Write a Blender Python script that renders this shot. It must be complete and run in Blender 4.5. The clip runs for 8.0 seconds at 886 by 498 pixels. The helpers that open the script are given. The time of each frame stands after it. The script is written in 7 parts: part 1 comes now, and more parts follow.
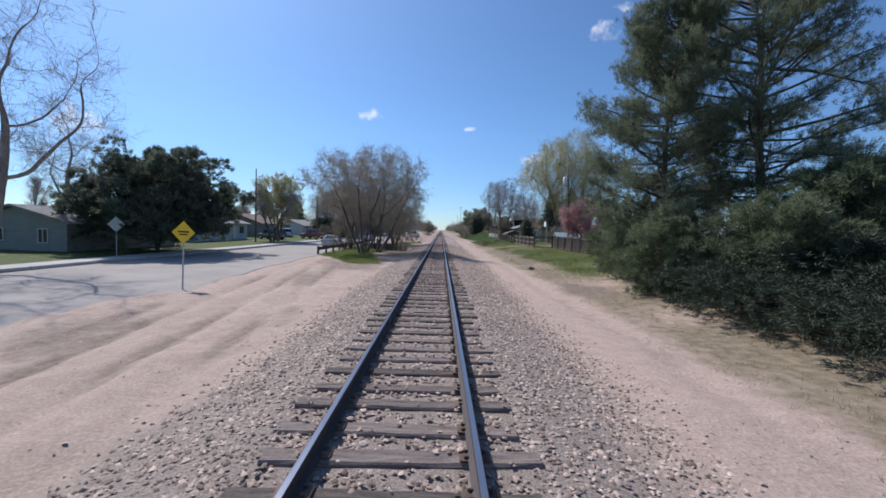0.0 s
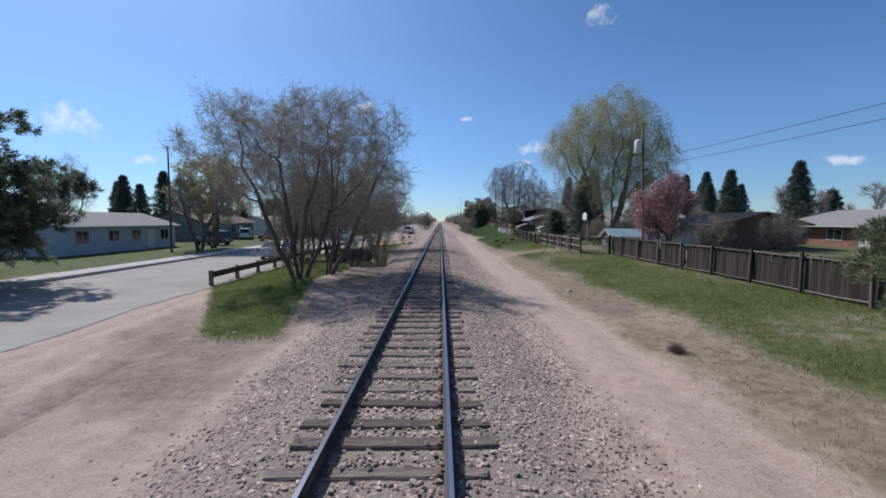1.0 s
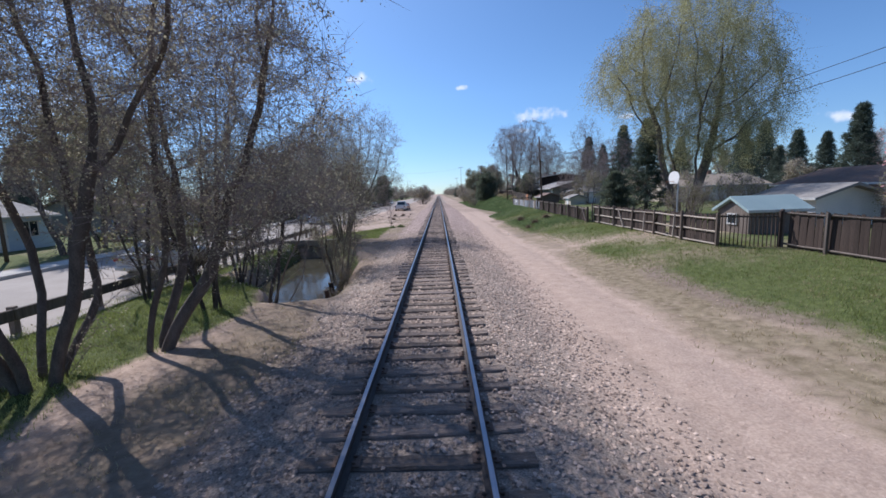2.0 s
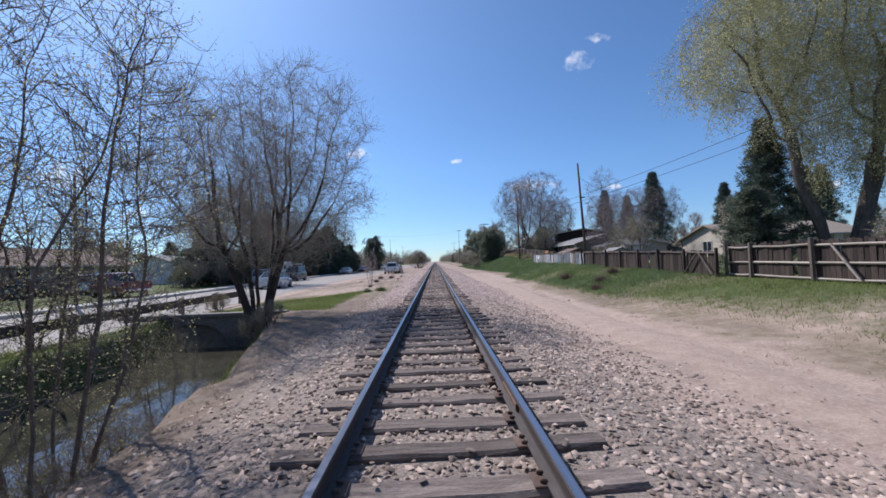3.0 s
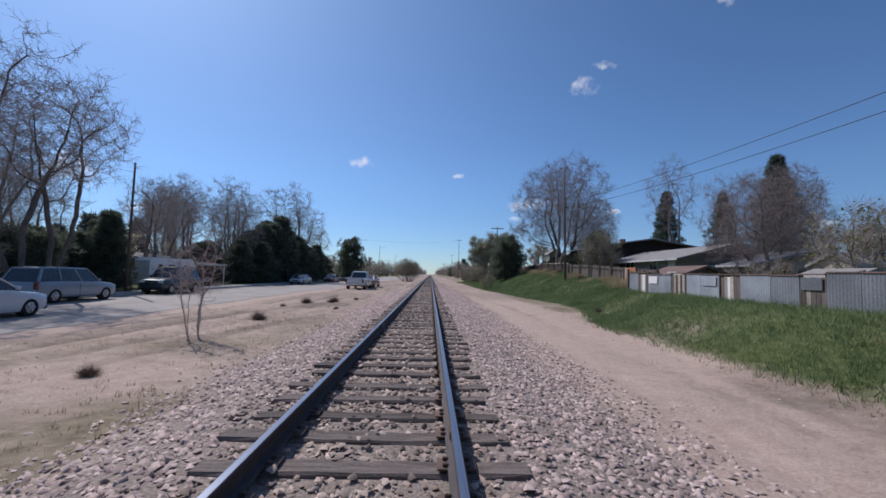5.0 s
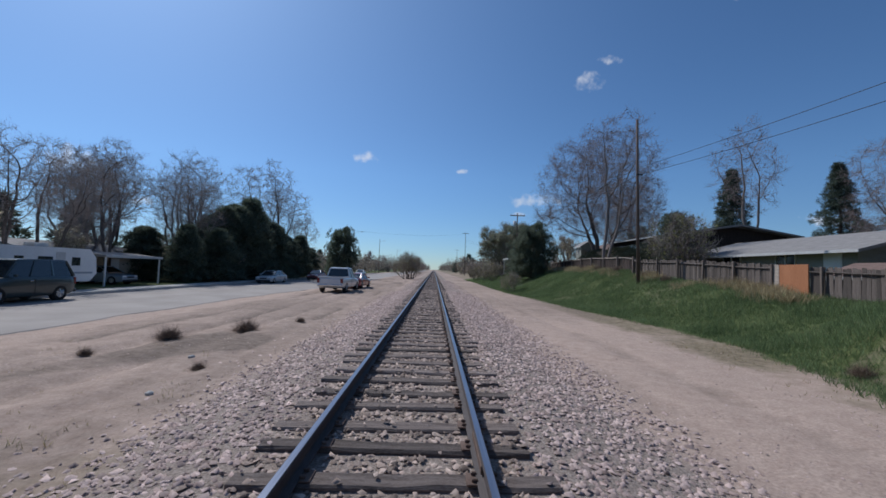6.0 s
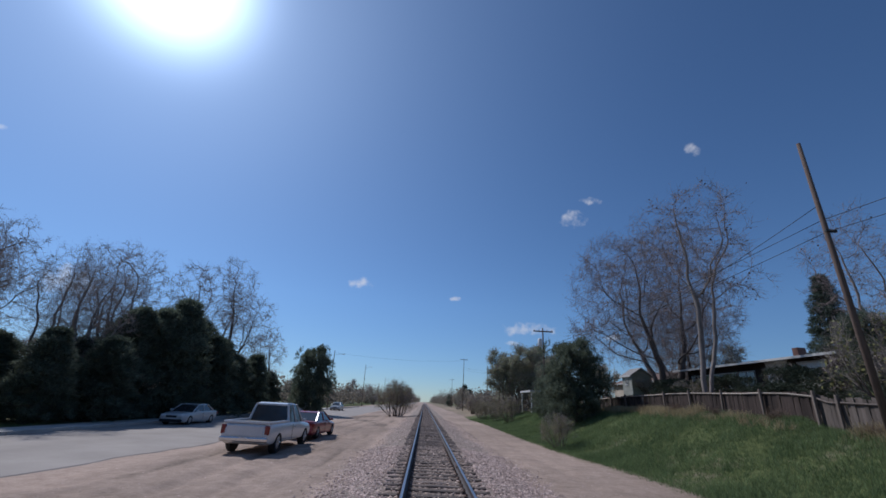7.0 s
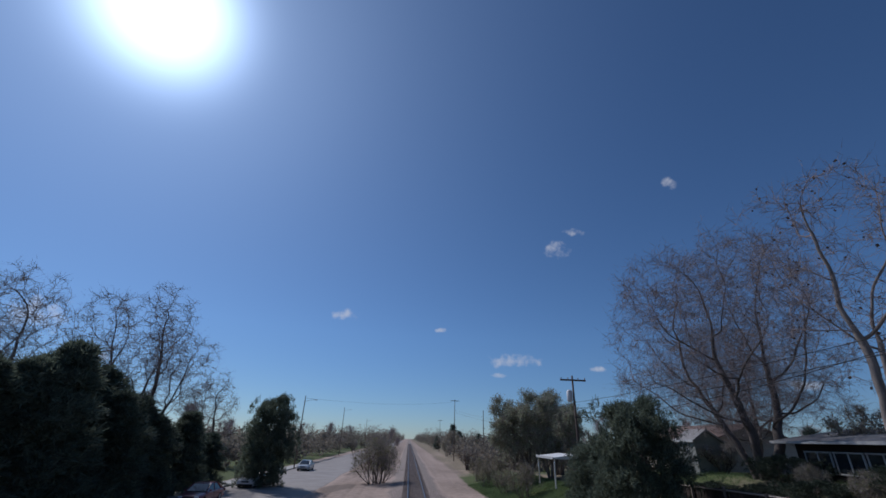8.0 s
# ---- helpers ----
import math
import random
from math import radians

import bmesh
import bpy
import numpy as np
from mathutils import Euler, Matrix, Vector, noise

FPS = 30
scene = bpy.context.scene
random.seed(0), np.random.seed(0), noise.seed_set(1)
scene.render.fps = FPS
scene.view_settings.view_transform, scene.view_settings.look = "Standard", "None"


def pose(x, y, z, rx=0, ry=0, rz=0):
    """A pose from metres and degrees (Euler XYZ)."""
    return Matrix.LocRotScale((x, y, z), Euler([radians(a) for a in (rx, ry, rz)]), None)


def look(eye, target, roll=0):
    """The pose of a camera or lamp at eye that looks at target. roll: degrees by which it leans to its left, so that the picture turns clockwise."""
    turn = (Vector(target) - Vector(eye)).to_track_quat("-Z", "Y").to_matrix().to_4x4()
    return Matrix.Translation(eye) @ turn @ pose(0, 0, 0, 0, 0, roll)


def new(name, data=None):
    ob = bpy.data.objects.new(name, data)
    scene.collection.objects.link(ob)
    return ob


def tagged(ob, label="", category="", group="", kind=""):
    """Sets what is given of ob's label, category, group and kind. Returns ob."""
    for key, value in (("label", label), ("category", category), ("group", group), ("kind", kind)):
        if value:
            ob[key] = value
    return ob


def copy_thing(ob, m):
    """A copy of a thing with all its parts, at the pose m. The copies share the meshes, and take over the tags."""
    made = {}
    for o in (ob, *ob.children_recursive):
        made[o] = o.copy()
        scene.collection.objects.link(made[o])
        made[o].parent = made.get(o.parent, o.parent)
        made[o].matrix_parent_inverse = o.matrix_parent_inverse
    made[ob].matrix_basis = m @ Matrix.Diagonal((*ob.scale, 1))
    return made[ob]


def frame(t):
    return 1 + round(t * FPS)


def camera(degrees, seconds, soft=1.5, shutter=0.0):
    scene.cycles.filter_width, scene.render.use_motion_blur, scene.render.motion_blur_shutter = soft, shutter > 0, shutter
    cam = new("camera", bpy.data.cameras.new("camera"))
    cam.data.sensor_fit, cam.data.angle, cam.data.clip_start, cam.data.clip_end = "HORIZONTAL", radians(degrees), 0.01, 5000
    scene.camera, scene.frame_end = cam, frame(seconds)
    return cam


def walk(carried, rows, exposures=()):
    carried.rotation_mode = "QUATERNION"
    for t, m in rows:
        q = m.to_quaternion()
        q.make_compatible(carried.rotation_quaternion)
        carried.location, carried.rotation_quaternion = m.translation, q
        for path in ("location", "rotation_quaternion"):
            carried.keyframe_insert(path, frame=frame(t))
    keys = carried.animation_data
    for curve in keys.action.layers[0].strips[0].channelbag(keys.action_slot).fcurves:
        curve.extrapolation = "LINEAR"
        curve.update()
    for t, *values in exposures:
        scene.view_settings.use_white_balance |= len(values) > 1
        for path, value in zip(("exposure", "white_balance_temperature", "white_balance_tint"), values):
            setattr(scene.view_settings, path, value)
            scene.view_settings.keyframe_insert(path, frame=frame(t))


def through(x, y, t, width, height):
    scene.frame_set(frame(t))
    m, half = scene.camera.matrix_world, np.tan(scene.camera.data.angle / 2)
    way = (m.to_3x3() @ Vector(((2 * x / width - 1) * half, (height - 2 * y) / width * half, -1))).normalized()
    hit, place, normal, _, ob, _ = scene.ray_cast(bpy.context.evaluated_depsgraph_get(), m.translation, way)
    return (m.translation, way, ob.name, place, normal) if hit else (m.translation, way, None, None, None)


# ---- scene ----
cam = camera(94.7, 8.0, soft=1.6)
PATH = [
    (0, (0.369, -3.882, 2.145), (0.381, -1.885, 2.051), 1.7),
    (0.5, (0.524, 4.364, 2.021), (0.567, 6.363, 2.082), 2.3),
    (1, (0.632, 12.953, 2.828), (0.645, 14.948, 2.691), 0.3),
    (1.2, (0.65, 16.338, 3.158), (0.65, 18.321, 2.895), 0.2),
    (2.3, (0.113, 32.004, 2.337), (0.151, 33.986, 2.067), -2.9),
    (2.5, (0.009, 34.696, 1.827), (0.072, 36.694, 1.742), -3.3),
    (3, (0.018, 41.626, 1.475), (0.06, 43.625, 1.534), -2.2),
    (3.5, (0.109, 48.33, 1.982), (0.147, 50.329, 1.911), -1.4),
    (4, (0.275, 54.601, 2.094), (0.315, 56.599, 2.014), -1.2),
    (4.5, (0.438, 60.428, 1.444), (0.482, 62.423, 1.566), 1.0),
    (4.7, (0.517, 62.492, 1.426), (0.575, 64.487, 1.561), 1.4),
    (5.8, (0.393, 75.1, 1.739), (0.44, 77.098, 1.818), 1.8),
    (6, (0.296, 77.85, 1.661), (0.337, 79.847, 1.763), 1.8),
    (6.5, (-0.016, 84.65, 1.426), (0.018, 86.622, 1.761), 2.6),
    (6.8, (-0.178, 88.3, 1.678), (-0.131, 90.218, 2.245), 2.8),
    (7, (-0.408, 90.56, 1.95), (-0.361, 92.431, 2.654), 2.9),
    (7.2, (-0.514, 92.742, 2.54), (-0.464, 94.599, 3.281), 1.6),
    (7.5, (-0.706, 95.978, 3.4), (-0.58, 97.843, 4.111), -1.3),
    (7.7, (-0.78, 97.833, 4.05), (-0.627, 99.668, 4.831), -0.9),
    (8, (-1.0, 100.345, 4.8), (-0.89, 102.154, 5.645), 2.1),
]
EXPOSURES = [(0.0, 0.08, 6110, 13), (1.0, -0.1, 6090, 13), (2.5, 0.35, 6110, 15), (3.2, 0.05, 6090, 14), (3.5, -0.07, 6080, 14), (4.0, -0.15, 6110, 16), (4.5, -0.16, 6200, 17), (6.0, -0.40, 5980, 10), (7.0, -0.56, 5950, 13), (8.0, -0.88, 5800, 14)]
walk(cam, [(t, look(eye, target, roll)) for t, eye, target, roll in PATH], EXPOSURES)

# ---- daylight: clear spring noon, sun ahead on the left ----
SUN_EL, SUN_LEFT = radians(44.0), radians(43.0)
world = bpy.data.worlds.new("sky")
scene.world = world
world.use_nodes = True
_wt = world.node_tree
_sky = _wt.nodes.new("ShaderNodeTexSky")
_sky.sky_type = "NISHITA"
_sky.sun_disc = False
_sky.sun_elevation = SUN_EL
_sky.sun_rotation = -SUN_LEFT
_sky.altitude = 1500
_sky.air_density, _sky.dust_density, _sky.ozone_density = 1.0, 0.15, 2.5
_bg = _wt.nodes["Background"]
_bg.inputs["Strength"].default_value = 0.12
# small fair-weather clouds low in the sky ahead: (across, up, half width, half height) as seen from the line
_n, _k = _wt.nodes, _wt.links


def _math(op, a, b=None, c=None):
    m = _n.new("ShaderNodeMath")
    m.operation = op
    for slot, v in enumerate((a, b, c)):
        if v is None:
            continue
        if isinstance(v, (int, float)):
            m.inputs[slot].default_value = v
        else:
            _k.new(v, m.inputs[slot])
    return m.outputs[0]


_dir = _n.new("ShaderNodeTexCoord").outputs["Generated"]
_sep = _n.new("ShaderNodeSeparateXYZ")
_k.new(_dir, _sep.inputs[0])
_ahead = _math("MAXIMUM", _sep.outputs[1], 0.001)
_u, _v = _math("DIVIDE", _sep.outputs[0], _ahead), _math("DIVIDE", _sep.outputs[2], _ahead)
_puff = _n.new("ShaderNodeTexNoise")
_puff.inputs["Scale"].default_value, _puff.inputs["Detail"].default_value = 48.0, 8
_k.new(_dir, _puff.inputs["Vector"])
_cover = 0.0
for _cx, _cz, _cw, _ch in ((-0.895, 0.235, 0.07, 0.034), (-0.175, 0.272, 0.030, 0.012), (0.064, 0.245, 0.016, 0.005), (0.245, 0.180, 0.062, 0.014), (0.377, 0.485, 0.032, 0.020), (0.43, 0.545, 0.028, 0.010),
                           (0.98, 0.155, 0.05, 0.014), (0.75, 0.745, 0.020, 0.026), (-1.25, 0.66, 0.03, 0.01), (-0.71, 0.145, 0.03, 0.01), (0.455, 0.168, 0.016, 0.006), (0.205, 0.142, 0.018, 0.005)):
    _a = _math("MULTIPLY", _math("SUBTRACT", _u, _cx), 1 / _cw)
    _b = _math("MULTIPLY", _math("SUBTRACT", _v, _cz), 1 / _ch)
    _r = _math("ADD", _math("MULTIPLY", _a, _a), _math("MULTIPLY", _b, _b))
    _m = _n.new("ShaderNodeMapRange")
    _m.interpolation_type = "SMOOTHSTEP"
    _m.inputs["From Min"].default_value, _m.inputs["From Max"].default_value = 1.7, -1.2
    _k.new(_math("MULTIPLY_ADD", _math("SUBTRACT", _puff.outputs["Fac"], 0.5), 6.5, _r), _m.inputs["Value"])
    _cover = _math("MAXIMUM", _m.outputs[0], _cover)
_mix = _n.new("ShaderNodeMix")
_mix.data_type = "RGBA"
_k.new(_math("MULTIPLY", _cover, 0.66), _mix.inputs[0])
# clear dry mountain air: pale blue low down, deep blue higher up
_low = _n.new("ShaderNodeMapRange")
_low.inputs["From Min"].default_value, _low.inputs["From Max"].default_value = 0.0, 0.22
_k.new(_sep.outputs[2], _low.inputs["Value"])
_air = _n.new("ShaderNodeMix")
_air.data_type = "RGBA"
_air.inputs[6].default_value, _air.inputs[7].default_value = (0.56, 0.68, 0.80, 1), (0.715, 0.885, 1.0, 1)
_k.new(_low.outputs[0], _air.inputs[0])
_clear = _n.new("ShaderNodeMix")
_clear.data_type, _clear.blend_type = "RGBA", "MULTIPLY"
_clear.inputs[0].default_value = 1.0
_k.new(_sky.outputs[0], _clear.inputs[6])
_k.new(_air.outputs[2], _clear.inputs[7])
_k.new(_clear.outputs[2], _mix.inputs[6])
_mix.inputs[7].default_value = (7.6, 7.6, 7.8, 1)
# bright air round the sun
_to_sun = Vector((-math.sin(SUN_LEFT) * math.cos(SUN_EL), math.cos(SUN_LEFT) * math.cos(SUN_EL), math.sin(SUN_EL)))
_dot = _n.new("ShaderNodeVectorMath")
_dot.operation = "DOT_PRODUCT"
_unit = _n.new("ShaderNodeVectorMath")
_unit.operation = "NORMALIZE"
_k.new(_dir, _unit.inputs[0])
_k.new(_unit.outputs[0], _dot.inputs[0])
_dot.inputs[1].default_value = _to_sun
_near = _math("MAXIMUM", _dot.outputs["Value"], 0.0)
_aure = _math("ADD", _math("MULTIPLY", _math("POWER", _near, 190.0), 28.0), _math("ADD", _math("MULTIPLY", _math("POWER", _near, 22.0), 2.4), _math("MULTIPLY", _math("POWER", _near, 5.0), 1.7)))
_sum = _n.new("ShaderNodeMix")
_sum.data_type, _sum.blend_type = "RGBA", "ADD"
_sum.inputs[0].default_value = 1.0
_k.new(_mix.outputs[2], _sum.inputs[6])
_tintv = _n.new("ShaderNodeVectorMath")
_tintv.operation = "SCALE"
_tintv.inputs[0].default_value = (0.80, 0.98, 1.2)
_k.new(_aure, _tintv.inputs["Scale"])
_k.new(_tintv.outputs[0], _sum.inputs[7])
_k.new(_sum.outputs[2], _bg.inputs["Color"])
_sd = bpy.data.lights.new("sun", "SUN")
_sd.energy, _sd.angle, _sd.color = 4.2, radians(0.53), (1.0, 0.95, 0.88)
sun = new("sun", _sd)
sun.matrix_world = look(_to_sun * 100, (0, 0, 0))

# ---- materials ----
def mat(name, c1, c2, scale=6.0, rough=0.85, bump=0.0, metal=0.0, fine=40.0, stretch=(1, 1, 1), vary=0.0, spec=0.3, dist=0.01, island=False):
    """Two colours mixed by coarse and fine noise in metres, with fine relief; vary: change from piece to piece."""
    m = bpy.data.materials.new(name)
    m.use_nodes = True
    t = m.node_tree
    n, k = t.nodes, t.links
    p = n["Principled BSDF"]
    co = n.new("ShaderNodeTexCoord")
    mp = n.new("ShaderNodeMapping")
    mp.inputs["Scale"].default_value = stretch
    k.new(co.outputs["Object"], mp.inputs["Vector"])
    a = n.new("ShaderNodeTexNoise")
    a.inputs["Scale"].default_value, a.inputs["Detail"].default_value = scale, 5
    b = n.new("ShaderNodeTexNoise")
    b.inputs["Scale"].default_value, b.inputs["Detail"].default_value = fine, 4
    k.new(mp.outputs[0], a.inputs["Vector"])
    k.new(mp.outputs[0], b.inputs["Vector"])
    s = n.new("ShaderNodeMath")
    s.operation = "MULTIPLY_ADD"
    s.inputs[1].default_value = 0.5
    k.new(b.outputs["Fac"], s.inputs[0])
    h = n.new("ShaderNodeMath")
    h.operation = "MULTIPLY"
    h.inputs[1].default_value = 0.5
    k.new(a.outputs["Fac"], h.inputs[0])
    k.new(h.outputs[0], s.inputs[2])
    r = n.new("ShaderNodeValToRGB")
    r.color_ramp.elements[0].position, r.color_ramp.elements[1].position = 0.33, 0.67
    r.color_ramp.elements[0].color, r.color_ramp.elements[1].color = (*c1, 1), (*c2, 1)
    k.new(s.outputs[0], r.inputs[0])
    out = r.outputs[0]
    if vary:
        src = n.new("ShaderNodeNewGeometry").outputs["Random Per Island"] if island else n.new("ShaderNodeObjectInfo").outputs["Random"]
        hv = n.new("ShaderNodeHueSaturation")
        mr = n.new("ShaderNodeMapRange")
        mr.inputs["To Min"].default_value, mr.inputs["To Max"].default_value = 1 - vary, 1 + vary
        k.new(src, mr.inputs["Value"])
        k.new(mr.outputs[0], hv.inputs["Value"])
        k.new(out, hv.inputs["Color"])
        out = hv.outputs[0]
    k.new(out, p.inputs["Base Color"])
    p.inputs["Roughness"].default_value, p.inputs["Metallic"].default_value = rough, metal
    p.inputs["Specular IOR Level"].default_value = spec
    if bump:
        bp = n.new("ShaderNodeBump")
        bp.inputs["Strength"].default_value, bp.inputs["Distance"].default_value = bump, dist
        k.new(s.outputs[0], bp.inputs["Height"])
        k.new(bp.outputs[0], p.inputs["Normal"])
    return m


def leafy(name, c1, c2, through=0.35, vary=0.35):
    """Leaves: diffuse with some light passing through, each leaf a little different."""
    m = mat(name, c1, c2, 0.7, 0.7, fine=9.0, vary=vary, island=True, spec=0.2)
    t = m.node_tree
    n, k = t.nodes, t.links
    p, o = n["Principled BSDF"], n["Material Output"]
    tr = n.new("ShaderNodeBsdfTranslucent")
    k.new(p.inputs["Base Color"].links[0].from_socket, tr.inputs["Color"])
    mx = n.new("ShaderNodeMixShader")
    mx.inputs[0].default_value = through
    k.new(p.outputs[0], mx.inputs[1])
    k.new(tr.outputs[0], mx.inputs[2])
    k.new(mx.outputs[0], o.inputs["Surface"])
    return m


def paint(name, c, rough=0.3, coat=0.6, dirt=0.12):
    m = mat(name, [v * (1 - dirt) for v in c], c, 1.5, rough, fine=14, spec=0.5)
    m.node_tree.nodes["Principled BSDF"].inputs["Coat Weight"].default_value = coat
    return m


def glassy(name, c=(0.02, 0.025, 0.03), rough=0.06):
    m = mat(name, c, [v * 1.5 for v in c], 1.0, rough, fine=5, spec=0.8)
    return m


M_TIE = mat("weathered_tie_wood", (0.085, 0.062, 0.052), (0.29, 0.235, 0.205), 2.5, 0.9, 0.9, fine=24, stretch=(1, 9, 5), vary=0.38, dist=0.02)
M_RAIL = mat("rail_steel", (0.045, 0.037, 0.035), (0.095, 0.075, 0.07), 5, 0.7, 0.3, metal=0.15, fine=60, stretch=(1, 0.15, 1))
M_RAILTOP = mat("polished_rail_head", (0.20, 0.21, 0.25), (0.34, 0.35, 0.40), 3, 0.34, 0.1, metal=0.85, fine=30, stretch=(3, 0.05, 1))
M_RUST = mat("rusty_plate", (0.10, 0.065, 0.05), (0.22, 0.15, 0.12), 8, 0.8, 0.4, metal=0.2, fine=60, vary=0.2)
M_STONE = mat("ballast_stone", (0.262, 0.192, 0.158), (0.49, 0.385, 0.322), 3, 0.9, 0.3, fine=30, vary=0.55, island=True)
M_PINKSTONE = mat("pinkish_ballast_stone", (0.325, 0.235, 0.208), (0.55, 0.43, 0.385), 3, 0.9, 0.3, fine=30, vary=0.42, island=True)
M_ASPH = mat("old_asphalt", (0.27, 0.238, 0.212), (0.41, 0.362, 0.325), 0.5, 0.9, 0.4, fine=45)
M_CONC = mat("concrete", (0.36, 0.34, 0.31), (0.56, 0.53, 0.49), 1.2, 0.88, 0.4, fine=30)
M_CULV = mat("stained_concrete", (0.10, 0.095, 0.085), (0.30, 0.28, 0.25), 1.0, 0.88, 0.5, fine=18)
M_FENCE = mat("dark_weathered_boards", (0.030, 0.022, 0.019), (0.085, 0.060, 0.050), 3, 0.9, 0.7, fine=26, stretch=(5, 5, 0.6), vary=0.4)
M_FENCE2 = mat("grey_weathered_boards", (0.075, 0.06, 0.052), (0.185, 0.152, 0.13), 3, 0.9, 0.7, fine=26, stretch=(5, 5, 0.6), vary=0.4)
M_POLERAIL = mat("pale_peeled_rails", (0.27, 0.22, 0.18), (0.50, 0.43, 0.36), 3, 0.85, 0.5, fine=20, stretch=(4, 0.6, 4), vary=0.25)
M_POST = mat("post_wood", (0.11, 0.085, 0.07), (0.25, 0.20, 0.165), 4, 0.9, 0.6, fine=24, stretch=(5, 5, 0.5), vary=0.25)
M_UPOLE = mat("utility_pole_wood", (0.085, 0.058, 0.046), (0.18, 0.13, 0.105), 2, 0.9, 0.6, fine=24, stretch=(6, 6, 0.3))
M_TIN = mat("galvanised_sheet", (0.19, 0.20, 0.215), (0.40, 0.42, 0.44), 1.2, 0.55, 0.15, metal=0.35, fine=20, vary=0.55)
M_WIRE = mat("wire", (0.02, 0.02, 0.02), (0.05, 0.05, 0.05), 2, 0.7)
M_BARKD = mat("blackish_brown_bark", (0.04, 0.032, 0.028), (0.115, 0.093, 0.08), 3, 0.95, 0.8, fine=26, stretch=(3, 3, 0.8), dist=0.02)
M_TWIGD = mat("dark_twigs", (0.13, 0.105, 0.09), (0.27, 0.22, 0.19), 3, 0.95, fine=20)
M_BARK = mat("dark_bark", (0.075, 0.06, 0.052), (0.19, 0.155, 0.135), 3, 0.95, 0.8, fine=26, stretch=(3, 3, 0.8), dist=0.02)
M_BARKG = mat("grey_bark", (0.13, 0.11, 0.098), (0.32, 0.27, 0.24), 3, 0.95, 0.8, fine=26, stretch=(3, 3, 0.8), dist=0.02)
M_TWIG = mat("twigs", (0.25, 0.205, 0.18), (0.46, 0.385, 0.34), 3, 0.95, fine=20)
M_TWIGP = mat("reddish_twigs", (0.33, 0.265, 0.24), (0.56, 0.465, 0.43), 3, 0.95, fine=20)
M_TWIGR = mat("russet_twigs", (0.20, 0.155, 0.14), (0.38, 0.305, 0.28), 3, 0.95, fine=20)
M_WILTWIG = mat("yellow_willow_twigs", (0.20, 0.175, 0.07), (0.34, 0.30, 0.13), 3, 0.9, fine=20)
M_REDBUD = leafy("reddish_buds", (0.34, 0.305, 0.215), (0.56, 0.51, 0.38), 0.5)
M_BUD = leafy("olive_buds", (0.175, 0.175, 0.07), (0.34, 0.33, 0.145))
M_WILLOW = leafy("willow_leaves", (0.33, 0.32, 0.17), (0.54, 0.51, 0.30), 0.5)
M_GREYLEAF = leafy("grey_green_new_leaves", (0.22, 0.23, 0.15), (0.40, 0.41, 0.29), 0.45)
M_PINK = leafy("pink_blossom", (0.46, 0.20, 0.23), (0.78, 0.46, 0.47), 0.4)
M_NEEDLE = leafy("pine_needles", (0.09, 0.12, 0.075), (0.26, 0.285, 0.175), 0.42, 0.4)
M_YOUNG = leafy("young_pine_needles", (0.085, 0.115, 0.065), (0.23, 0.255, 0.14), 0.32, 0.4)
M_JUNI = leafy("juniper_sprays", (0.072, 0.096, 0.072), (0.19, 0.215, 0.15), 0.48, 0.4)
# darker copy of the juniper sprays: the shrubs' own shade put into the colour
M_LOWJ = leafy("shade_darkened_juniper_sprays", (0.030, 0.044, 0.030), (0.085, 0.10, 0.064), 0.10, 0.4)
M_SPRUCE = leafy("spruce_needles", (0.055, 0.08, 0.063), (0.165, 0.195, 0.15), 0.3, 0.4)
M_GRASS = leafy("grass_blades", (0.095, 0.145, 0.06), (0.235, 0.30, 0.14), 0.42, 0.4)
M_FRESH = leafy("fresh_grass_blades", (0.13, 0.17, 0.045), (0.31, 0.34, 0.125), 0.42, 0.4)
M_HAZE = leafy("distant_twigs", (0.16, 0.135, 0.11), (0.30, 0.26, 0.205), 0.45, 0.4)
M_DRY = leafy("dry_grass_blades", (0.30, 0.24, 0.13), (0.50, 0.42, 0.26), 0.3, 0.3)
M_DEADLEAF = leafy("curled_dead_leaves", (0.07, 0.045, 0.03), (0.16, 0.10, 0.065), 0.25, 0.3)
M_ROOFG = mat("grey_shingles", (0.20, 0.185, 0.175), (0.33, 0.31, 0.295), 3, 0.92, 0.6, fine=25, stretch=(1, 1, 3))
M_ROOFT = mat("tan_shingles", (0.24, 0.19, 0.15), (0.40, 0.33, 0.265), 3, 0.92, 0.6, fine=25, stretch=(1, 1, 3))
M_ROOFB = mat("brown_shingles", (0.13, 0.085, 0.07), (0.24, 0.165, 0.135), 3, 0.92, 0.6, fine=25, stretch=(1, 1, 3))
M_WHITE = mat("white_paint", (0.66, 0.65, 0.63), (0.80, 0.79, 0.77), 1, 0.6, 0.15, fine=18)
M_BLUE = mat("pale_blue_siding", (0.40, 0.50, 0.60), (0.52, 0.61, 0.69), 1, 0.7, 0.2, fine=14, stretch=(1, 1, 4))
M_GREYW = mat("grey_green_siding", (0.20, 0.20, 0.175), (0.31, 0.31, 0.275), 1, 0.8, 0.2, fine=14, stretch=(1, 1, 4))
M_TANW = mat("tan_siding", (0.42, 0.36, 0.29), (0.56, 0.49, 0.41), 1, 0.8, 0.2, fine=14, stretch=(1, 1, 4))
M_BRICKW = mat("brown_brick_wall", (0.20, 0.10, 0.075), (0.34, 0.19, 0.145), 3, 0.9, 0.4, fine=30, stretch=(1, 1, 3))
M_GLASS = glassy("window_glass")
M_TRIM = mat("trim_paint", (0.44, 0.43, 0.41), (0.58, 0.57, 0.55), 2, 0.6, fine=14)
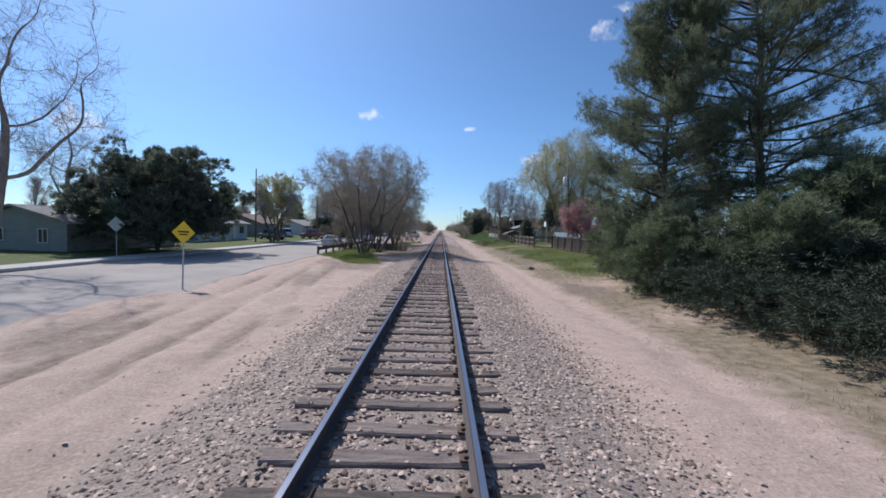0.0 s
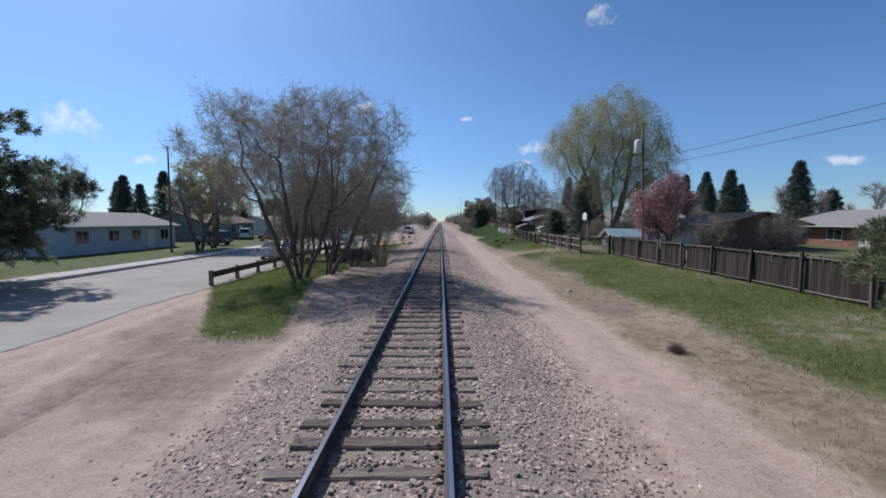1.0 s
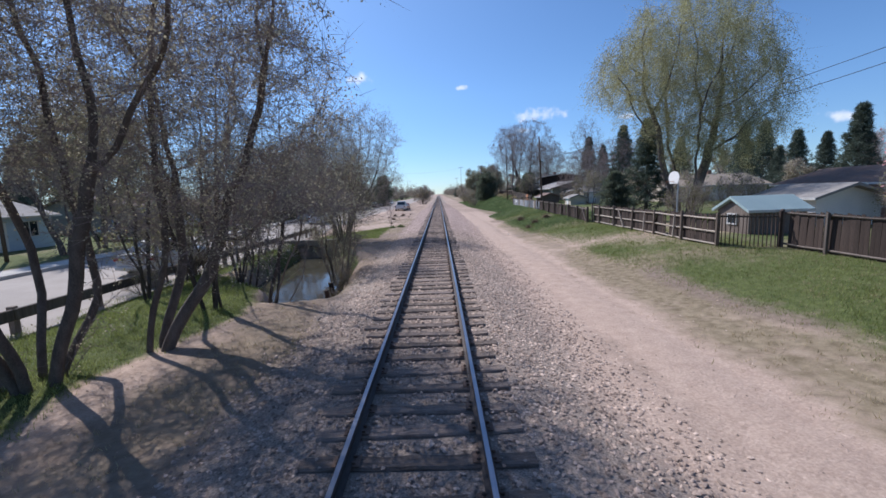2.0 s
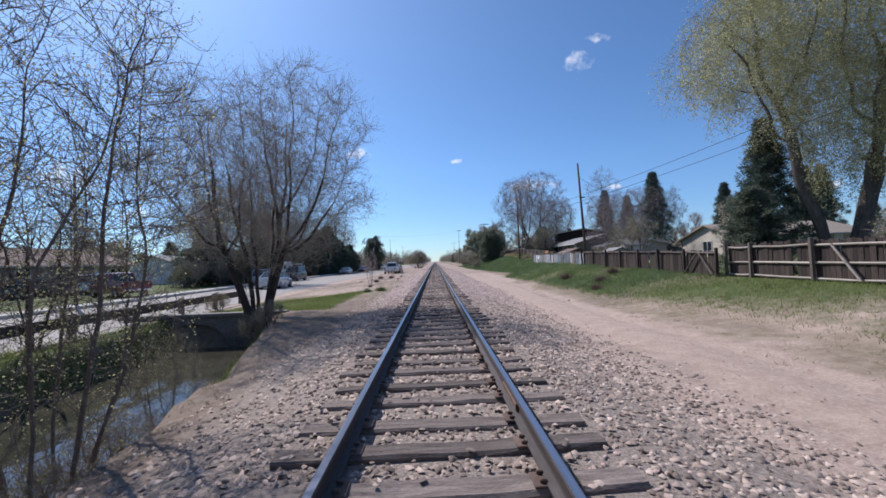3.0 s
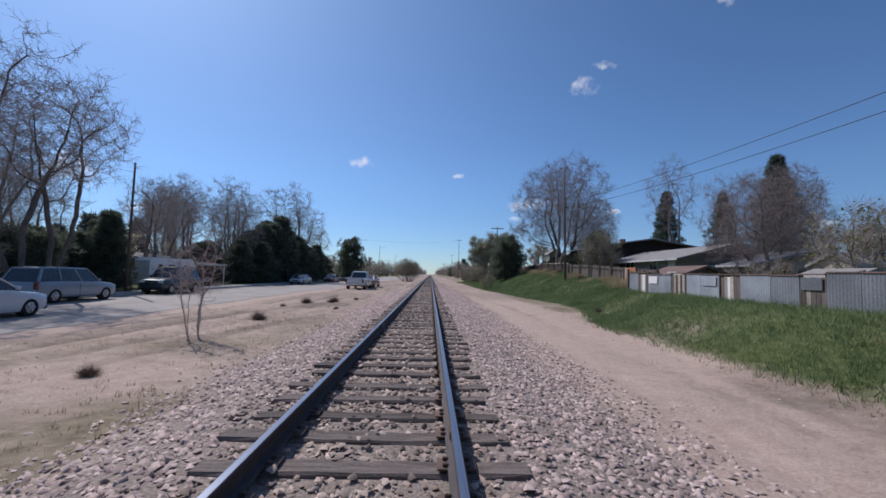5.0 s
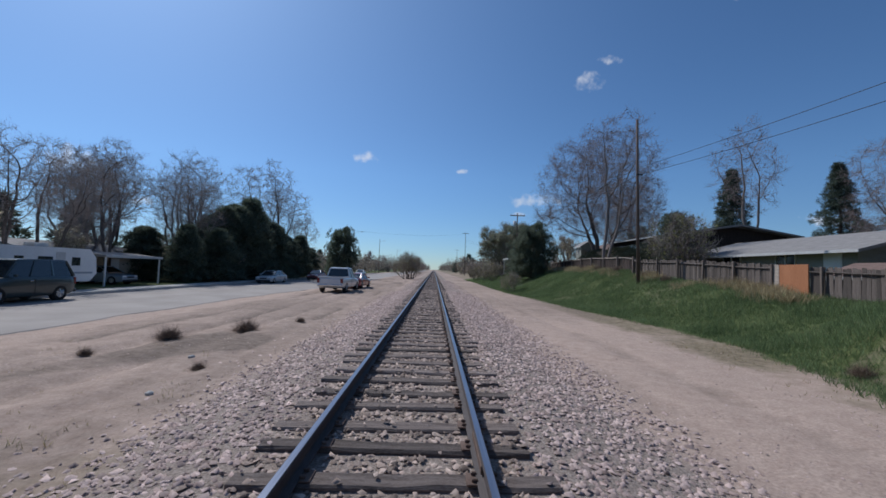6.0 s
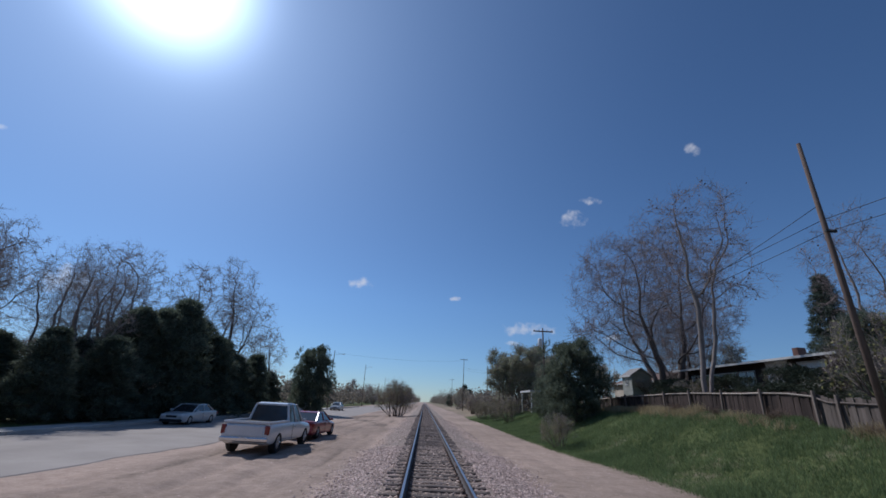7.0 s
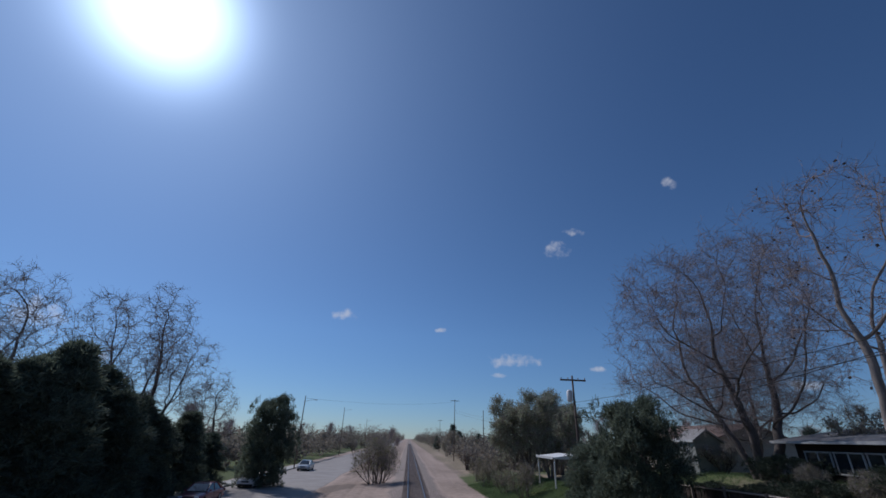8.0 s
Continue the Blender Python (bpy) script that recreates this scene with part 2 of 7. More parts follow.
M_TYRE = mat("tyre_rubber", (0.015, 0.015, 0.015), (0.035, 0.034, 0.033), 6, 0.9, 0.3)
M_RIM = mat("alloy_rim", (0.40, 0.41, 0.42), (0.55, 0.56, 0.57), 6, 0.35, metal=0.8)
M_BLACK = mat("black_trim", (0.015, 0.015, 0.016), (0.035, 0.035, 0.036), 4, 0.6)
M_LAMPR = paint("red_lamp", (0.22, 0.015, 0.015), 0.2)
M_LAMPW = paint("clear_lamp", (0.75, 0.76, 0.78), 0.15)
M_CHROME = mat("chrome", (0.6, 0.61, 0.62), (0.72, 0.73, 0.74), 4, 0.15, metal=1.0)
M_CARW = paint("white_car_paint", (0.72, 0.72, 0.72))
M_CARS = paint("silver_car_paint", (0.50, 0.52, 0.52))
M_CARB = paint("blue_grey_car_paint", (0.28, 0.33, 0.38))
M_CARD = paint("dark_green_car_paint", (0.03, 0.045, 0.045))
M_CARR = paint("red_car_paint", (0.32, 0.03, 0.035))
M_CARM = paint("maroon_car_paint", (0.22, 0.05, 0.06))
M_YELLOW = mat("yellow_sign_face", (0.72, 0.46, 0.02), (0.86, 0.58, 0.04), 3, 0.5, fine=20)
M_GALV = mat("galvanised_steel", (0.33, 0.34, 0.34), (0.50, 0.51, 0.51), 6, 0.5, metal=0.6, fine=40)
M_ORANGE = mat("orange_brown_panel", (0.34, 0.135, 0.06), (0.46, 0.20, 0.095), 1.5, 0.8, 0.3, fine=16, stretch=(3, 3, 0.5))
M_TEAL = mat("pale_teal_metal_roof", (0.30, 0.40, 0.40), (0.42, 0.52, 0.51), 1, 0.5, metal=0.2)
M_TUMBLE = mat("dry_weed", (0.16, 0.11, 0.085), (0.32, 0.24, 0.18), 8, 0.95, fine=30)


def water_material():
    m = mat("murky_water", (0.045, 0.042, 0.03), (0.085, 0.078, 0.056), 0.4, 0.05, fine=1.5, spec=0.5)
    t = m.node_tree
    n, k = t.nodes, t.links
    w = n.new("ShaderNodeTexNoise")
    w.inputs["Scale"].default_value, w.inputs["Detail"].default_value = 4.0, 3
    b = n.new("ShaderNodeBump")
    b.inputs["Strength"].default_value, b.inputs["Distance"].default_value = 0.12, 0.03
    k.new(n.new("ShaderNodeTexCoord").outputs["Object"], w.inputs["Vector"])
    k.new(w.outputs["Fac"], b.inputs["Height"])
    k.new(b.outputs[0], n["Principled BSDF"].inputs["Normal"])
    return m


def ground_material():
    """Sandy dirt, ballast, green grass and dry grass, told apart by the plan's own masks and broken up by noise."""
    m = bpy.data.materials.new("open_ground")
    m.use_nodes = True
    t = m.node_tree
    n, k = t.nodes, t.links
    p = n["Principled BSDF"]
    p.inputs["Roughness"].default_value, p.inputs["Specular IOR Level"].default_value = 0.95, 0.15
    co = n.new("ShaderNodeTexCoord").outputs["Object"]

    def noise_at(scale, detail=6, rough=0.6):
        a = n.new("ShaderNodeTexNoise")
        a.inputs["Scale"].default_value, a.inputs["Detail"].default_value, a.inputs["Roughness"].default_value = scale, detail, rough
        k.new(co, a.inputs["Vector"])
        return a.outputs["Fac"]

    def ramp(src, lo, hi, c1, c2):
        r = n.new("ShaderNodeValToRGB")
        r.color_ramp.elements[0].position, r.color_ramp.elements[1].position = lo, hi
        r.color_ramp.elements[0].color, r.color_ramp.elements[1].color = (*c1, 1), (*c2, 1)
        k.new(src, r.inputs[0])
        return r.outputs[0]

    def mix(fac, a, b):
        x = n.new("ShaderNodeMix")
        x.data_type = "RGBA"
        k.new(fac, x.inputs[0])
        k.new(a, x.inputs[6])
        k.new(b, x.inputs[7])
        return x.outputs[2]

    def mask(name, scale, edge=0.18):
        at = n.new("ShaderNodeAttribute")
        at.attribute_name = name
        ad = n.new("ShaderNodeMath")
        ad.operation = "MULTIPLY_ADD"
        k.new(noise_at(scale, 8, 0.7), ad.inputs[0])
        ad.inputs[1].default_value = 0.9
        k.new(at.outputs["Fac"], ad.inputs[2])
        r = n.new("ShaderNodeMapRange")
        r.inputs["From Min"].default_value, r.inputs["From Max"].default_value = 0.95 - edge, 0.95 + edge
        k.new(ad.outputs[0], r.inputs["Value"])
        return r.outputs[0]

    dirt = mix(noise_at(0.35), ramp(noise_at(3.0, 8), 0.3, 0.7, (0.385, 0.272, 0.212), (0.575, 0.435, 0.35)),
               ramp(noise_at(24.0, 6), 0.3, 0.72, (0.29, 0.215, 0.175), (0.60, 0.468, 0.385)))
    stone = ramp(noise_at(38.0, 3), 0.34, 0.66, (0.20, 0.158, 0.13), (0.42, 0.345, 0.295))
    green = ramp(noise_at(5.0, 8), 0.3, 0.7, (0.055, 0.075, 0.025), (0.14, 0.16, 0.06))
    dry = ramp(noise_at(4.0, 8), 0.3, 0.7, (0.16, 0.125, 0.08), (0.34, 0.275, 0.19))
    c = mix(mask("dry", 1.4), dirt, dry)
    # wheel ruts and dark soil, plus tree shade painted in the same brown
    c = mix(mask("rut_and_shade", 1.1, 0.25), c, ramp(noise_at(6.0, 8), 0.3, 0.7, (0.17, 0.125, 0.095), (0.30, 0.235, 0.19)))
    c = mix(mask("grass", 1.8), c, green)
    c = mix(mask("ballast", 2.6, 0.3), c, stone)
    k.new(c, p.inputs["Base Color"])
    b = n.new("ShaderNodeBump")
    b.inputs["Strength"].default_value, b.inputs["Distance"].default_value = 0.65, 0.05
    k.new(noise_at(9.0, 10, 0.75), b.inputs["Height"])
    k.new(b.outputs[0], p.inputs["Normal"])
    return m


M_WATER = water_material()
M_GROUND = ground_material()

# ---- mesh tools ----
class Geo:
    """Gathers vertices and faces for one mesh."""

    def __init__(self):
        self.v, self.f = [], []

    def add(self, verts, faces):
        o = len(self.v)
        self.v += [tuple(p) for p in verts]
        self.f += [tuple(i + o for i in q) for q in faces]
        return self

    def box(self, x, y, z, sx, sy, sz, rz=0.0, b=0.0, m=None):
        """A box round (x, y, z) with chamfered edges of width b."""
        hx, hy, hz = sx / 2, sy / 2, sz / 2
        b = min(b, hx * 0.9, hy * 0.9, hz * 0.9)
        if b <= 0:
            vs = [(i * hx, j * hy, k * hz) for i in (-1, 1) for j in (-1, 1) for k in (-1, 1)]
            fs = [(0, 1, 3, 2), (4, 6, 7, 5), (0, 4, 5, 1), (2, 3, 7, 6), (0, 2, 6, 4), (1, 5, 7, 3)]
        else:
            vs, idx, fs = [], {}, []
            for i in (-1, 1):
                for j in (-1, 1):
                    for k in (-1, 1):
                        for a in range(3):
                            d = [hx - b, hy - b, hz - b]
                            d[a] += b
                            idx[(i, j, k, a)] = len(vs)
                            vs.append((i * d[0], j * d[1], k * d[2]))
            for a in range(3):
                u, w = (a + 1) % 3, (a + 2) % 3
                for s in (-1, 1):
                    q = []
                    for su, sw in ((-1, -1), (1, -1), (1, 1), (-1, 1)):
                        key = [0, 0, 0]
                        key[a], key[u], key[w] = s, su, sw
                        q.append(idx[(*key, a)])
                    fs.append(tuple(q if s > 0 else q[::-1]))
                for su in (-1, 1):
                    for sw in (-1, 1):
                        k0, k1 = [0, 0, 0], [0, 0, 0]
                        k0[a], k1[a] = -1, 1
                        k0[u] = k1[u] = su
                        k0[w] = k1[w] = sw
                        q = (idx[(*k0, u)], idx[(*k1, u)], idx[(*k1, w)], idx[(*k0, w)])
                        fs.append(q if su * sw < 0 else q[::-1])
            for i in (-1, 1):
                for j in (-1, 1):
                    for k in (-1, 1):
                        q = tuple(idx[(i, j, k, a)] for a in range(3))
                        fs.append(q if i * j * k > 0 else q[::-1])
        c, s = math.cos(rz), math.sin(rz)
        vs = [(x + p[0] * c - p[1] * s, y + p[0] * s + p[1] * c, z + p[2]) for p in vs]
        if m is not None:
            vs = [tuple(m @ Vector(p)) for p in vs]
        return self.add(vs, fs)

    def tube(self, pts, radii, n=6, cap=True):
        """A tapered tube along pts."""
        rings, last = [], None
        for i, p in enumerate(pts):
            a = Vector(pts[min(i + 1, len(pts) - 1)]) - Vector(pts[max(i - 1, 0)])
            a = a.normalized() if a.length > 1e-9 else Vector((0, 0, 1))
            if last is None:
                u = a.cross(Vector((0, 0, 1)) if abs(a.z) < 0.9 else Vector((1, 0, 0))).normalized()
            else:
                u = (last - a * last.dot(a))
                u = u.normalized() if u.length > 1e-6 else a.orthogonal().normalized()
            w = a.cross(u)
            last = u
            P, r = Vector(p), radii[i]
            rings.append([P + (u * math.cos(2 * math.pi * j / n) + w * math.sin(2 * math.pi * j / n)) * r for j in range(n)])
        vs = [q for ring in rings for q in ring]
        fs = [(i * n + j, i * n + (j + 1) % n, (i + 1) * n + (j + 1) % n, (i + 1) * n + j) for i in range(len(pts) - 1) for j in range(n)]
        if cap:
            fs += [tuple(range(n - 1, -1, -1)), tuple((len(pts) - 1) * n + j for j in range(n))]
        return self.add(vs, fs)

    def prism(self, outline, axis, lo, hi):
        """An outline in the other two axes, drawn out along axis (0, 1 or 2)."""
        n = len(outline)

        def put(p, d):
            q = list(p)
            q.insert(axis, d)
            return tuple(q)
        vs = [put(p, lo) for p in outline] + [put(p, hi) for p in outline]
        fs = [tuple(range(n - 1, -1, -1)), tuple(range(n, 2 * n))]
        fs += [(i, (i + 1) % n, n + (i + 1) % n, n + i) for i in range(n)]
        return self.add(vs, fs)

    def loft(self, rings, cap=True):
        n = len(rings[0])
        vs = [p for r in rings for p in r]
        fs = [(i * n + j, i * n + (j + 1) % n, (i + 1) * n + (j + 1) % n, (i + 1) * n + j) for i in range(len(rings) - 1) for j in range(n)]
        if cap:
            fs += [tuple(range(n - 1, -1, -1)), tuple((len(rings) - 1) * n + j for j in range(n))]
        return self.add(vs, fs)

    def mesh(self, name, material, smooth=False, fix=True):
        me = bpy.data.meshes.new(name)
        me.from_pydata(self.v, [], self.f)
        if fix:
            bm = bmesh.new()
            bm.from_mesh(me)
            bmesh.ops.recalc_face_normals(bm, faces=bm.faces)
            bm.to_mesh(me)
            bm.free()
        me.materials.append(material)
        if smooth:
            me.polygons.foreach_set("use_smooth", [True] * len(me.polygons))
        return me


def raw_mesh(name, verts, faces, material, smooth=False):
    """A mesh from arrays of vertices (n, 3) and faces (m, 3 or 4)."""
    me = bpy.data.meshes.new(name)
    verts, faces = np.asarray(verts, np.float32), np.asarray(faces, np.int32)
    k = faces.shape[1]
    me.vertices.add(len(verts))
    me.vertices.foreach_set("co", verts.ravel())
    me.loops.add(faces.size)
    me.loops.foreach_set("vertex_index", faces.ravel())
    me.polygons.add(len(faces))
    me.polygons.foreach_set("loop_start", np.arange(0, faces.size, k, dtype=np.int32))
    me.materials.append(material)
    me.update(calc_edges=True)
    if smooth:
        me.polygons.foreach_set("use_smooth", np.ones(len(faces), bool))
    return me


def part(name, geo, material, parent, label="", smooth=False):
    """One mesh object under a thing or a part; geo is a Geo or a ready mesh."""
    me = geo if isinstance(geo, bpy.types.Mesh) else geo.mesh(name, material, smooth)
    ob = new(name, me)
    ob.parent = parent
    return tagged(ob, label) if label else ob


def thing(name, label, category, m=None, group="", kind=""):
    ob = new(name)
    ob.empty_display_size = 0.2
    if m is not None:
        ob.matrix_basis = m
    return tagged(ob, label, category, group, kind)


def setting(name, geo, material, label, category, smooth=False):
    me = geo if isinstance(geo, bpy.types.Mesh) else geo.mesh(name, material, smooth)
    return tagged(new(name, me), label, category, kind="structure")


def value_noise(x, y, cell, seed):
    """Smooth random heights from 0 to 1 on a lattice of the given cell."""
    r = np.random.RandomState(seed).rand(257, 257)
    u, v = np.asarray(x) / cell, np.asarray(y) / cell
    i, j = np.floor(u).astype(int), np.floor(v).astype(int)
    a, b = u - i, v - j
    a, b = a * a * (3 - 2 * a), b * b * (3 - 2 * b)
    g = lambda p, q: r[p % 257, q % 257]
    return (g(i, j) * (1 - a) + g(i + 1, j) * a) * (1 - b) + (g(i, j + 1) * (1 - a) + g(i + 1, j + 1) * a) * b


def step(lo, hi, x):
    t = np.clip((np.asarray(x, float) - lo) / (hi - lo), 0, 1)
    return t * t * (3 - 2 * t)


# ---- the plan: heights of the open ground ----
FENCE_BASE = ([-60, 20, 45, 57, 63, 72, 86, 90, 93, 97, 101, 106, 107, 115, 122, 132, 160, 200], [0.3, 0.3, 0.4, 0.45, 0.6, 0.8, 0.85, 0.95, 1.05, 1.3, 1.5, 1.65, 1.95, 2.1, 2.0, 1.7, 1.0, 0.2])
WATER_Z = -1.45
RUTS = ((-3.9, 0.18, 0.05), (-5.2, 0.16, 0.08), (-6.6, 0.17, 0.09), (-8.3, 0.2, 0.05), (3.7, 0.28, 0.03), (5.2, 0.28, 0.04))


def rut_x(c, y):
    """Where one of the wheel ruts runs: wandering, and on the left swinging out to the street near the start."""
    y = np.asarray(y, float)
    return c + 0.7 * (value_noise(y, y * 0 + c, 14.0, 9) - 0.5) - (c < 0) * 3.0 * step(4, 30, y) * (1 - step(60, 90, y)) + (c < 0) * 1.2 * (1 - step(-4, 8, y))


def fence_x(y):
    return np.interp(y, [42, 44, 56, 58, 87, 90.5], [13.5, 11.4, 11.4, 11.0, 11.0, 14.5])


def verge_x(y):
    return np.interp(y, [0, 40, 60, 72, 80, 86, 90, 95, 100, 104, 110, 115, 122, 145, 170], [5.2, 5.4, 5.5, 5.7, 6.7, 8.6, 9.6, 9.4, 8.7, 8.3, 8.0, 7.6, 7.3, 7.6, 6.5])


def ditch_edges(y):
    """Where the water meets the bank towards the track and the bank towards the street."""
    return np.interp(y, [41, 44, 49, 53, 57.6], [-3.9, -4.15, -4.65, -5.7, -7.2]), np.interp(y, [42, 43.3, 45, 48.5, 57.6], [-5.6, -6.9, -8.3, -9.0, -9.9])


def ditch_w(x, y):
    """1 in the middle of the ditch, 0 outside its banks."""
    near, far = ditch_edges(y)
    across = (1 - step(near - 0.6, near + 1.25, x)) * step(far - 0.35, far + 0.35, x)
    return across * step(40.0, 43.2, y) * (1 - step(57.5, 57.62, y))


def ground_z(x, y, rough=True):
    x, y = np.asarray(x, float), np.asarray(y, float)
    z = np.interp(x, [-3000, -60, -21.4, -19.62, -19.6, -10.2, -8.5, -3.0, -1.55, 1.55, 3.0, 5.0],
                  [0.0, -0.1, -0.28, -0.28, -0.43, -0.43, -0.30, -0.28, -0.05, -0.05, -0.30, -0.32])
    rise = np.interp(y, *FENCE_BASE) + 0.32
    z = z + rise * step(verge_x(y), fence_x(y), x)
    z = z + 1.5 * step(14.9, 20.5, x) * step(100, 112, y) * (1 - step(138, 170, y))
    z = z - 1.75 * ditch_w(x, y)
    if rough:
        open_dirt = step(2.0, 3.5, np.abs(x)) * (1 - step(18.8, 19.4, -x)) * (1 - step(10.3, 10.6, -x) * step(8, 20, y))
        z = z + 0.05 * (value_noise(x, y, 1.9, 3) - 0.5) * open_dirt + 0.02 * (value_noise(x, y, 0.5, 5) - 0.5) * step(1.6, 2.2, np.abs(x))
        ruts = np.zeros_like(z)
        for c, w, s in RUTS:
            ruts += s * np.exp(-((x - rut_x(c, y)) / w) ** 2)
        z = z - ruts * (1 - ditch_w(x, y)) * np.where((x < 0) & (y > 34) & (y < 72), 0.0, 1.0)
        brink = step(0.01, 0.06, ditch_w(x, y)) * (1 - step(0.6, 0.9, ditch_w(x, y))) + 0.6 * step(2.8, 3.6, -x) * (1 - step(6.5, 7.5, -x)) * step(40, 43, y) * (1 - step(58, 60, y))
        z = z + brink * (0.16 * (value_noise(x, y, 0.9, 51) - 0.5) + 0.10 * (value_noise(x, y, 0.4, 52) - 0.5))
        churn = step(2.6, 3.6, -x) * (1 - step(9.0, 11.0, -x)) * (1 - step(26, 36, y) * (1 - step(74, 80, y)))
        z = z + churn * (0.07 * (value_noise(x * 1.5 + y * 0.4, y * 0.5 - x * 0.2, 1.1, 41) - 0.5) + 0.06 * (value_noise(x, y, 0.55, 42) - 0.5))
        z = z + 0.35 * (value_noise(x, y, 60.0, 7) - 0.5) * step(22, 80, np.abs(x))
    return z


def gz(x, y):
    return float(ground_z(np.array([x]), np.array([y]))[0])


def masks(x, y):
    """How grassy, dry, stony, and rutted or darkened for shade the ground is: 0 to 1."""
    n1 = value_noise(x, y, 2.6, 11)
    n2 = value_noise(x, y, 7.0, 12)
    tri = lambda a, b, c, d, v: step(a, b, v) * (1 - step(c, d, v))
    grass = tri(7.0, 9.0, 40, 60, x) * tri(14, 20, 40, 48, y) * (0.48 + 0.5 * n1)
    grass = np.maximum(grass, tri(6.6, 8.0, 40, 60, x) * tri(40, 46, 56, 60, y) * (0.36 + 0.5 * n1))
    grass = np.maximum(grass, step(6.2, 7.4, x) * (1 - step(14.5, 15.5, x) * step(98, 104, y)) * tri(55, 60, 165, 185, y) * (0.42 + 0.42 * n1 + 0.2 * step(78, 90, y)) * step(verge_x(y) - 0.7, verge_x(y) + 0.2, x))
    left = np.interp(y, [23.7, 32.8, 37], [-5.9, -10.6, -11.0])
    grass = np.maximum(grass, step(-0.3, 0.5, x - left) * step(-0.3, 0.6, np.interp(y, [24, 35, 39, 45], [-3.6, -6.0, -5.0, -6.8]) - x) * tri(22.8, 24.5, 44, 46, y) * (1.0 - 0.2 * n1))
    left = np.interp(y, [58, 60.5, 62.5, 65, 67.5, 70], [-10.2, -9.2, -8.1, -6.5, -5.6, -4.6])
    grass = np.maximum(grass, step(-0.3, 0.5, x - left) * step(-0.3, 0.5, -4.3 - x) * tri(57.7, 58.6, 67.0, 69.0, y) * (1.0 - 0.15 * n1))
    grass = np.maximum(grass, tri(-11.2, -10.8, -9.6, -8.6, x) * tri(38, 40, 57, 58, y) * 0.85)
    grass = np.maximum(grass, (1 - step(-21.6, -21.0, x)) * (0.62 + 0.35 * n2))
    grass = np.maximum(grass, step(14, 18, x) * (0.4 + 0.4 * n2) * (1 - 0.3 * tri(100, 108, 124, 128, y)))
    dry = tri(4.6, 6.4, 60, 90, x) * (0.42 + 0.5 * n1) * (1 - step(60, 80, y) * (1 - step(6, 8, x)))
    dry = np.maximum(dry, tri(-10.5, -9.0, -2.6, -2.2, x) * tri(36, 40, 78, 90, y) * (0.25 + 0.55 * n1))
    dry = np.maximum(dry, tri(-6.0, -4.0, -2.3, -1.9, x) * tri(28, 34, 58, 62, y) * 0.75)
    ballast = 1 - step(2.1, 3.3, np.abs(x) + 0.8 * (n1 - 0.5))
    rut_and_shade = np.zeros_like(x)
    for at, w, k in RUTS:
        rut_and_shade = np.maximum(rut_and_shade, np.where(x < 0, 0.75, 0.4) * np.exp(-((x - rut_x(at, y)) / (w * 1.7)) ** 2) * step(0.3, 0.75, value_noise(x, y * 0.6, 3.0, 31)))
    rut_and_shade *= (1 - step(34, 40, y) * (1 - step(70, 76, y)) * (x < 0)) * (np.abs(x) > 2.6)
    rut_and_shade = np.maximum(rut_and_shade, 0.7 * tri(5.0, 5.8, 6.6, 7.6, x - (verge_x(y) - 5.4)) * step(50, 60, y) * value_noise(x, y, 3.0, 33))
    # dark gravelly soil of the ditch bank, deepened past y 42 for tree shade
    rut_and_shade = np.maximum(rut_and_shade, tri(-7.0, -4.5, -2.4, -1.9, x) * tri(29, 33, 60, 66, y) * (0.35 + 0.35 * step(42, 46, y) + 0.5 * value_noise(x, y, 2.0, 35)))
    rut_and_shade = np.maximum(rut_and_shade, 0.62 * tri(-9.5, -7.5, -3.6, -2.8, x) * tri(-6, 2, 26, 32, y) * step(0.42, 0.7, value_noise(x * 1.6 + y * 0.5, y * 0.45, 2.4, 37)))
    blot = step(0.5, 0.78, value_noise(x * 1.3 - y * 0.3, y * 0.5, 2.0, 43)) * step(0.35, 0.7, value_noise(x, y, 9.0, 44))
    rut_and_shade = np.maximum(rut_and_shade, (0.75 + 0.25 * step(70, 78, y)) * blot * step(3.0, 4.0, -x) * (1 - step(9.5, 11, -x)))
    rut_and_shade = np.maximum(rut_and_shade, 0.75 * tri(5.2, 6.4, 8.2, 9.4, x) * tri(6, 14, 48, 56, y) * step(0.35, 0.7, value_noise(x, y * 0.5, 1.7, 47)))
    # yard behind the low fence: leaf litter and the trees' shade, as colour
    rut_and_shade = np.maximum(rut_and_shade, 0.9 * step(14.8, 15.6, x) * (1 - step(34, 44, x)) * tri(100, 106, 123, 127, y))
    w = ditch_w(x, y)
    rut_and_shade = np.maximum(rut_and_shade, 0.95 * step(0.03, 0.2, w))
    grass = np.maximum(grass, 0.95 * step(0.12, 0.3, w) * (1 - step(0.55, 0.75, w)) * step(-8.0, -6.6, x + 0.25 * (y - 50)) * step(46, 50, y) * (0.6 + 0.6 * n1))
    rut_and_shade = np.maximum(rut_and_shade, (0.26 + 0.38 * n2) * step(np.where(x < 0, 70, 88), np.where(x < 0, 80, 100), y) * step(2.4, 3.4, np.abs(x)) * step(-11, -9, x) * (1 - step(8, 9, x)))
    return grass, dry, ballast, rut_and_shade


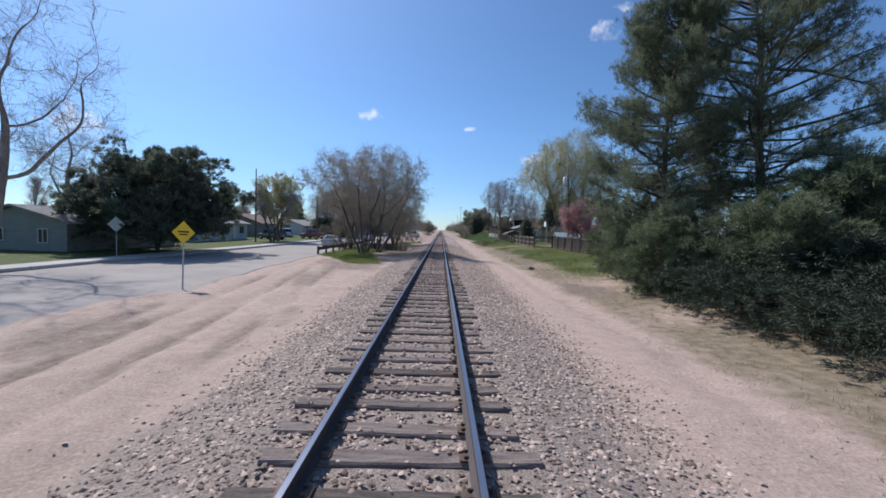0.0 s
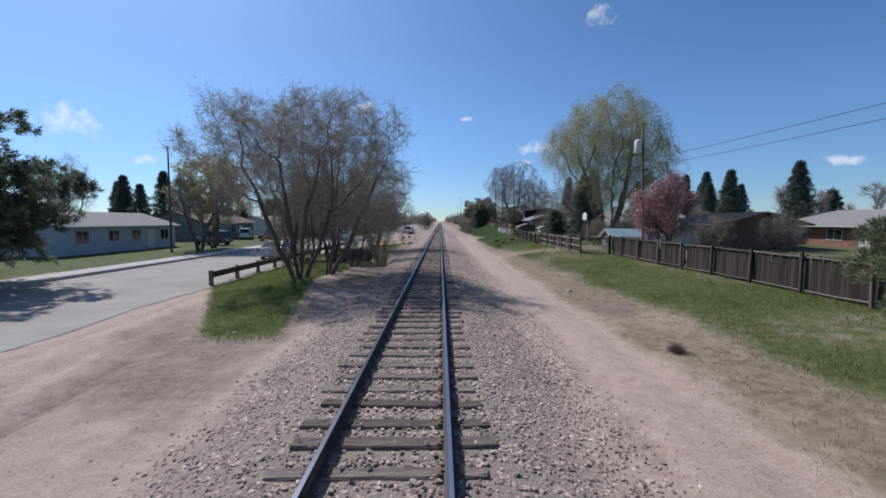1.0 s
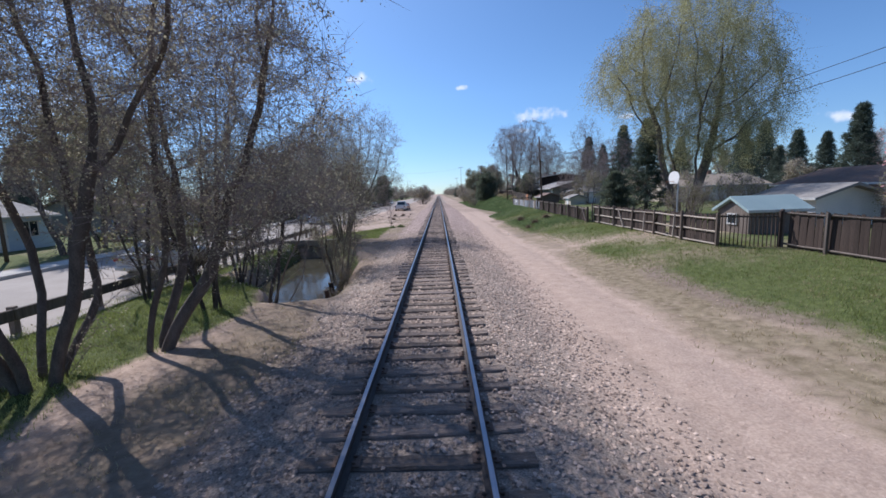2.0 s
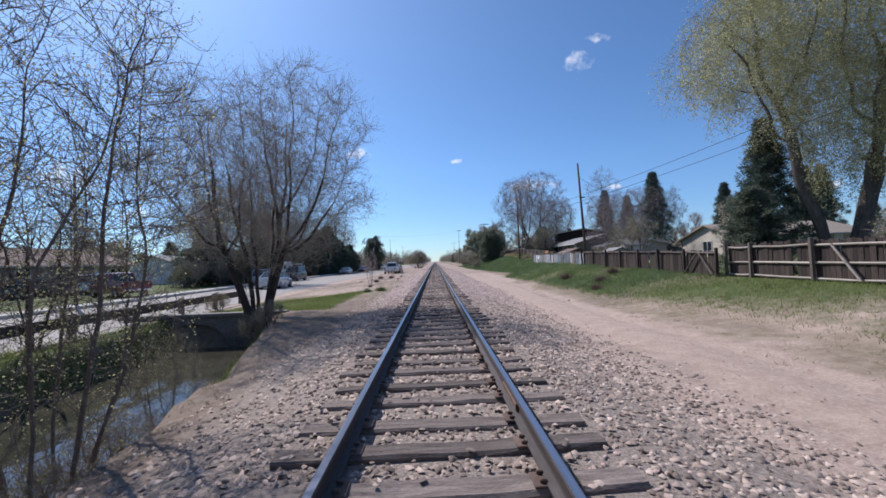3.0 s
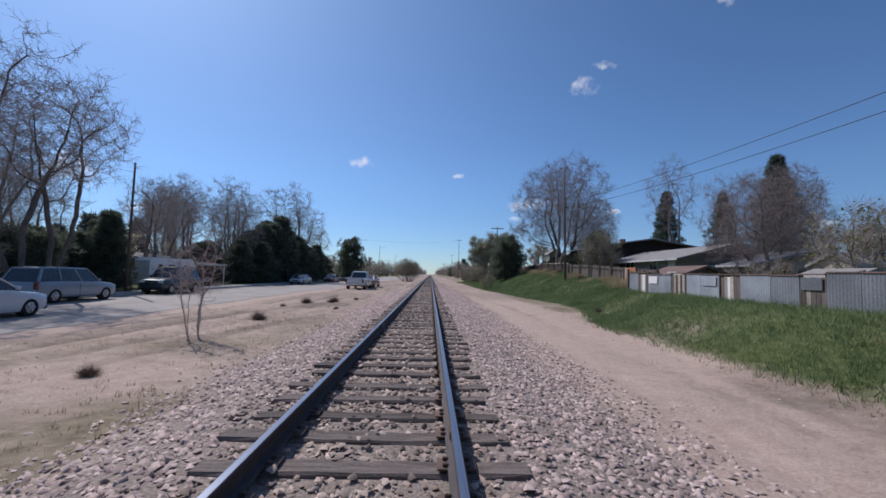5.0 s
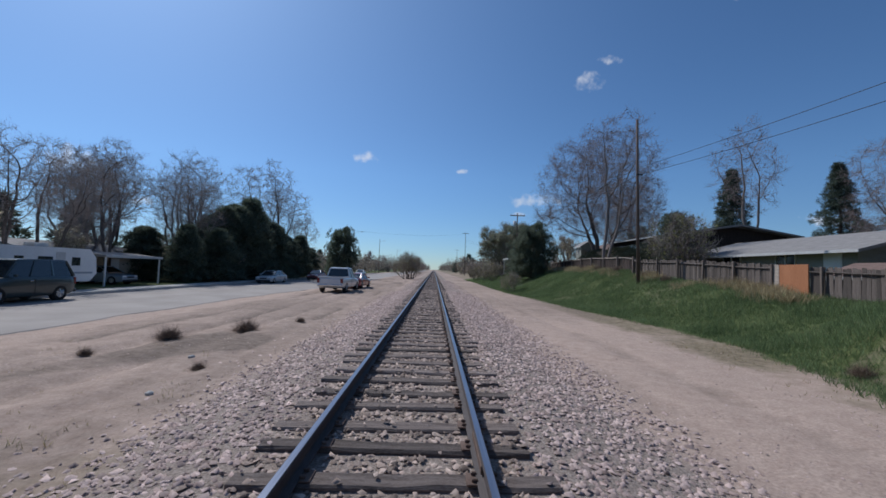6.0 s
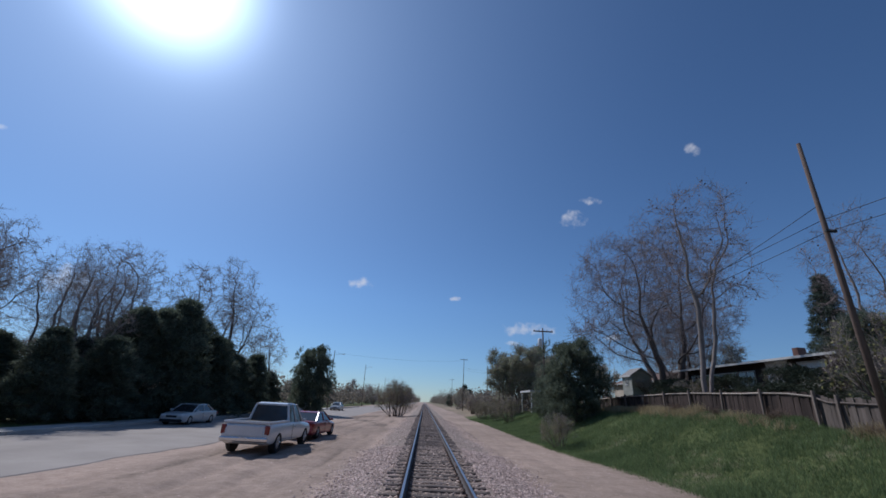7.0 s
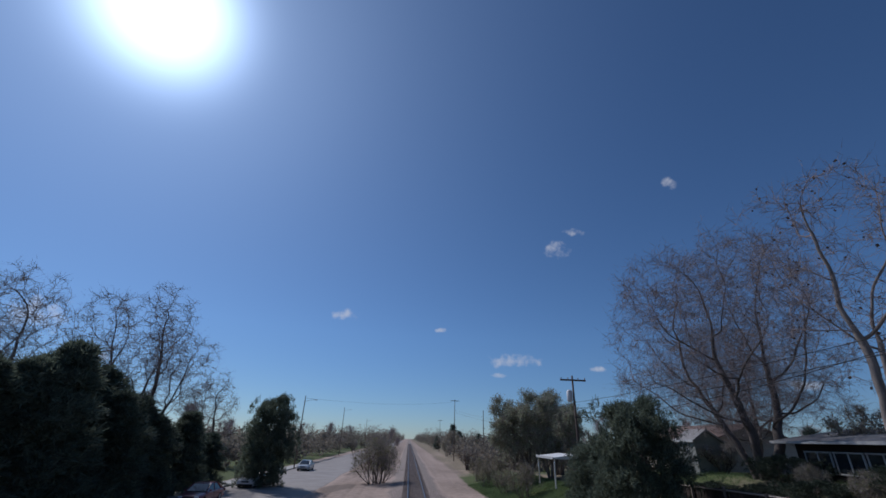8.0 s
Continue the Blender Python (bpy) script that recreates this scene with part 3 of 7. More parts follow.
def build_ground():
    xs = np.concatenate([[-3000, -1200, -500, -250, -140, -90, -60, -45], np.arange(-36, -21, 1.0), np.arange(-21, -12, 0.5), np.arange(-12, 12, 0.2),
                         np.arange(12, 18, 0.5), np.arange(18, 36, 1.5), [45, 60, 90, 140, 250, 500, 1200, 3000]])
    ys = np.concatenate([[-3000, -1000, -300, -120, -60, -30, -18], np.arange(-10, 57.4, 0.3), [57.45, 57.65], np.arange(58, 132, 0.35), np.arange(133, 200, 1.5),
                         [210, 230, 260, 300, 400, 600, 1000, 1800, 3000]])
    X, Y = np.meshgrid(xs, ys)
    x, y = X.ravel(), Y.ravel()
    z = ground_z(x, y)
    nx, ny = len(xs), len(ys)
    i = (np.arange(ny - 1)[:, None] * nx + np.arange(nx - 1)[None, :]).ravel()
    me = raw_mesh("ground", np.stack([x, y, z], 1), np.stack([i, i + 1, i + nx + 1, i + nx], 1), M_GROUND, True)
    for name, values in zip(("grass", "dry", "ballast", "rut_and_shade"), masks(x, y)):
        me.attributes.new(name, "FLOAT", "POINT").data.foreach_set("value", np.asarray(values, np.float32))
    return tagged(new("ground", me), "sandy dirt ground with wheel ruts and patchy spring grass", "ground", kind="structure")


build_ground()

# ---- road, kerb and pavement on the left ----
def build_road():
    ys = np.concatenate([np.arange(-80, -10, 10.0), np.arange(-10, 130, 1.0), np.arange(130, 300, 10.0), [300, 500, 900]])
    near = np.interp(ys, [-20, 3, 10, 20, 35, 64, 100, 115, 300], [-6.4, -6.8, -8.8, -10.0, -10.5, -10.7, -11.4, -10.6, -10.2])
    near = near + 0.5 * (value_noise(ys, ys * 0, 3.0, 21) - 0.5) + 0.25 * (value_noise(ys, ys * 0 + 9, 1.0, 22) - 0.5)
    g = Geo()
    rings = []
    for y, n in zip(ys, near):
        c = [(-19.52, y, -0.50), (-19.52, y, -0.405), (-15.0, y, -0.375), (n, y, -0.405), (n + 0.15, y, -0.50)]
        rings.append(c)
    g.loft(rings)
    setting("road", g, M_ASPH, "worn grey asphalt street with a ragged sandy edge", "road")
    k = Geo()
    for a in np.arange(-60, 220, 4.0):
        k.box(-19.62, a + 2, -0.36, 0.18, 3.98, 0.26, b=0.02)
    setting("kerb", k, M_CONC, "pale concrete kerb along the street", "kerb")
    p = Geo()
    for a in np.arange(-30, 190, 1.5):
        p.box(-20.5, a + 0.75, -0.30, 1.5, 1.485, 0.10, b=0.012)
    setting("pavement", p, M_CONC, "narrow concrete sidewalk slabs beside the street", "pavement")


build_road()

# ---- ditch: water, head wall ----
def build_ditch():
    ys = np.arange(40.4, 57.7, 0.6)
    g = Geo()
    rings = [[(float(ditch_edges(y)[1]) - 0.8, y, WATER_Z), (float(ditch_edges(y)[0]) + 0.9, y, WATER_Z)] for y in ys]
    n = len(rings)
    g.add([p for r in rings for p in r], [(2 * i, 2 * i + 1, 2 * i + 3, 2 * i + 2) for i in range(n - 1)])
    setting("water", g, M_WATER, "still murky brown water in the ditch", "water")
    w = thing("culvert_head_wall", "stained concrete culvert wall with a dark arched opening over the ditch", "culvert", pose(-8.9, 57.6, 0))
    arch = [(math.cos(a) * 1.25 - 0.4, -1.35 + 0.78 * math.sin(a)) for a in np.linspace(math.pi, 0, 13)]
    outer = Geo()
    top = -0.32
    pts = [(-3.0, -2.1), (-3.0, top)] + [(a, top) for a, _ in arch] + [(3.0, top), (3.0, -2.1)]
    low = [(-3.0, -2.1), (-2.4, -2.1)] + arch + [(2.4, -2.1), (3.0, -2.1)]
    m = len(pts)
    for d in (-0.15, 0.15):
        for i in range(1, m - 2):
            outer.add([(pts[i][0], d, pts[i][1]), (pts[i + 1][0], d, pts[i + 1][1]), (low[i + 1][0], d, low[i + 1][1]), (low[i][0], d, low[i][1])], [(0, 1, 2, 3)])
    for i in range(1, m - 2):
        outer.add([(low[i][0], -0.15, low[i][1]), (low[i + 1][0], -0.15, low[i + 1][1]), (low[i + 1][0], 0.15, low[i + 1][1]), (low[i][0], 0.15, low[i][1])], [(0, 1, 2, 3)])
    outer.box(0, 0, top + 0.06, 6.3, 0.44, 0.14, b=0.02)
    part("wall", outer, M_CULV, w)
    barrel = Geo()
    barrel.loft([[(a, d, z) for a, z in arch] for d in (0.16, 3.0)], cap=False)
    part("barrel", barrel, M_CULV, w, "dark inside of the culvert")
    for i, (x, y, h) in enumerate(((-3.85, 42.3, -0.12), (-4.1, 43.6, -0.08), (-4.4, 45.3, -0.15))):
        st = Geo().box(0, 0, 0, 0.17, 0.22, 1.5, b=0.03)
        o = new("retaining_stake", st.mesh("retaining_stake", M_FENCE))
        o.matrix_basis = pose(x, y, -0.78 + h - 0.6, 4, -6, 20 * i)
        tagged(o, "short dark timber stake driven into the ditch bank", "stake", "stakes in the ditch bank")


build_ditch()

# ---- railway ----
TIE_STEP, TIE_FROM = 0.585, -6.0


def rail_outline():
    """Half profile mirrored: foot, web and head, foot on z = 0.012."""
    half = [(0.070, 0.012), (0.070, 0.024), (0.016, 0.046), (0.010, 0.060), (0.010, 0.125), (0.034, 0.142), (0.036, 0.168), (0.030, 0.178)]
    return half + [(-x, z) for x, z in half[::-1]]


def build_track():
    track = thing("railway_track", "single straight rail track on weathered timber ties", "railway")
    rng = random.Random(4)
    prof = rail_outline()
    for side in (-1, 1):
        g = Geo()
        g.prism([(x + side * 0.753, z) for x, z in prof], 1, -40, 900)
        r = part("rail", g, M_RAIL, track, "dark rusty steel rail")
        h = Geo()
        h.prism([(side * 0.753 + x, z) for x, z in ((-0.029, 0.176), (0.029, 0.176), (0.026, 0.1815), (-0.026, 0.1815))], 1, -40, 900)
        part("rail_head", h, M_RAILTOP, r, "polished running surface")
        for y in np.arange(-4.2 + side * 2.4, 140, 11.9):
            for s in (-1, 1):
                part("joint_bar", Geo().box(side * 0.753 + s * 0.024, y, 0.09, 0.026, 0.72, 0.075, b=0.008), M_RUST, r, "bolted rusty joint bar")
    shapes = []
    for i in range(7):
        g = Geo()
        L, w, h = 2.55 + rng.uniform(-0.08, 0.1), 0.225 + rng.uniform(-0.02, 0.02), 0.18
        xs = np.linspace(-L / 2, L / 2, 9)
        rings = []
        for j, x in enumerate(xs):
            e = 0.012 + rng.uniform(0, 0.016)
            dy, dz = rng.uniform(-0.008, 0.008), rng.uniform(-0.014, 0.003)
            end = 0.015 * rng.random() if j in (0, 8) else 0
            rings.append([(x, -w / 2 + dy, -h), (x, -w / 2 + dy + end, -e + dz), (x, -w / 2 + e + dy, dz), (x, -w * 0.12 + dy, dz - rng.uniform(0, 0.012)),
                          (x, w * 0.15 + dy, dz - rng.uniform(0, 0.01)), (x, w / 2 - e + dy, dz), (x, w / 2 + dy - end, -e + dz), (x, w / 2 + dy, -h)])
        g.loft(rings)
        shapes.append(g.mesh("tie", M_TIE))
    plate = Geo().box(0, 0, 0.006, 0.30, 0.19, 0.016, b=0.004)
    for s in (-1, 1):
        for d in (-0.05, 0.06):
            plate.box(s * 0.085, d, 0.026, 0.045, 0.028, 0.03, b=0.006)
    plate = plate.mesh("tie_plate", M_RUST)
    for i in range(230):
        y = TIE_FROM + i * TIE_STEP + rng.uniform(-0.05, 0.05)
        t = new("tie", shapes[rng.randrange(7)])
        t.parent = track
        t.matrix_basis = pose(rng.uniform(-0.07, 0.07), y, rng.uniform(-0.012, 0.006), rng.uniform(-1, 1), 0, rng.uniform(-1.6, 1.6))
        for side in (-1, 1):
            if y < 112:
                q = new("tie_plate", plate)
                q.parent = t
                q.matrix_basis = t.matrix_basis.inverted() @ pose(side * 0.753, y, 0.002)
    far = Geo()
    for i in range(230, 900):
        far.box(rng.uniform(-0.05, 0.05), TIE_FROM + i * TIE_STEP, -0.09, 2.55, 0.22, 0.18)
    tagged(part("distant_tie_run", far, M_TIE, track, "weathered timber ties further down the line"), kind="stuff")


build_track()


def build_stones():
    """Loose ballast: eight-faced broken stones lying in and beside the track."""
    rng = np.random.RandomState(8)
    xs, ys, ss = [], [], []

    def strew(n, x0, x1, y0, y1, s0, s1, fall):
        x = rng.uniform(x0, x1, n)
        y = rng.uniform(y0, y1, n)
        keep = rng.rand(n) < fall(x)
        xs.append(x[keep]), ys.append(y[keep]), ss.append(rng.uniform(s0, s1, n)[keep])
    edge = lambda x: 1 - step(np.where(x < 0, 2.3, 2.7), np.where(x < 0, 3.4, 4.0), np.abs(x)) * 0.985
    strew(120000, -3.6, 4.0, -4.5, 60, 0.016, 0.044, edge)
    strew(100000, -3.8, 4.1, 60, 112, 0.019, 0.050, edge)
    strew(9000, -3.6, 3.6, 112, 150, 0.03, 0.05, edge)
    strew(22000, -9.5, 8.0, -3, 112, 0.007, 0.026, lambda x: 0.8 * np.ones_like(x))
    x, y, s = np.concatenate(xs), np.concatenate(ys), np.concatenate(ss)
    phase = np.abs(((y - TIE_FROM) / TIE_STEP + 0.5) % 1 - 0.5) * TIE_STEP
    on_tie = (phase < 0.13) & (np.abs(x) < 1.28)
    rail = np.abs(np.abs(x) - 0.753) < 0.09
    wet = ditch_w(x, y) > 0.02
    bank = (x < -1.9) & (y > 40) & (y < 60)
    keep = ~rail & ~wet & (~bank | (rng.rand(len(x)) < 0.45)) & (~on_tie | (rng.rand(len(x)) < 0.05))
    x, y, s, on_tie = x[keep], y[keep], s[keep], on_tie[keep]
    z = ground_z(x, y) + np.where(on_tie, 0.05, 0.0) + s * 0.12 + np.where(np.abs(x) < 1.3, rng.uniform(-0.01, 0.025, len(x)), 0)
    n = len(x)
    # five corners on the bed and one off-centre top: the underside lies in the gravel
    turn = rng.uniform(0, 6.28, (n, 1)) + np.arange(5)[None] * 1.2566 + rng.normal(0, 0.22, (n, 5))
    reach = s[:, None] * rng.uniform(0.65, 1.3, (n, 5))
    lie = rng.uniform(0, 6.28, (n, 1))
    slim = rng.uniform(0.55, 1.0, (n, 1))
    a, b = np.cos(turn) * reach, np.sin(turn) * reach * slim
    ring = np.stack([a * np.cos(lie) - b * np.sin(lie), a * np.sin(lie) + b * np.cos(lie), s[:, None] * rng.uniform(-0.35, 0.30, (n, 5))], 2)
    top = np.stack([s * rng.normal(0, 0.35, n), s * rng.normal(0, 0.35, n), s * rng.uniform(0.35, 0.8, n)], 1)[:, None]
    v = np.concatenate([ring, top], 1) + np.stack([x, y, z], 1)[:, None]
    f = np.array([(i, (i + 1) % 5, 5) for i in range(5)])
    pale = (y > 57 + rng.normal(0, 3, n)) & (np.abs(x) > 1.15 + rng.normal(0, 0.2, n))
    for some, material, label in ((~pale, M_STONE, "crushed grey and brown stone ballast round the ties"), (pale, M_PINKSTONE, "fresh pinkish crushed stone on the ballast shoulders")):
        m = int(some.sum())
        tri = (f[None] + 6 * np.arange(m)[:, None, None]).reshape(-1, 3)
        tagged(new("ballast", raw_mesh("ballast", v[some].reshape(-1, 3), tri, material)), label, "ballast", kind="stuff")


build_stones()

# ---- plants ----
def leaf_quads(rng, pts, size, aspect=0.5, droop=0.0):
    """One small quad a point, turned at random."""
    n = len(pts)
    a = rng.normal(0, 1, (n, 3))
    a[:, 2] -= droop
    a /= np.linalg.norm(a, axis=1)[:, None]
    b = np.cross(a, rng.normal(0, 1, (n, 3)))
    b /= np.linalg.norm(b, axis=1)[:, None] + 1e-9
    s = size * rng.uniform(0.6, 1.4, (n, 1))
    a, b = a * s, b * s * aspect
    v = np.stack([pts - b * 0.3, pts + a * 0.5 - b, pts + a, pts + a * 0.5 + b], 1)
    return v.reshape(-1, 3), np.arange(4 * n).reshape(-1, 4)


def grow(rng, stems, height, spread, levels, lean=0.25, up=0.25, kids=(7, 6, 5), wander=0.22, base_r=0.16, start=0.25, curl=0.0, rise=0.25):
    """Branches as (points, radii, level), from several stems."""
    out = []

    def shoot(p, d, length, r, level):
        n = (7, 5, 4, 3, 3)[min(level, 4)]
        pts, rad = [p.copy()], [r]
        q, e = p.copy(), d.normalized()
        for i in range(n):
            e = (e + Vector((rng.gauss(0, wander), rng.gauss(0, wander), rng.gauss(0, wander * 0.7) + up * (0.3, 0.6, rise, rise * 0.6, 0.1)[min(level, 4)] - curl * (level > 1) * i / n))).normalized()
            q = q + e * (length / n)
            pts.append(q.copy())
            rad.append(max(r * (1 - 0.78 * (i + 1) / n), 0.004))
        out.append((pts, rad, level))
        if level >= levels:
            return
        m = kids[min(level, len(kids) - 1)]
        for j in range(m):
            f = start + (1 - start) * (j + rng.random()) / m if level == 0 else 0.15 + 0.85 * (j + rng.random()) / m
            i = min(int(f * n), n - 1)
            at = pts[i].lerp(pts[i + 1], f * n - i)
            ax = (pts[i + 1] - pts[i]).normalized()
            side = Vector((rng.gauss(0, 1), rng.gauss(0, 1), rng.gauss(0, 0.6)))
            side = (side - ax * side.dot(ax)).normalized()
            t = rng.uniform(0.5, 1.05) * spread
            shoot(at, ax * (1 - 0.35 * t) + side * t, length * rng.uniform(0.38, 0.62) * (1.12 - 0.45 * f), max(rad[i] * 0.55, 0.005), level + 1)
    for i in range(stems):
        a = 2 * math.pi * i / stems + rng.uniform(-0.5, 0.5)
        tilt = lean * (rng.uniform(0.25, 1.2) if stems > 4 else rng.uniform(0.7, 1.1))
        d = Vector((math.cos(a) * tilt, math.sin(a) * tilt, 1)) if stems > 1 else Vector((rng.gauss(0, 0.04), rng.gauss(0, 0.04), 1))
        o = Vector((math.cos(a), math.sin(a), 0)) * (0.16 * math.sqrt(stems) if stems > 1 else 0)
        shoot(o + Vector((0, 0, -0.15)), d, height * rng.uniform(0.62, 0.8), base_r * rng.uniform(0.75, 1.1), 0)
    return out


def fit_height(branches, height, width=None, full=0.96):
    zs = sorted(p.z for pts, _, _ in branches for p in pts)
    top = min(2, max(l for _, _, l in branches))
    ws = sorted(math.hypot(p.x, p.y) for pts, _, l in branches for p in pts if l >= top)
    k = height / zs[int(len(zs) * (0.997 if full > 0.95 else 0.96))]
    w = (width / 2) / ws[int(len(ws) * full)] if width else k

    def held(p):
        """Scaled, and drawn in where it would stick out of the crown's dome."""
        q = Vector((p.x * w, p.y * w, p.z * k))
        if q.z > 0.42 * height and width:
            u, v = math.hypot(q.x, q.y) / (width / 2), (q.z - 0.42 * height) / (0.58 * height)
            r = math.hypot(u, v)
            if r > 0.85:
                f = (0.85 + (r - 0.85) * (0.55 if full > 0.95 else 0.32)) / r
                q = Vector((q.x * f, q.y * f, 0.42 * height + (q.z - 0.42 * height) * f))
        return q
    return [([held(p) for p in pts], rad, l) for pts, rad, l in branches]


def bare_tree(name, label, seed, height, width=None, stems=1, levels=3, leaves=0, leaf_mat=None, leaf=0.09, bark=None, twig=None, category="tree", fill=None, fine=5, sliver=0.7,
              thick=0.005, hang=0.0, full=0.96, **how):
    """A tree with tapered limbs, fine twigs and, where asked, young leaves."""
    rng = random.Random(seed)
    br = fit_height(grow(rng, stems, height, levels=levels, **{"spread": 0.8, **how}), height, width, full)
    t = thing(name, label, category)
    limbs, twigs, tips, ways = Geo(), Geo(), [], []
    for pts, rad, l in br:
        if l >= 2:
            rad = [max(r, 0.0055) for r in rad]
        (limbs if l < 2 else twigs).tube(pts, rad, (7, 5, 3, 3, 3)[min(l, 4)], cap=False)
        if l >= levels - 1:
            tips += [tuple(p) for p in pts[1:]]
            ways += [tuple((pts[i] - pts[i - 1]).normalized()) for i in range(1, len(pts))]
    nr = np.random.RandomState(seed)
    tips, ways = np.array(tips), np.array(ways)
    part("trunk", limbs.mesh("trunk", bark or M_BARK, True, fix=False), None, t)
    if fine:
        c, d = np.repeat(tips, fine, 0), np.repeat(ways, fine, 0) + nr.normal(0, 0.8, (len(tips) * fine, 3))
        d[:, 2] += 0.15 - hang
        d /= np.linalg.norm(d, axis=1)[:, None]
        s = np.cross(d, nr.normal(0, 1, d.shape))
        s /= np.linalg.norm(s, axis=1)[:, None] + 1e-9
        length = sliver * nr.uniform(0.5, 1.3, (len(c), 1))
        v = np.stack([c - s * thick, c + s * thick, c + d * length], 1).reshape(-1, 3)
        twigs.add(v.tolist(), np.arange(len(v)).reshape(-1, 3).tolist())
    part("branchwork", twigs.mesh("branchwork", twig or M_TWIG, False, fix=False), None, t, "mass of fine twigs")
    if leaves:
        pts = tips[nr.randint(0, len(tips), leaves)] + nr.normal(0, 0.12 + 0.014 * height, (leaves, 3)) + np.array((0, 0, -hang * 2.6)) * nr.rand(leaves, 1)
        pts = pts[pts[:, 2] > 0.10 * height]
        v, f = leaf_quads(nr, pts, leaf, droop=hang)
        part("crown", raw_mesh("crown", v, f, leaf_mat or M_BUD), None, t, fill or "thin haze of young leaves")
    return t


def sprays(rng, centres, dirs, count, length, width):
    """Bundles of thin needle blades round the centres, spread about their direction."""
    n = len(centres)
    c = np.repeat(centres, count, 0)
    d = np.repeat(dirs, count, 0) + rng.normal(0, 0.62, (n * count, 3))
    d /= np.linalg.norm(d, axis=1)[:, None]
    s = np.cross(d, rng.normal(0, 1, (n * count, 3)))
    s /= np.linalg.norm(s, axis=1)[:, None] + 1e-9
    L = length * rng.uniform(0.6, 1.3, (n * count, 1))
    c = c + rng.normal(0, length * 0.30, c.shape)
    v = np.stack([c - s * width * 0.5, c + s * width * 0.5, c + d * L], 1)
    return v.reshape(-1, 3), np.arange(3 * len(c)).reshape(-1, 3)


def conifer(name, label, seed, height, radius, needle, pads, per=46, shape=1.0, bare=0.1, pad=0.16, blade=0.3, wide=0.05, count=14, droop=0.0, bark=None, tops=1, ragged=0.25, category="tree", thick=0.020):
    """An evergreen: trunk, limbs and foliage pads at their ends, each a bundle of needle sprays with gaps between."""
    rng = np.random.RandomState(seed)
    t = thing(name, label, category)
    wood = Geo()
    axes = []
    for k in range(tops):
        a = 2.1 * k + rng.rand()
        lean = Vector((math.cos(a), math.sin(a), 0)) * (radius * 0.30 if tops > 1 else 0.0)
        h = height * (1 - 0.10 * k * (tops > 1) * rng.rand() - 0.05 * k)
        pts = [lean * f + Vector((rng.normal(0, 0.008) * height * f, rng.normal(0, 0.008) * height * f, h * f - (0.25 if f == 0 else 0))) for f in (0, 0.2, 0.45, 0.7, 0.97)]
        wood.tube(pts, [thick * height / math.sqrt(tops) * q for q in (1.15, 0.9, 0.62, 0.36, 0.05)], 9)
        axes.append(pts)
    cs, ds = [], []
    for i in range(pads):
        f = bare + (1 - bare) * ((i + rng.rand()) / pads) ** (0.9 if shape > 0 else 1.05)
        g = (f - bare) / (1 - bare)
        reach = radius * (max(0.05, 1 - g) ** shape if shape > 0 else math.sqrt(max(0.03, 1 - ((f - 0.40) / 0.62) ** 2)))
        reach *= rng.uniform(1 - ragged, 1 + 0.4 * ragged)
        a = i * 2.39996 + rng.normal(0, 0.4)
        pts = axes[i % tops]
        q = min(f / 0.97, 0.999) * 4
        idx = 0 if f < 0.2 else 1 if f < 0.45 else 2 if f < 0.7 else 3
        lo, hi = (0, 0.2, 0.45, 0.7, 0.97)[idx], (0, 0.2, 0.45, 0.7, 0.97)[idx + 1]
        at = pts[idx].lerp(pts[idx + 1], min(1, (f - lo) / (hi - lo)))
        u = 0.35 + 0.65 * math.sqrt(rng.rand())
        out = Vector((math.cos(a), math.sin(a), 0))
        tip = out * reach * u + Vector((at.x * 0.6, at.y * 0.6, at.z + reach * u * (rng.uniform(-0.10, 0.30) - droop)))
        mid = at.lerp(tip, 0.5) - Vector((0, 0, 0.06 * reach))
        wood.tube([at, mid, tip], [0.0045 * height * (1 - f * 0.75) + 0.008, 0.008 + 0.002 * height * (1 - f), 0.006], 4, cap=False)
        pr = pad * radius * rng.uniform(0.6, 1.3) * (0.35 + 0.65 * min(1, reach / radius * 1.4))
        n = max(8, int(per * rng.uniform(0.7, 1.2)))
        w = rng.normal(0, 1, (n, 3))
        w /= np.linalg.norm(w, axis=1)[:, None]
        w[:, 2] = np.abs(w[:, 2]) * 1.25 - 0.45
        rr = pr * rng.uniform(0.55, 1.08, (n, 1))
        cs.append(np.array(tip) + w * rr * np.array((1.1, 1.1, 0.92)))
        ds.append(w * 0.9 + np.array(out) * 0.35 + np.array((0, 0, 0.25 - droop)))
    cs, ds = np.concatenate(cs), np.concatenate(ds)
    keep = cs[:, 2] > 0.02
    cs, ds = cs[keep], ds[keep]
    part("trunk", wood.mesh("trunk", bark or M_BARK, True, fix=False), None, t)
    v, f = sprays(rng, cs, ds, count, blade, wide)
    part("crown", raw_mesh("crown", v, f, needle), None, t, "needle clumps with gaps between")
    return t


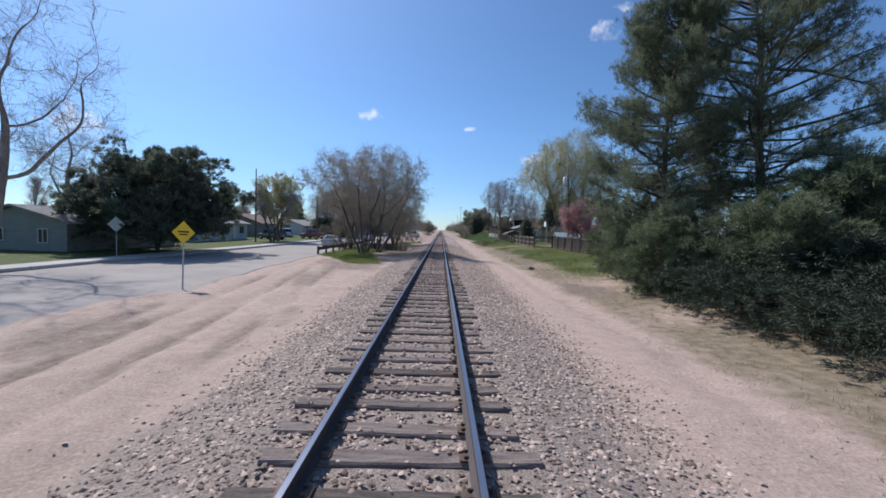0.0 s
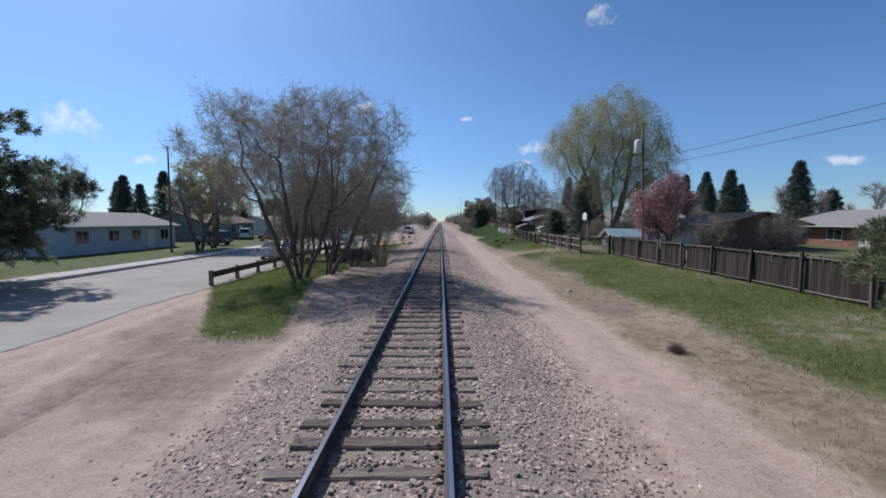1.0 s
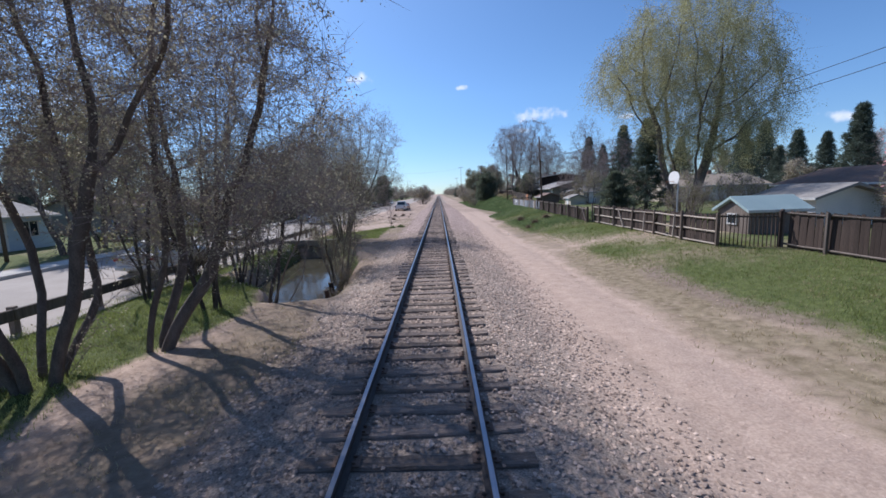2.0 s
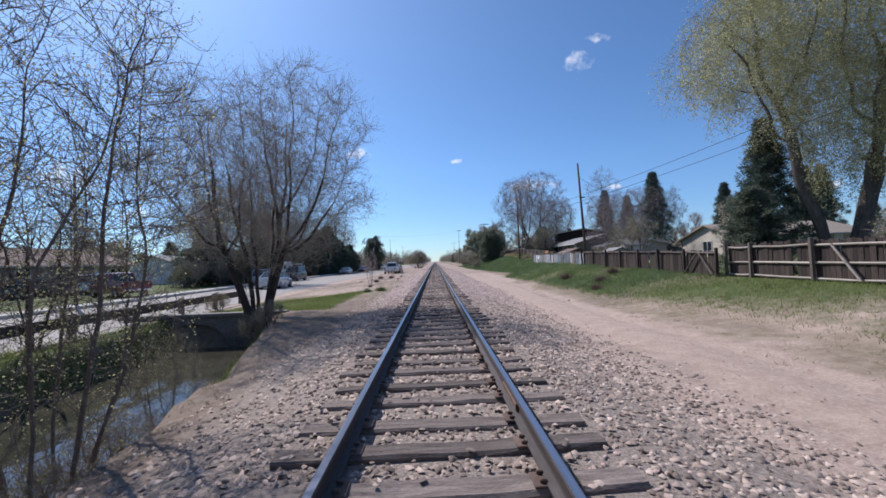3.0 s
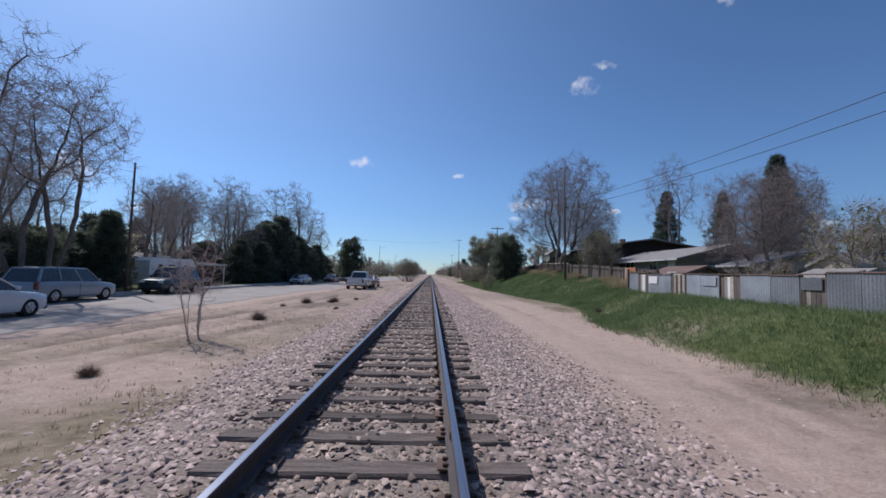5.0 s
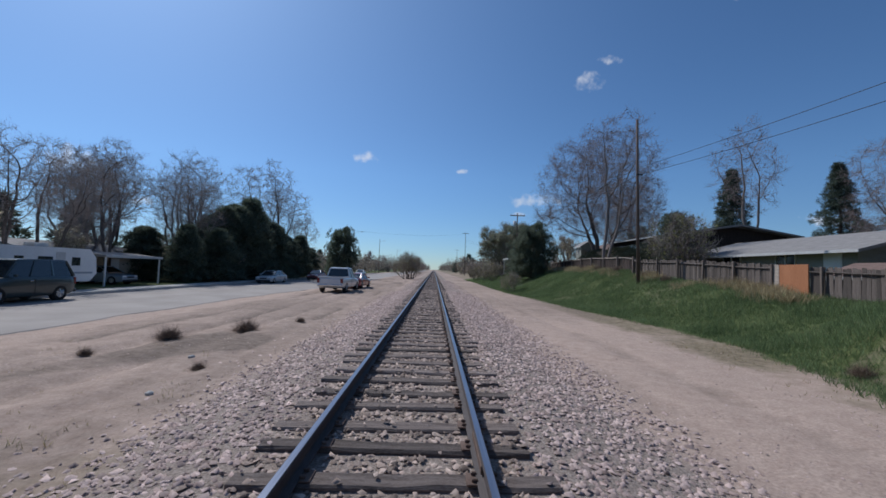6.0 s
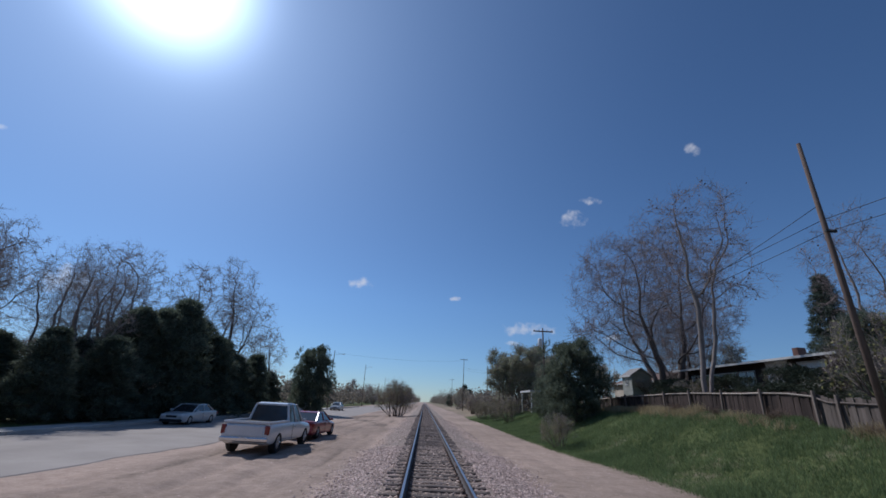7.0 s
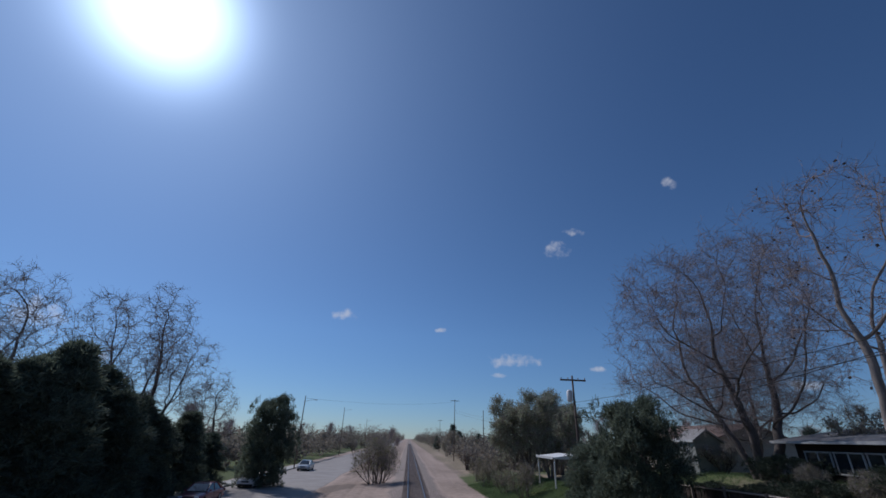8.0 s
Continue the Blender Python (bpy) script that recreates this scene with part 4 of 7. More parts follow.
def grass_patch(name, label, material, seed, n, region, height, blades=5):
    """Tufts of blades strewn where region(x, y) allows, rooted on the ground."""
    rng = np.random.RandomState(seed)
    (x0, x1, y0, y1), want = region
    x, y = rng.uniform(x0, x1, n), rng.uniform(y0, y1, n)
    keep = rng.rand(n) < want(x, y)
    x, y = x[keep], y[keep]
    n = len(x)
    z = ground_z(x, y) - 0.01
    h = height * rng.uniform(0.4, 1.25, n) * (0.5 + value_noise(x, y, 1.3, seed))
    c = np.repeat(np.stack([x, y, z], 1), blades, 0)
    hh = np.repeat(h, blades)[:, None]
    d = rng.normal(0, 0.42, (n * blades, 3))
    d[:, 2] = 1
    d /= np.linalg.norm(d, axis=1)[:, None]
    s = np.cross(d, rng.normal(0, 1, d.shape))
    s /= np.linalg.norm(s, axis=1)[:, None] + 1e-9
    c[:, :2] += rng.normal(0, 0.05, (n * blades, 2))
    w = 0.004 + hh * 0.02
    v = np.stack([c - s * w, c + s * w, c + d * hh], 1).reshape(-1, 3)
    tagged(new(name, raw_mesh(name, v, np.arange(len(v)).reshape(-1, 3), material)), label, "grass", kind="stuff")


def put(t, x, y, s=1.0, rz=0.0, z=None, sz=None):
    """Sets a plant on the ground, scaled."""
    t.matrix_basis = pose(x, y, gz(x, y) if z is None else z, 0, 0, rz) @ Matrix.Diagonal((s, s, sz or s, 1))
    return t


def again(t, x, y, s=1.0, rz=0.0, sz=None, label=""):
    keep = t.matrix_basis.copy()
    t.matrix_basis = Matrix.Identity(4)
    c = copy_thing(t, pose(x, y, gz(x, y), 0, 0, rz) @ Matrix.Diagonal((s, s, sz or s, 1)))
    t.matrix_basis = keep
    return tagged(c, label)

def colonise(rng, stems, goals, step_len, reach, kill, up, wander, most=9000):
    """Grows shoots from the stems towards the goals: each shoot's parent and place."""
    P, par = [], []
    for x, y, dx, dy, h in stems:
        n = max(2, int(h / step_len))
        last = -1
        for i in range(n + 1):
            f = i / n
            P.append((x + dx * f ** 1.4 + rng.normal(0, 0.03) * (i > 0), y + dy * f ** 1.4 + rng.normal(0, 0.03) * (i > 0), -0.2 + (h + 0.2) * f))
            par.append(last)
            last = len(P) - 1
    P = np.array(P)
    dist, near = np.full(len(goals), 1e9), np.zeros(len(goals), int)

    def look_at(first):
        q = P[first:]
        for a in range(0, len(q), 200):
            d = np.linalg.norm(goals[:, None] - q[None, a:a + 200], axis=2)
            i = d.argmin(1)
            d = d[np.arange(len(goals)), i]
            closer = d < dist
            dist[closer], near[closer] = d[closer], first + a + i[closer]
    look_at(0)
    kids = np.zeros(most + 2000, int)
    order = np.arange(len(goals))
    # first a few goals shape the limbs, then all of them the branches
    plan = [(0.14, 2.0, 9.0)] * 70 + [(1.0, 1.0, 1.0)] * 140
    for turn, (share, wide, far) in enumerate(plan):
        act = (order < share * len(goals)) & (dist < reach * far) & (dist > kill * wide)
        if len(P) > most:
            break
        if not act.any():
            continue
        own, inv = np.unique(near[act], return_inverse=True)
        v = goals[act] - P[near[act]]
        v /= np.linalg.norm(v, axis=1)[:, None]
        d = np.zeros((len(own), 3))
        np.add.at(d, inv, v)
        d /= np.linalg.norm(d, axis=1)[:, None] + 1e-9
        d += np.array((0, 0, up)) + rng.normal(0, wander, d.shape)
        d /= np.linalg.norm(d, axis=1)[:, None] + 1e-9
        ok = kids[own] < 3
        if not ok.any():
            continue
        first = len(P)
        kids[own[ok]] += 1
        P = np.concatenate([P, P[own[ok]] + d[ok] * step_len])
        par += own[ok].tolist()
        look_at(first)
    return P, np.array(par)


def crown_tree(name, label, seed, stems, blobs, goals=1500, step_len=0.3, reach=2.5, kill=0.5, up=0.25, wander=0.16, base_r=0.15, tip=0.006, bark=None, twig=None, fine=3, sliver=0.5, thick=0.004,
               fan=0.7, hang=0.0, leaves=0, leaf=0.06, leaf_mat=None, fill=None, category="tree", shell=0.45, shoots=2, shoot=0.9):
    """A tree whose limbs fork until they fill a crown made of ellipsoids (x, y, z, rx, ry, rz about its foot)."""
    rng = np.random.RandomState(seed)
    vol = np.array([b[3] * b[4] * b[5] for b in blobs])
    pts = []
    for b, share in zip(blobs, vol / vol.sum()):
        n = int(goals * share) + 1
        w = rng.normal(0, 1, (n, 3))
        w /= np.linalg.norm(w, axis=1)[:, None]
        lump = 1 + 0.16 * np.sin(3 * w[:, 0] + seed) * np.cos(4 * w[:, 1] - seed) + 0.10 * np.sin(7 * w[:, 2] + 5 * w[:, 0])
        pts.append(np.array(b[:3]) + w * np.array(b[3:]) * (rng.rand(n, 1) ** shell) * lump[:, None])
    pts = np.concatenate(pts)
    rng.shuffle(pts)
    P, par = colonise(rng, stems, pts[pts[:, 2] > 0.5], step_len, reach, kill, up, wander)
    n = len(P)
    e = 2.2
    flow = np.zeros(n)
    for i in range(n - 1, -1, -1):
        flow[i] = max(flow[i], 1.0)
        if par[i] >= 0:
            flow[par[i]] += flow[i]
    r = flow ** (1 / e)
    r = tip + (base_r - tip) * ((r - 1) / (r.max() - 1)) ** 1.5
    kids = [[] for _ in range(n)]
    for i in range(n):
        if par[i] >= 0:
            kids[par[i]].append(i)
    limbs, twigs = Geo(), Geo()
    todo = [i for i in range(n) if par[i] < 0]
    while todo:
        i = todo.pop()
        chain = [i] if par[i] < 0 else [par[i], i]
        while kids[i]:
            order = sorted(kids[i], key=lambda k: -r[k])
            todo += order[1:]
            i = order[0]
            chain.append(i)
        q = P[chain]
        if len(q) > 2:
            q = np.concatenate([q[:1], 0.25 * q[:-2] + 0.5 * q[1:-1] + 0.25 * q[2:], q[-1:]])
        rr = r[chain].copy()
        rr[0] = min(rr[0], rr[min(1, len(rr) - 1)] * 1.25)
        cut = int((rr > max(0.035, 3.2 * tip)).sum())
        if cut >= 2:
            limbs.tube([Vector(p) for p in q[:cut + 1]], rr[:cut + 1].tolist(), 7 if rr[0] > 0.08 else 5, cap=False)
        lo = max(0, cut - 1) if cut >= 2 else 0
        if len(q) - lo >= 2:
            twigs.tube([Vector(p) for p in q[lo:]], rr[lo:].tolist(), 3, cap=False)
    t = thing(name, label, category)
    part("trunk", limbs.mesh("trunk", bark or M_BARK, True, fix=False), None, t)
    thin = np.where((r < max(0.04, 4 * tip)) & (par >= 0))[0]
    # side shoots of two joints on every thin branch
    own = np.repeat(thin, shoots)
    a = P[own] - (P[own] - P[par[own]]) * rng.rand(len(own), 1)
    d0 = (P[own] - P[par[own]]) / step_len
    d1 = d0 * 0.7 + rng.normal(0, fan, a.shape) + np.array((0, 0, up * 0.6 - hang * 0.5))
    d1 /= np.linalg.norm(d1, axis=1)[:, None] + 1e-9
    d2 = d1 + rng.normal(0, 0.35, a.shape) + np.array((0, 0, up * 0.5 - hang))
    d2 /= np.linalg.norm(d2, axis=1)[:, None] + 1e-9
    L = shoot * rng.uniform(0.35, 1.15, (len(a), 1))
    b = a + d1 * L * 0.5
    e2 = b + d2 * L * 0.5
    u = np.cross(d1, rng.normal(0, 1, a.shape))
    u /= np.linalg.norm(u, axis=1)[:, None] + 1e-9
    w = np.cross(d1, u)
    ring = [u, -0.5 * u + 0.87 * w, -0.5 * u - 0.87 * w]
    v = np.stack([a + q * tip for q in ring] + [b + q * tip * 0.8 for q in ring] + [e2], 1).reshape(-1, 3)
    face = [(0, 1, 4, 3), (1, 2, 5, 4), (2, 0, 3, 5), (3, 4, 6), (4, 5, 6), (5, 3, 6)]
    o = len(twigs.v)
    twigs.v += [tuple(p) for p in v.tolist()]
    for k in range(o, o + 7 * len(a), 7):
        twigs.f += [tuple(i + k for i in q) for q in face]
    spots = np.concatenate([b, e2, (b + e2) / 2, (a + b) / 2])
    ways = np.concatenate([d1, d2, d2, d1])
    if fine:
        pick = rng.randint(0, len(spots), fine * len(a))
        c = spots[pick]
        d = ways[pick] + rng.normal(0, fan, (len(c), 3))
        d[:, 2] += up * 0.8 - hang
        d /= np.linalg.norm(d, axis=1)[:, None] + 1e-9
        s = np.cross(d, rng.normal(0, 1, d.shape))
        s /= np.linalg.norm(s, axis=1)[:, None] + 1e-9
        v = np.stack([c - s * thick, c + s * thick, c + d * sliver * rng.uniform(0.4, 1.3, (len(c), 1))], 1).reshape(-1, 3)
        twigs.add(v.tolist(), np.arange(len(v)).reshape(-1, 3).tolist())
    part("branchwork", twigs.mesh("branchwork", twig or M_TWIG, False, fix=False), None, t, "mass of fine twigs")
    if leaves:
        at = spots[rng.randint(0, len(spots), leaves)] + rng.normal(0, 0.07 + 0.05 * hang, (leaves, 3)) - np.array((0, 0, hang * 0.8)) * rng.rand(leaves, 1)
        v, f = leaf_quads(rng, at[at[:, 2] > 0.4], leaf, droop=hang)
        part("crown", raw_mesh("crown", v, f, leaf_mat or M_BUD), None, t, fill or "thin haze of young leaves")
    return t


def fan_stems(count, spread, lean, h, seed=1):
    """Stems rising from one stool, leaning outwards."""
    q = random.Random(seed)
    out = []
    for i in range(count):
        a = 2 * math.pi * i / count + q.uniform(-0.4, 0.4)
        k = q.uniform(0.35, 1.0)
        out.append((math.cos(a) * spread, math.sin(a) * spread, math.cos(a) * lean * k, math.sin(a) * lean * k, h * q.uniform(0.8, 1.15)))
    return out


def long_pine(name, label, seed, height, radius, clear, limbs=56, lean=(0.0, 0.0), needle=None, twigs=11, tufts=6, blades=24, blade=0.2, wide=0.02, thick=0.2, flat=0.5):
    """An old pine: bare lower trunk, long crooked limbs, and loose rounded pads of needle tufts at their ends with sky between."""
    rng = np.random.RandomState(seed)
    t = thing(name, label, "tree")
    wood = Geo()
    n = 9
    axis = [Vector((lean[0] * f + rng.normal(0, 0.10) * (0 < f), lean[1] * f + rng.normal(0, 0.10) * (0 < f), height * 0.97 * f - (0.3 if f == 0 else 0))) for f in np.linspace(0, 1, n)]
    wood.tube(axis, [thick * (1.15 - 1.08 * f ** 0.8) for f in np.linspace(0, 1, n)], 10)
    cs, ds = [], []
    for i in range(limbs):
        f = clear + (0.97 - clear) * ((i + rng.rand()) / limbs)
        g = (f - clear) / (1 - clear)
        prof = math.sqrt(max(0.02, 1 - ((g - 0.36) / 0.66) ** 2))
        L = radius * prof * rng.uniform(0.55, 1.12)
        k = f * (n - 1)
        a0 = axis[int(k)].lerp(axis[min(n - 1, int(k) + 1)], k - int(k))
        ang = i * 2.39996 + rng.normal(0, 0.35)
        d = Vector((math.cos(ang), math.sin(ang), rng.uniform(-0.15, 0.25) + 0.45 * g))
        pts = [a0]
        m = 6
        for j in range(m):
            d = (d + Vector((rng.normal(0, 0.16), rng.normal(0, 0.16), rng.normal(0.04, 0.10)))).normalized()
            pts.append(pts[-1] + d * (L / m))
        r0 = 0.02 + 0.012 * L
        wood.tube(pts, [r0 * (1 - 0.13 * j) for j in range(m + 1)], 5, cap=False)
        for j in range(twigs):
            u = 0.38 + 0.62 * (j + rng.rand()) / twigs
            q = min(u, 0.999) * m
            at = pts[int(q)].lerp(pts[int(q) + 1], q - int(q))
            ax = (pts[int(q) + 1] - pts[int(q)]).normalized()
            side = Vector((-ax.y, ax.x, 0)) * (1 if j % 2 else -1)
            e = (ax * rng.uniform(0.3, 0.9) + side * rng.uniform(0.5, 1.0) + Vector((0, 0, rng.uniform(-0.05, 0.45)))).normalized()
            l2 = rng.uniform(0.35, 0.8) * (0.5 + 0.14 * L) * (1.25 - 0.5 * u)
            tip = at + e * l2
            wood.tube([at, tip], [0.014, 0.006], 3, cap=False)
            w = np.array(at)[None] + np.array(e)[None] * l2 * rng.uniform(0.35, 1.15, (tufts, 1)) + rng.normal(0, 1, (tufts, 3)) * np.array((0.26, 0.26, 0.26 * flat + 0.06))
            cs.append(w)
            ds.append(np.repeat((np.array(e) * 0.7 + np.array((0, 0, 0.45)))[None], tufts, 0))
    cs, ds = np.concatenate(cs), np.concatenate(ds)
    part("trunk", wood.mesh("trunk", M_BARK, True, fix=False), None, t)
    v, f = sprays(rng, cs, ds, blades, blade, wide)
    part("crown", raw_mesh("crown", v, f, needle or M_NEEDLE), None, t, "loose pads of long needles with gaps between")
    return t

# ---- trees and shrubs, left side ----
put(conifer("juniper_tree", "broad dark green juniper tree with a ragged dome", 31, 8.2, 5.6, M_JUNI, 300, 34, shape=-1, bare=0.15, pad=0.17, blade=0.24, wide=0.055, count=26, tops=4, ragged=0.4), -22.8, 29.6)
BARE_A = put(crown_tree("bare_tree", "tall bare leafless tree with grey spreading limbs", 41, [(0, 0, 0.8, 0.1, 2.4)], [(2.4, 0, 9.2, 5.0, 4.4, 5.0), (4.6, -0.5, 5.0, 2.4, 2.2, 1.4)], 800, 0.40, 4.0, 0.7, 0.2, 0.24, 0.24, 0.007, M_BARKG, M_TWIG, 2, 0.6, 0.005, shoots=3, shoot=1.2), -23.2, 17.0)
again(BARE_A, -31.8, 32.5, 0.92, 150)
put(crown_tree("budding_tree", "wide multi-stemmed tree just coming into reddish bud", 42, fan_stems(8, 0.32, 1.0, 1.5, 3) + [(1.0, 1.4, 0.3, 0.2, 1.6), (1.25, 1.5, 0.9, 0.4, 1.5), (1.1, 1.7, 0.2, 0.8, 1.6)],
    [(0.5, 0.2, 6.7, 5.7, 5.0, 3.3), (2.6, 1.2, 3.9, 3.4, 2.8, 2.2), (-1.6, 0.2, 4.8, 3.0, 2.6, 1.6)], 3200, 0.30, 2.2, 0.42, 0.08, 0.22, 0.13, 0.005, M_BARK, M_TWIGR, 4, 0.4, 0.005,
    leaves=150000, leaf=0.034, leaf_mat=M_REDBUD, shoots=5, shoot=0.8), -6.96, 35.0)
put(crown_tree("yellow_green_tree", "tree covered in fresh yellow-green leaves", 43, fan_stems(3, 0.2, 0.6, 2.2), [(0, 0, 6.4, 4.0, 3.8, 4.0)], 900, 0.4, 3.0, 0.6, 0.05, 0.22, 0.16, 0.008, M_BARK, M_WILTWIG, 1, 0.6, 0.006, hang=0.3,
    leaves=52000, leaf=0.10, leaf_mat=M_WILLOW, shoot=1.0), -24.2, 57.7)
put(bare_tree("leaning_tree", "bare leaning tree with forked dark limbs", 44, 8.0, 7.0, 2, 3, kids=(7, 6, 6), lean=0.4, base_r=0.2), -23.5, 54)
THIN = put(crown_tree("ditch_tree", "thin bare tree with dark upright stems on the ditch bank", 45, [(0, 0, 0.35, 0.1, 2.6), (0.15, 0.12, -0.6, 0.45, 2.4), (-0.1, 0.2, 0.7, -0.6, 2.0), (-0.2, -0.1, -0.5, -0.5, 2.6)], [(0, 0, 5.6, 2.6, 2.5, 3.0)], 700, 0.30, 2.6, 0.5, 0.4, 0.2, 0.075, 0.005, M_BARKD, M_TWIGD, 2, 0.35, 0.003, shoots=3, shoot=0.75), -6.3, 39.6)
SLIM = put(crown_tree("bank_sapling", "slender bare dark tree leaning over the ditch bank", 46, [(0, 0, 0.5, 0.2, 1.9), (0.2, -0.1, 0.9, -0.3, 1.7)], [(0.7, 0, 4.4, 1.9, 1.8, 2.5)], 480, 0.28, 2.6, 0.46, 0.28, 0.24, 0.06, 0.004, M_BARKD, M_TWIGD, 1, 0.35, 0.003, shoots=3, shoot=0.65), -5.0, 40.3)
for x, y, s, r, src in ((-6.1, 43.1, 0.85, 50, SLIM), (-7.3, 43.3, 0.8, 110, THIN), (-8.2, 45.2, 0.75, 200, THIN), (-9.4, 48.6, 0.7, 260, THIN), (-10.3, 46.4, 0.72, 310, THIN), (-7.6, 44.4, 0.8, 10, SLIM), (-10.4, 52.4, 0.62, 150, THIN), (-9.6, 41.6, 0.8, 70, THIN)):
    again(src, x, y, s, r)
put(crown_tree("bank_tree", "vase-shaped tree with many dark stems budding beside the ditch", 66, fan_stems(10, 0.24, 0.95, 2.7, 5), [(0.3, 0, 5.6, 3.9, 3.7, 3.4), (0.1, 0, 3.4, 3.2, 2.9, 1.7)], 6000, 0.25, 2.0, 0.30, 0.5, 0.13, 0.14, 0.005, M_BARKD, M_TWIG, 2, 0.4, 0.004,
    leaves=34000, leaf=0.029, leaf_mat=M_WILLOW, shoots=3, shoot=0.8), -6.45, 56.6, z=-0.6)
CLUMP = put(crown_tree("bank_clump", "many-stemmed clump in thin yellow-green leaf at the water's edge", 67, fan_stems(9, 0.35, 0.5, 1.0, 7), [(0.1, 0, 3.5, 1.8, 1.8, 2.2), (0, 0, 1.9, 1.5, 1.5, 1.2)], 2000, 0.22, 1.8, 0.32, 0.5, 0.18, 0.04, 0.004, M_BARKD, M_TWIGD, 1, 0.35, 0.003,
    leaves=18000, leaf=0.022, leaf_mat=M_WILLOW, shoots=4, shoot=0.6), -4.3, 46.2, z=-0.75)
again(CLUMP, -4.6, 48.6, 0.36, 90, label="small dark sapling clump at the water's edge")
TALL = put(crown_tree("tall_bare_tree", "tall bare tree with a vase of fine upright tan twigs", 47, fan_stems(5, 0.3, 1.0, 2.6, 9), [(0, 0, 7.8, 3.9, 3.7, 5.0)], 1500, 0.36, 2.6, 0.55, 0.35, 0.2, 0.17, 0.007, M_BARKG, M_TWIG, 2, 0.6, 0.007, shoots=4, shoot=1.1), -24.3, 88.2, 0.9)
for x, y, s, r in ((-27.6, 90.6, 0.8, 80), (-29.0, 96, 0.72, 190), (-26.0, 121, 0.9, 250), (-30, 113, 0.8, 20), (-28.5, 126, 1.0, 300), (-33, 118, 0.9, 60)):
    again(TALL, x, y, s, r)
BUSH = put(bare_tree("dense_shrub", "dense twiggy shrub with few leaves", 48, 4.0, 4.6, 12, 2, 1300, M_BUD, 0.10, M_BARK, lean=0.7, up=0.15, kids=(7, 5), base_r=0.05, category="shrub", fine=2), -10.8, 45)
for x, y, s, r in ((-24.5, 83, 0.7, 40), (-23.4, 87, 0.8, 130), (-26, 88, 0.9, 220), (-24.4, 91.5, 0.9, 10), (-26.5, 94.5, 1.0, 70), (-8.9, 58.6, 0.22, 50), (-4.6, 49.0, 0.13, 90), (-10.6, 46, 0.3, 0), (-10.4, 42.5, 0.26, 70), (-4.1, 45.9, 0.24, 100), (-4.5, 47.4, 0.28, 10), (-4.5, 45.0, 0.24, 10), (-5.2, 54.6, 0.2, 10), (-6.0, 55.4, 0.24, 60)):
    again(BUSH, x, y, s, r)
HEDGE = put(conifer("columnar_evergreen", "dark upright evergreen with a pointed top", 32, 5.6, 1.7, M_JUNI, 120, 20, shape=0.55, bare=0.02, pad=0.3, blade=0.26, wide=0.055, count=11, ragged=0.5), -22.6, 95.6)
for i, (x, y, s, sz) in enumerate(((-24.2, 96.6, 0.9, 0.9), (-23.4, 94.0, 0.8, 0.7), (-31, 122, 1.2, 0.9), (-23.2, 117, 1.1, 0.95), (-22.2, 120.5, 1.3, 0.95), (-23.6, 124.5, 1.6, 1.45), (-22.6, 129, 1.8, 1.75),
                                 (-21.6, 133.5, 1.6, 1.3), (-21.4, 138, 1.5, 1.05), (-21, 142.5, 1.4, 1.15), (-20.8, 147, 1.3, 0.85), (-24, 140, 1.7, 1.2), (-25.5, 131, 1.9, 1.65), (-22.8, 126.8, 1.6, 1.5), (-24.2, 134.5, 1.9, 1.6), (-22.8, 137.0, 1.8, 1.3), (-26.5, 127, 1.9, 1.3), (-25.5, 122.0, 1.5, 0.95), (-27.5, 117.5, 1.5, 0.9))):
    again(HEDGE, x, y, s, 57 * i, sz)
OAK = put(crown_tree("crooked_bare_tree", "bare tree with crooked dark limbs and knobbly twigs", 49, [(0, 0, 0.2, 0.1, 4.2), (0.3, 0.3, 1.3, 0.8, 4.6)], [(0, 0, 10.6, 4.6, 4.4, 5.0)], 900, 0.40, 3.0, 0.62, 0.08, 0.25, 0.15, 0.012, M_BARK, M_TWIG, 2, 0.4, 0.010, fan=1.0, shoots=3, shoot=0.9), -25.3, 138.5, 1.12)
for x, y, s, r in ((-33, 134, 1.1, 70), (-22.4, 139, 0.90, 150), (-20.5, 88.6, 0.80, 60), (-19.8, 86.6, 0.86, 220), (-23.3, 151, 0.72, 300), (-31, 116, 0.85, 10), (-36, 124, 0.95, 280), (-25.0, 106, 0.62, 200), (-23.6, 101, 0.6, 100), (-27.5, 113.5, 0.75, 250)):
    again(OAK, x, y, s, r)
SPRUCE = put(conifer("spruce", "dark conical spruce tree", 33, 10.0, 2.9, M_SPRUCE, 200, 15, shape=0.9, bare=0.05, pad=0.19, blade=0.3, wide=0.055, count=10, droop=0.22, ragged=0.45), 34.4, 104.4, 1.2)
# ---- trees, right side ----
PINE = put(long_pine("pine_tree", "huge old pine tree with a dark trunk and loose needle pads", 34, 17.5, 6.6, 0.16, 96, (-1.3, 0.0), thick=0.30, twigs=14, tufts=8, blades=22), 17.4, 17.6)
put(long_pine("bushy_pine", "bushy green pine tree growing against the big one", 38, 13.5, 4.2, 0.06, 100, (0.3, 0.0), thick=0.2, twigs=13, tufts=9, blades=22), 11.4, 16.8)
again(PINE, 25.5, 16.0, 0.72, 200, label="old pine tree with dense needle pads behind the big one")
SHRUB_E = put(conifer("young_pine", "bushy light green young pine at the foot of the big pine", 36, 2.7, 1.8, M_YOUNG, 80, 34, shape=-1, bare=0.02, pad=0.22, blade=0.14, wide=0.022, count=18, ragged=0.4, category="shrub"), 8.9, 11.6)
again(SHRUB_E, 9.9, 15.9, 0.95, 140)
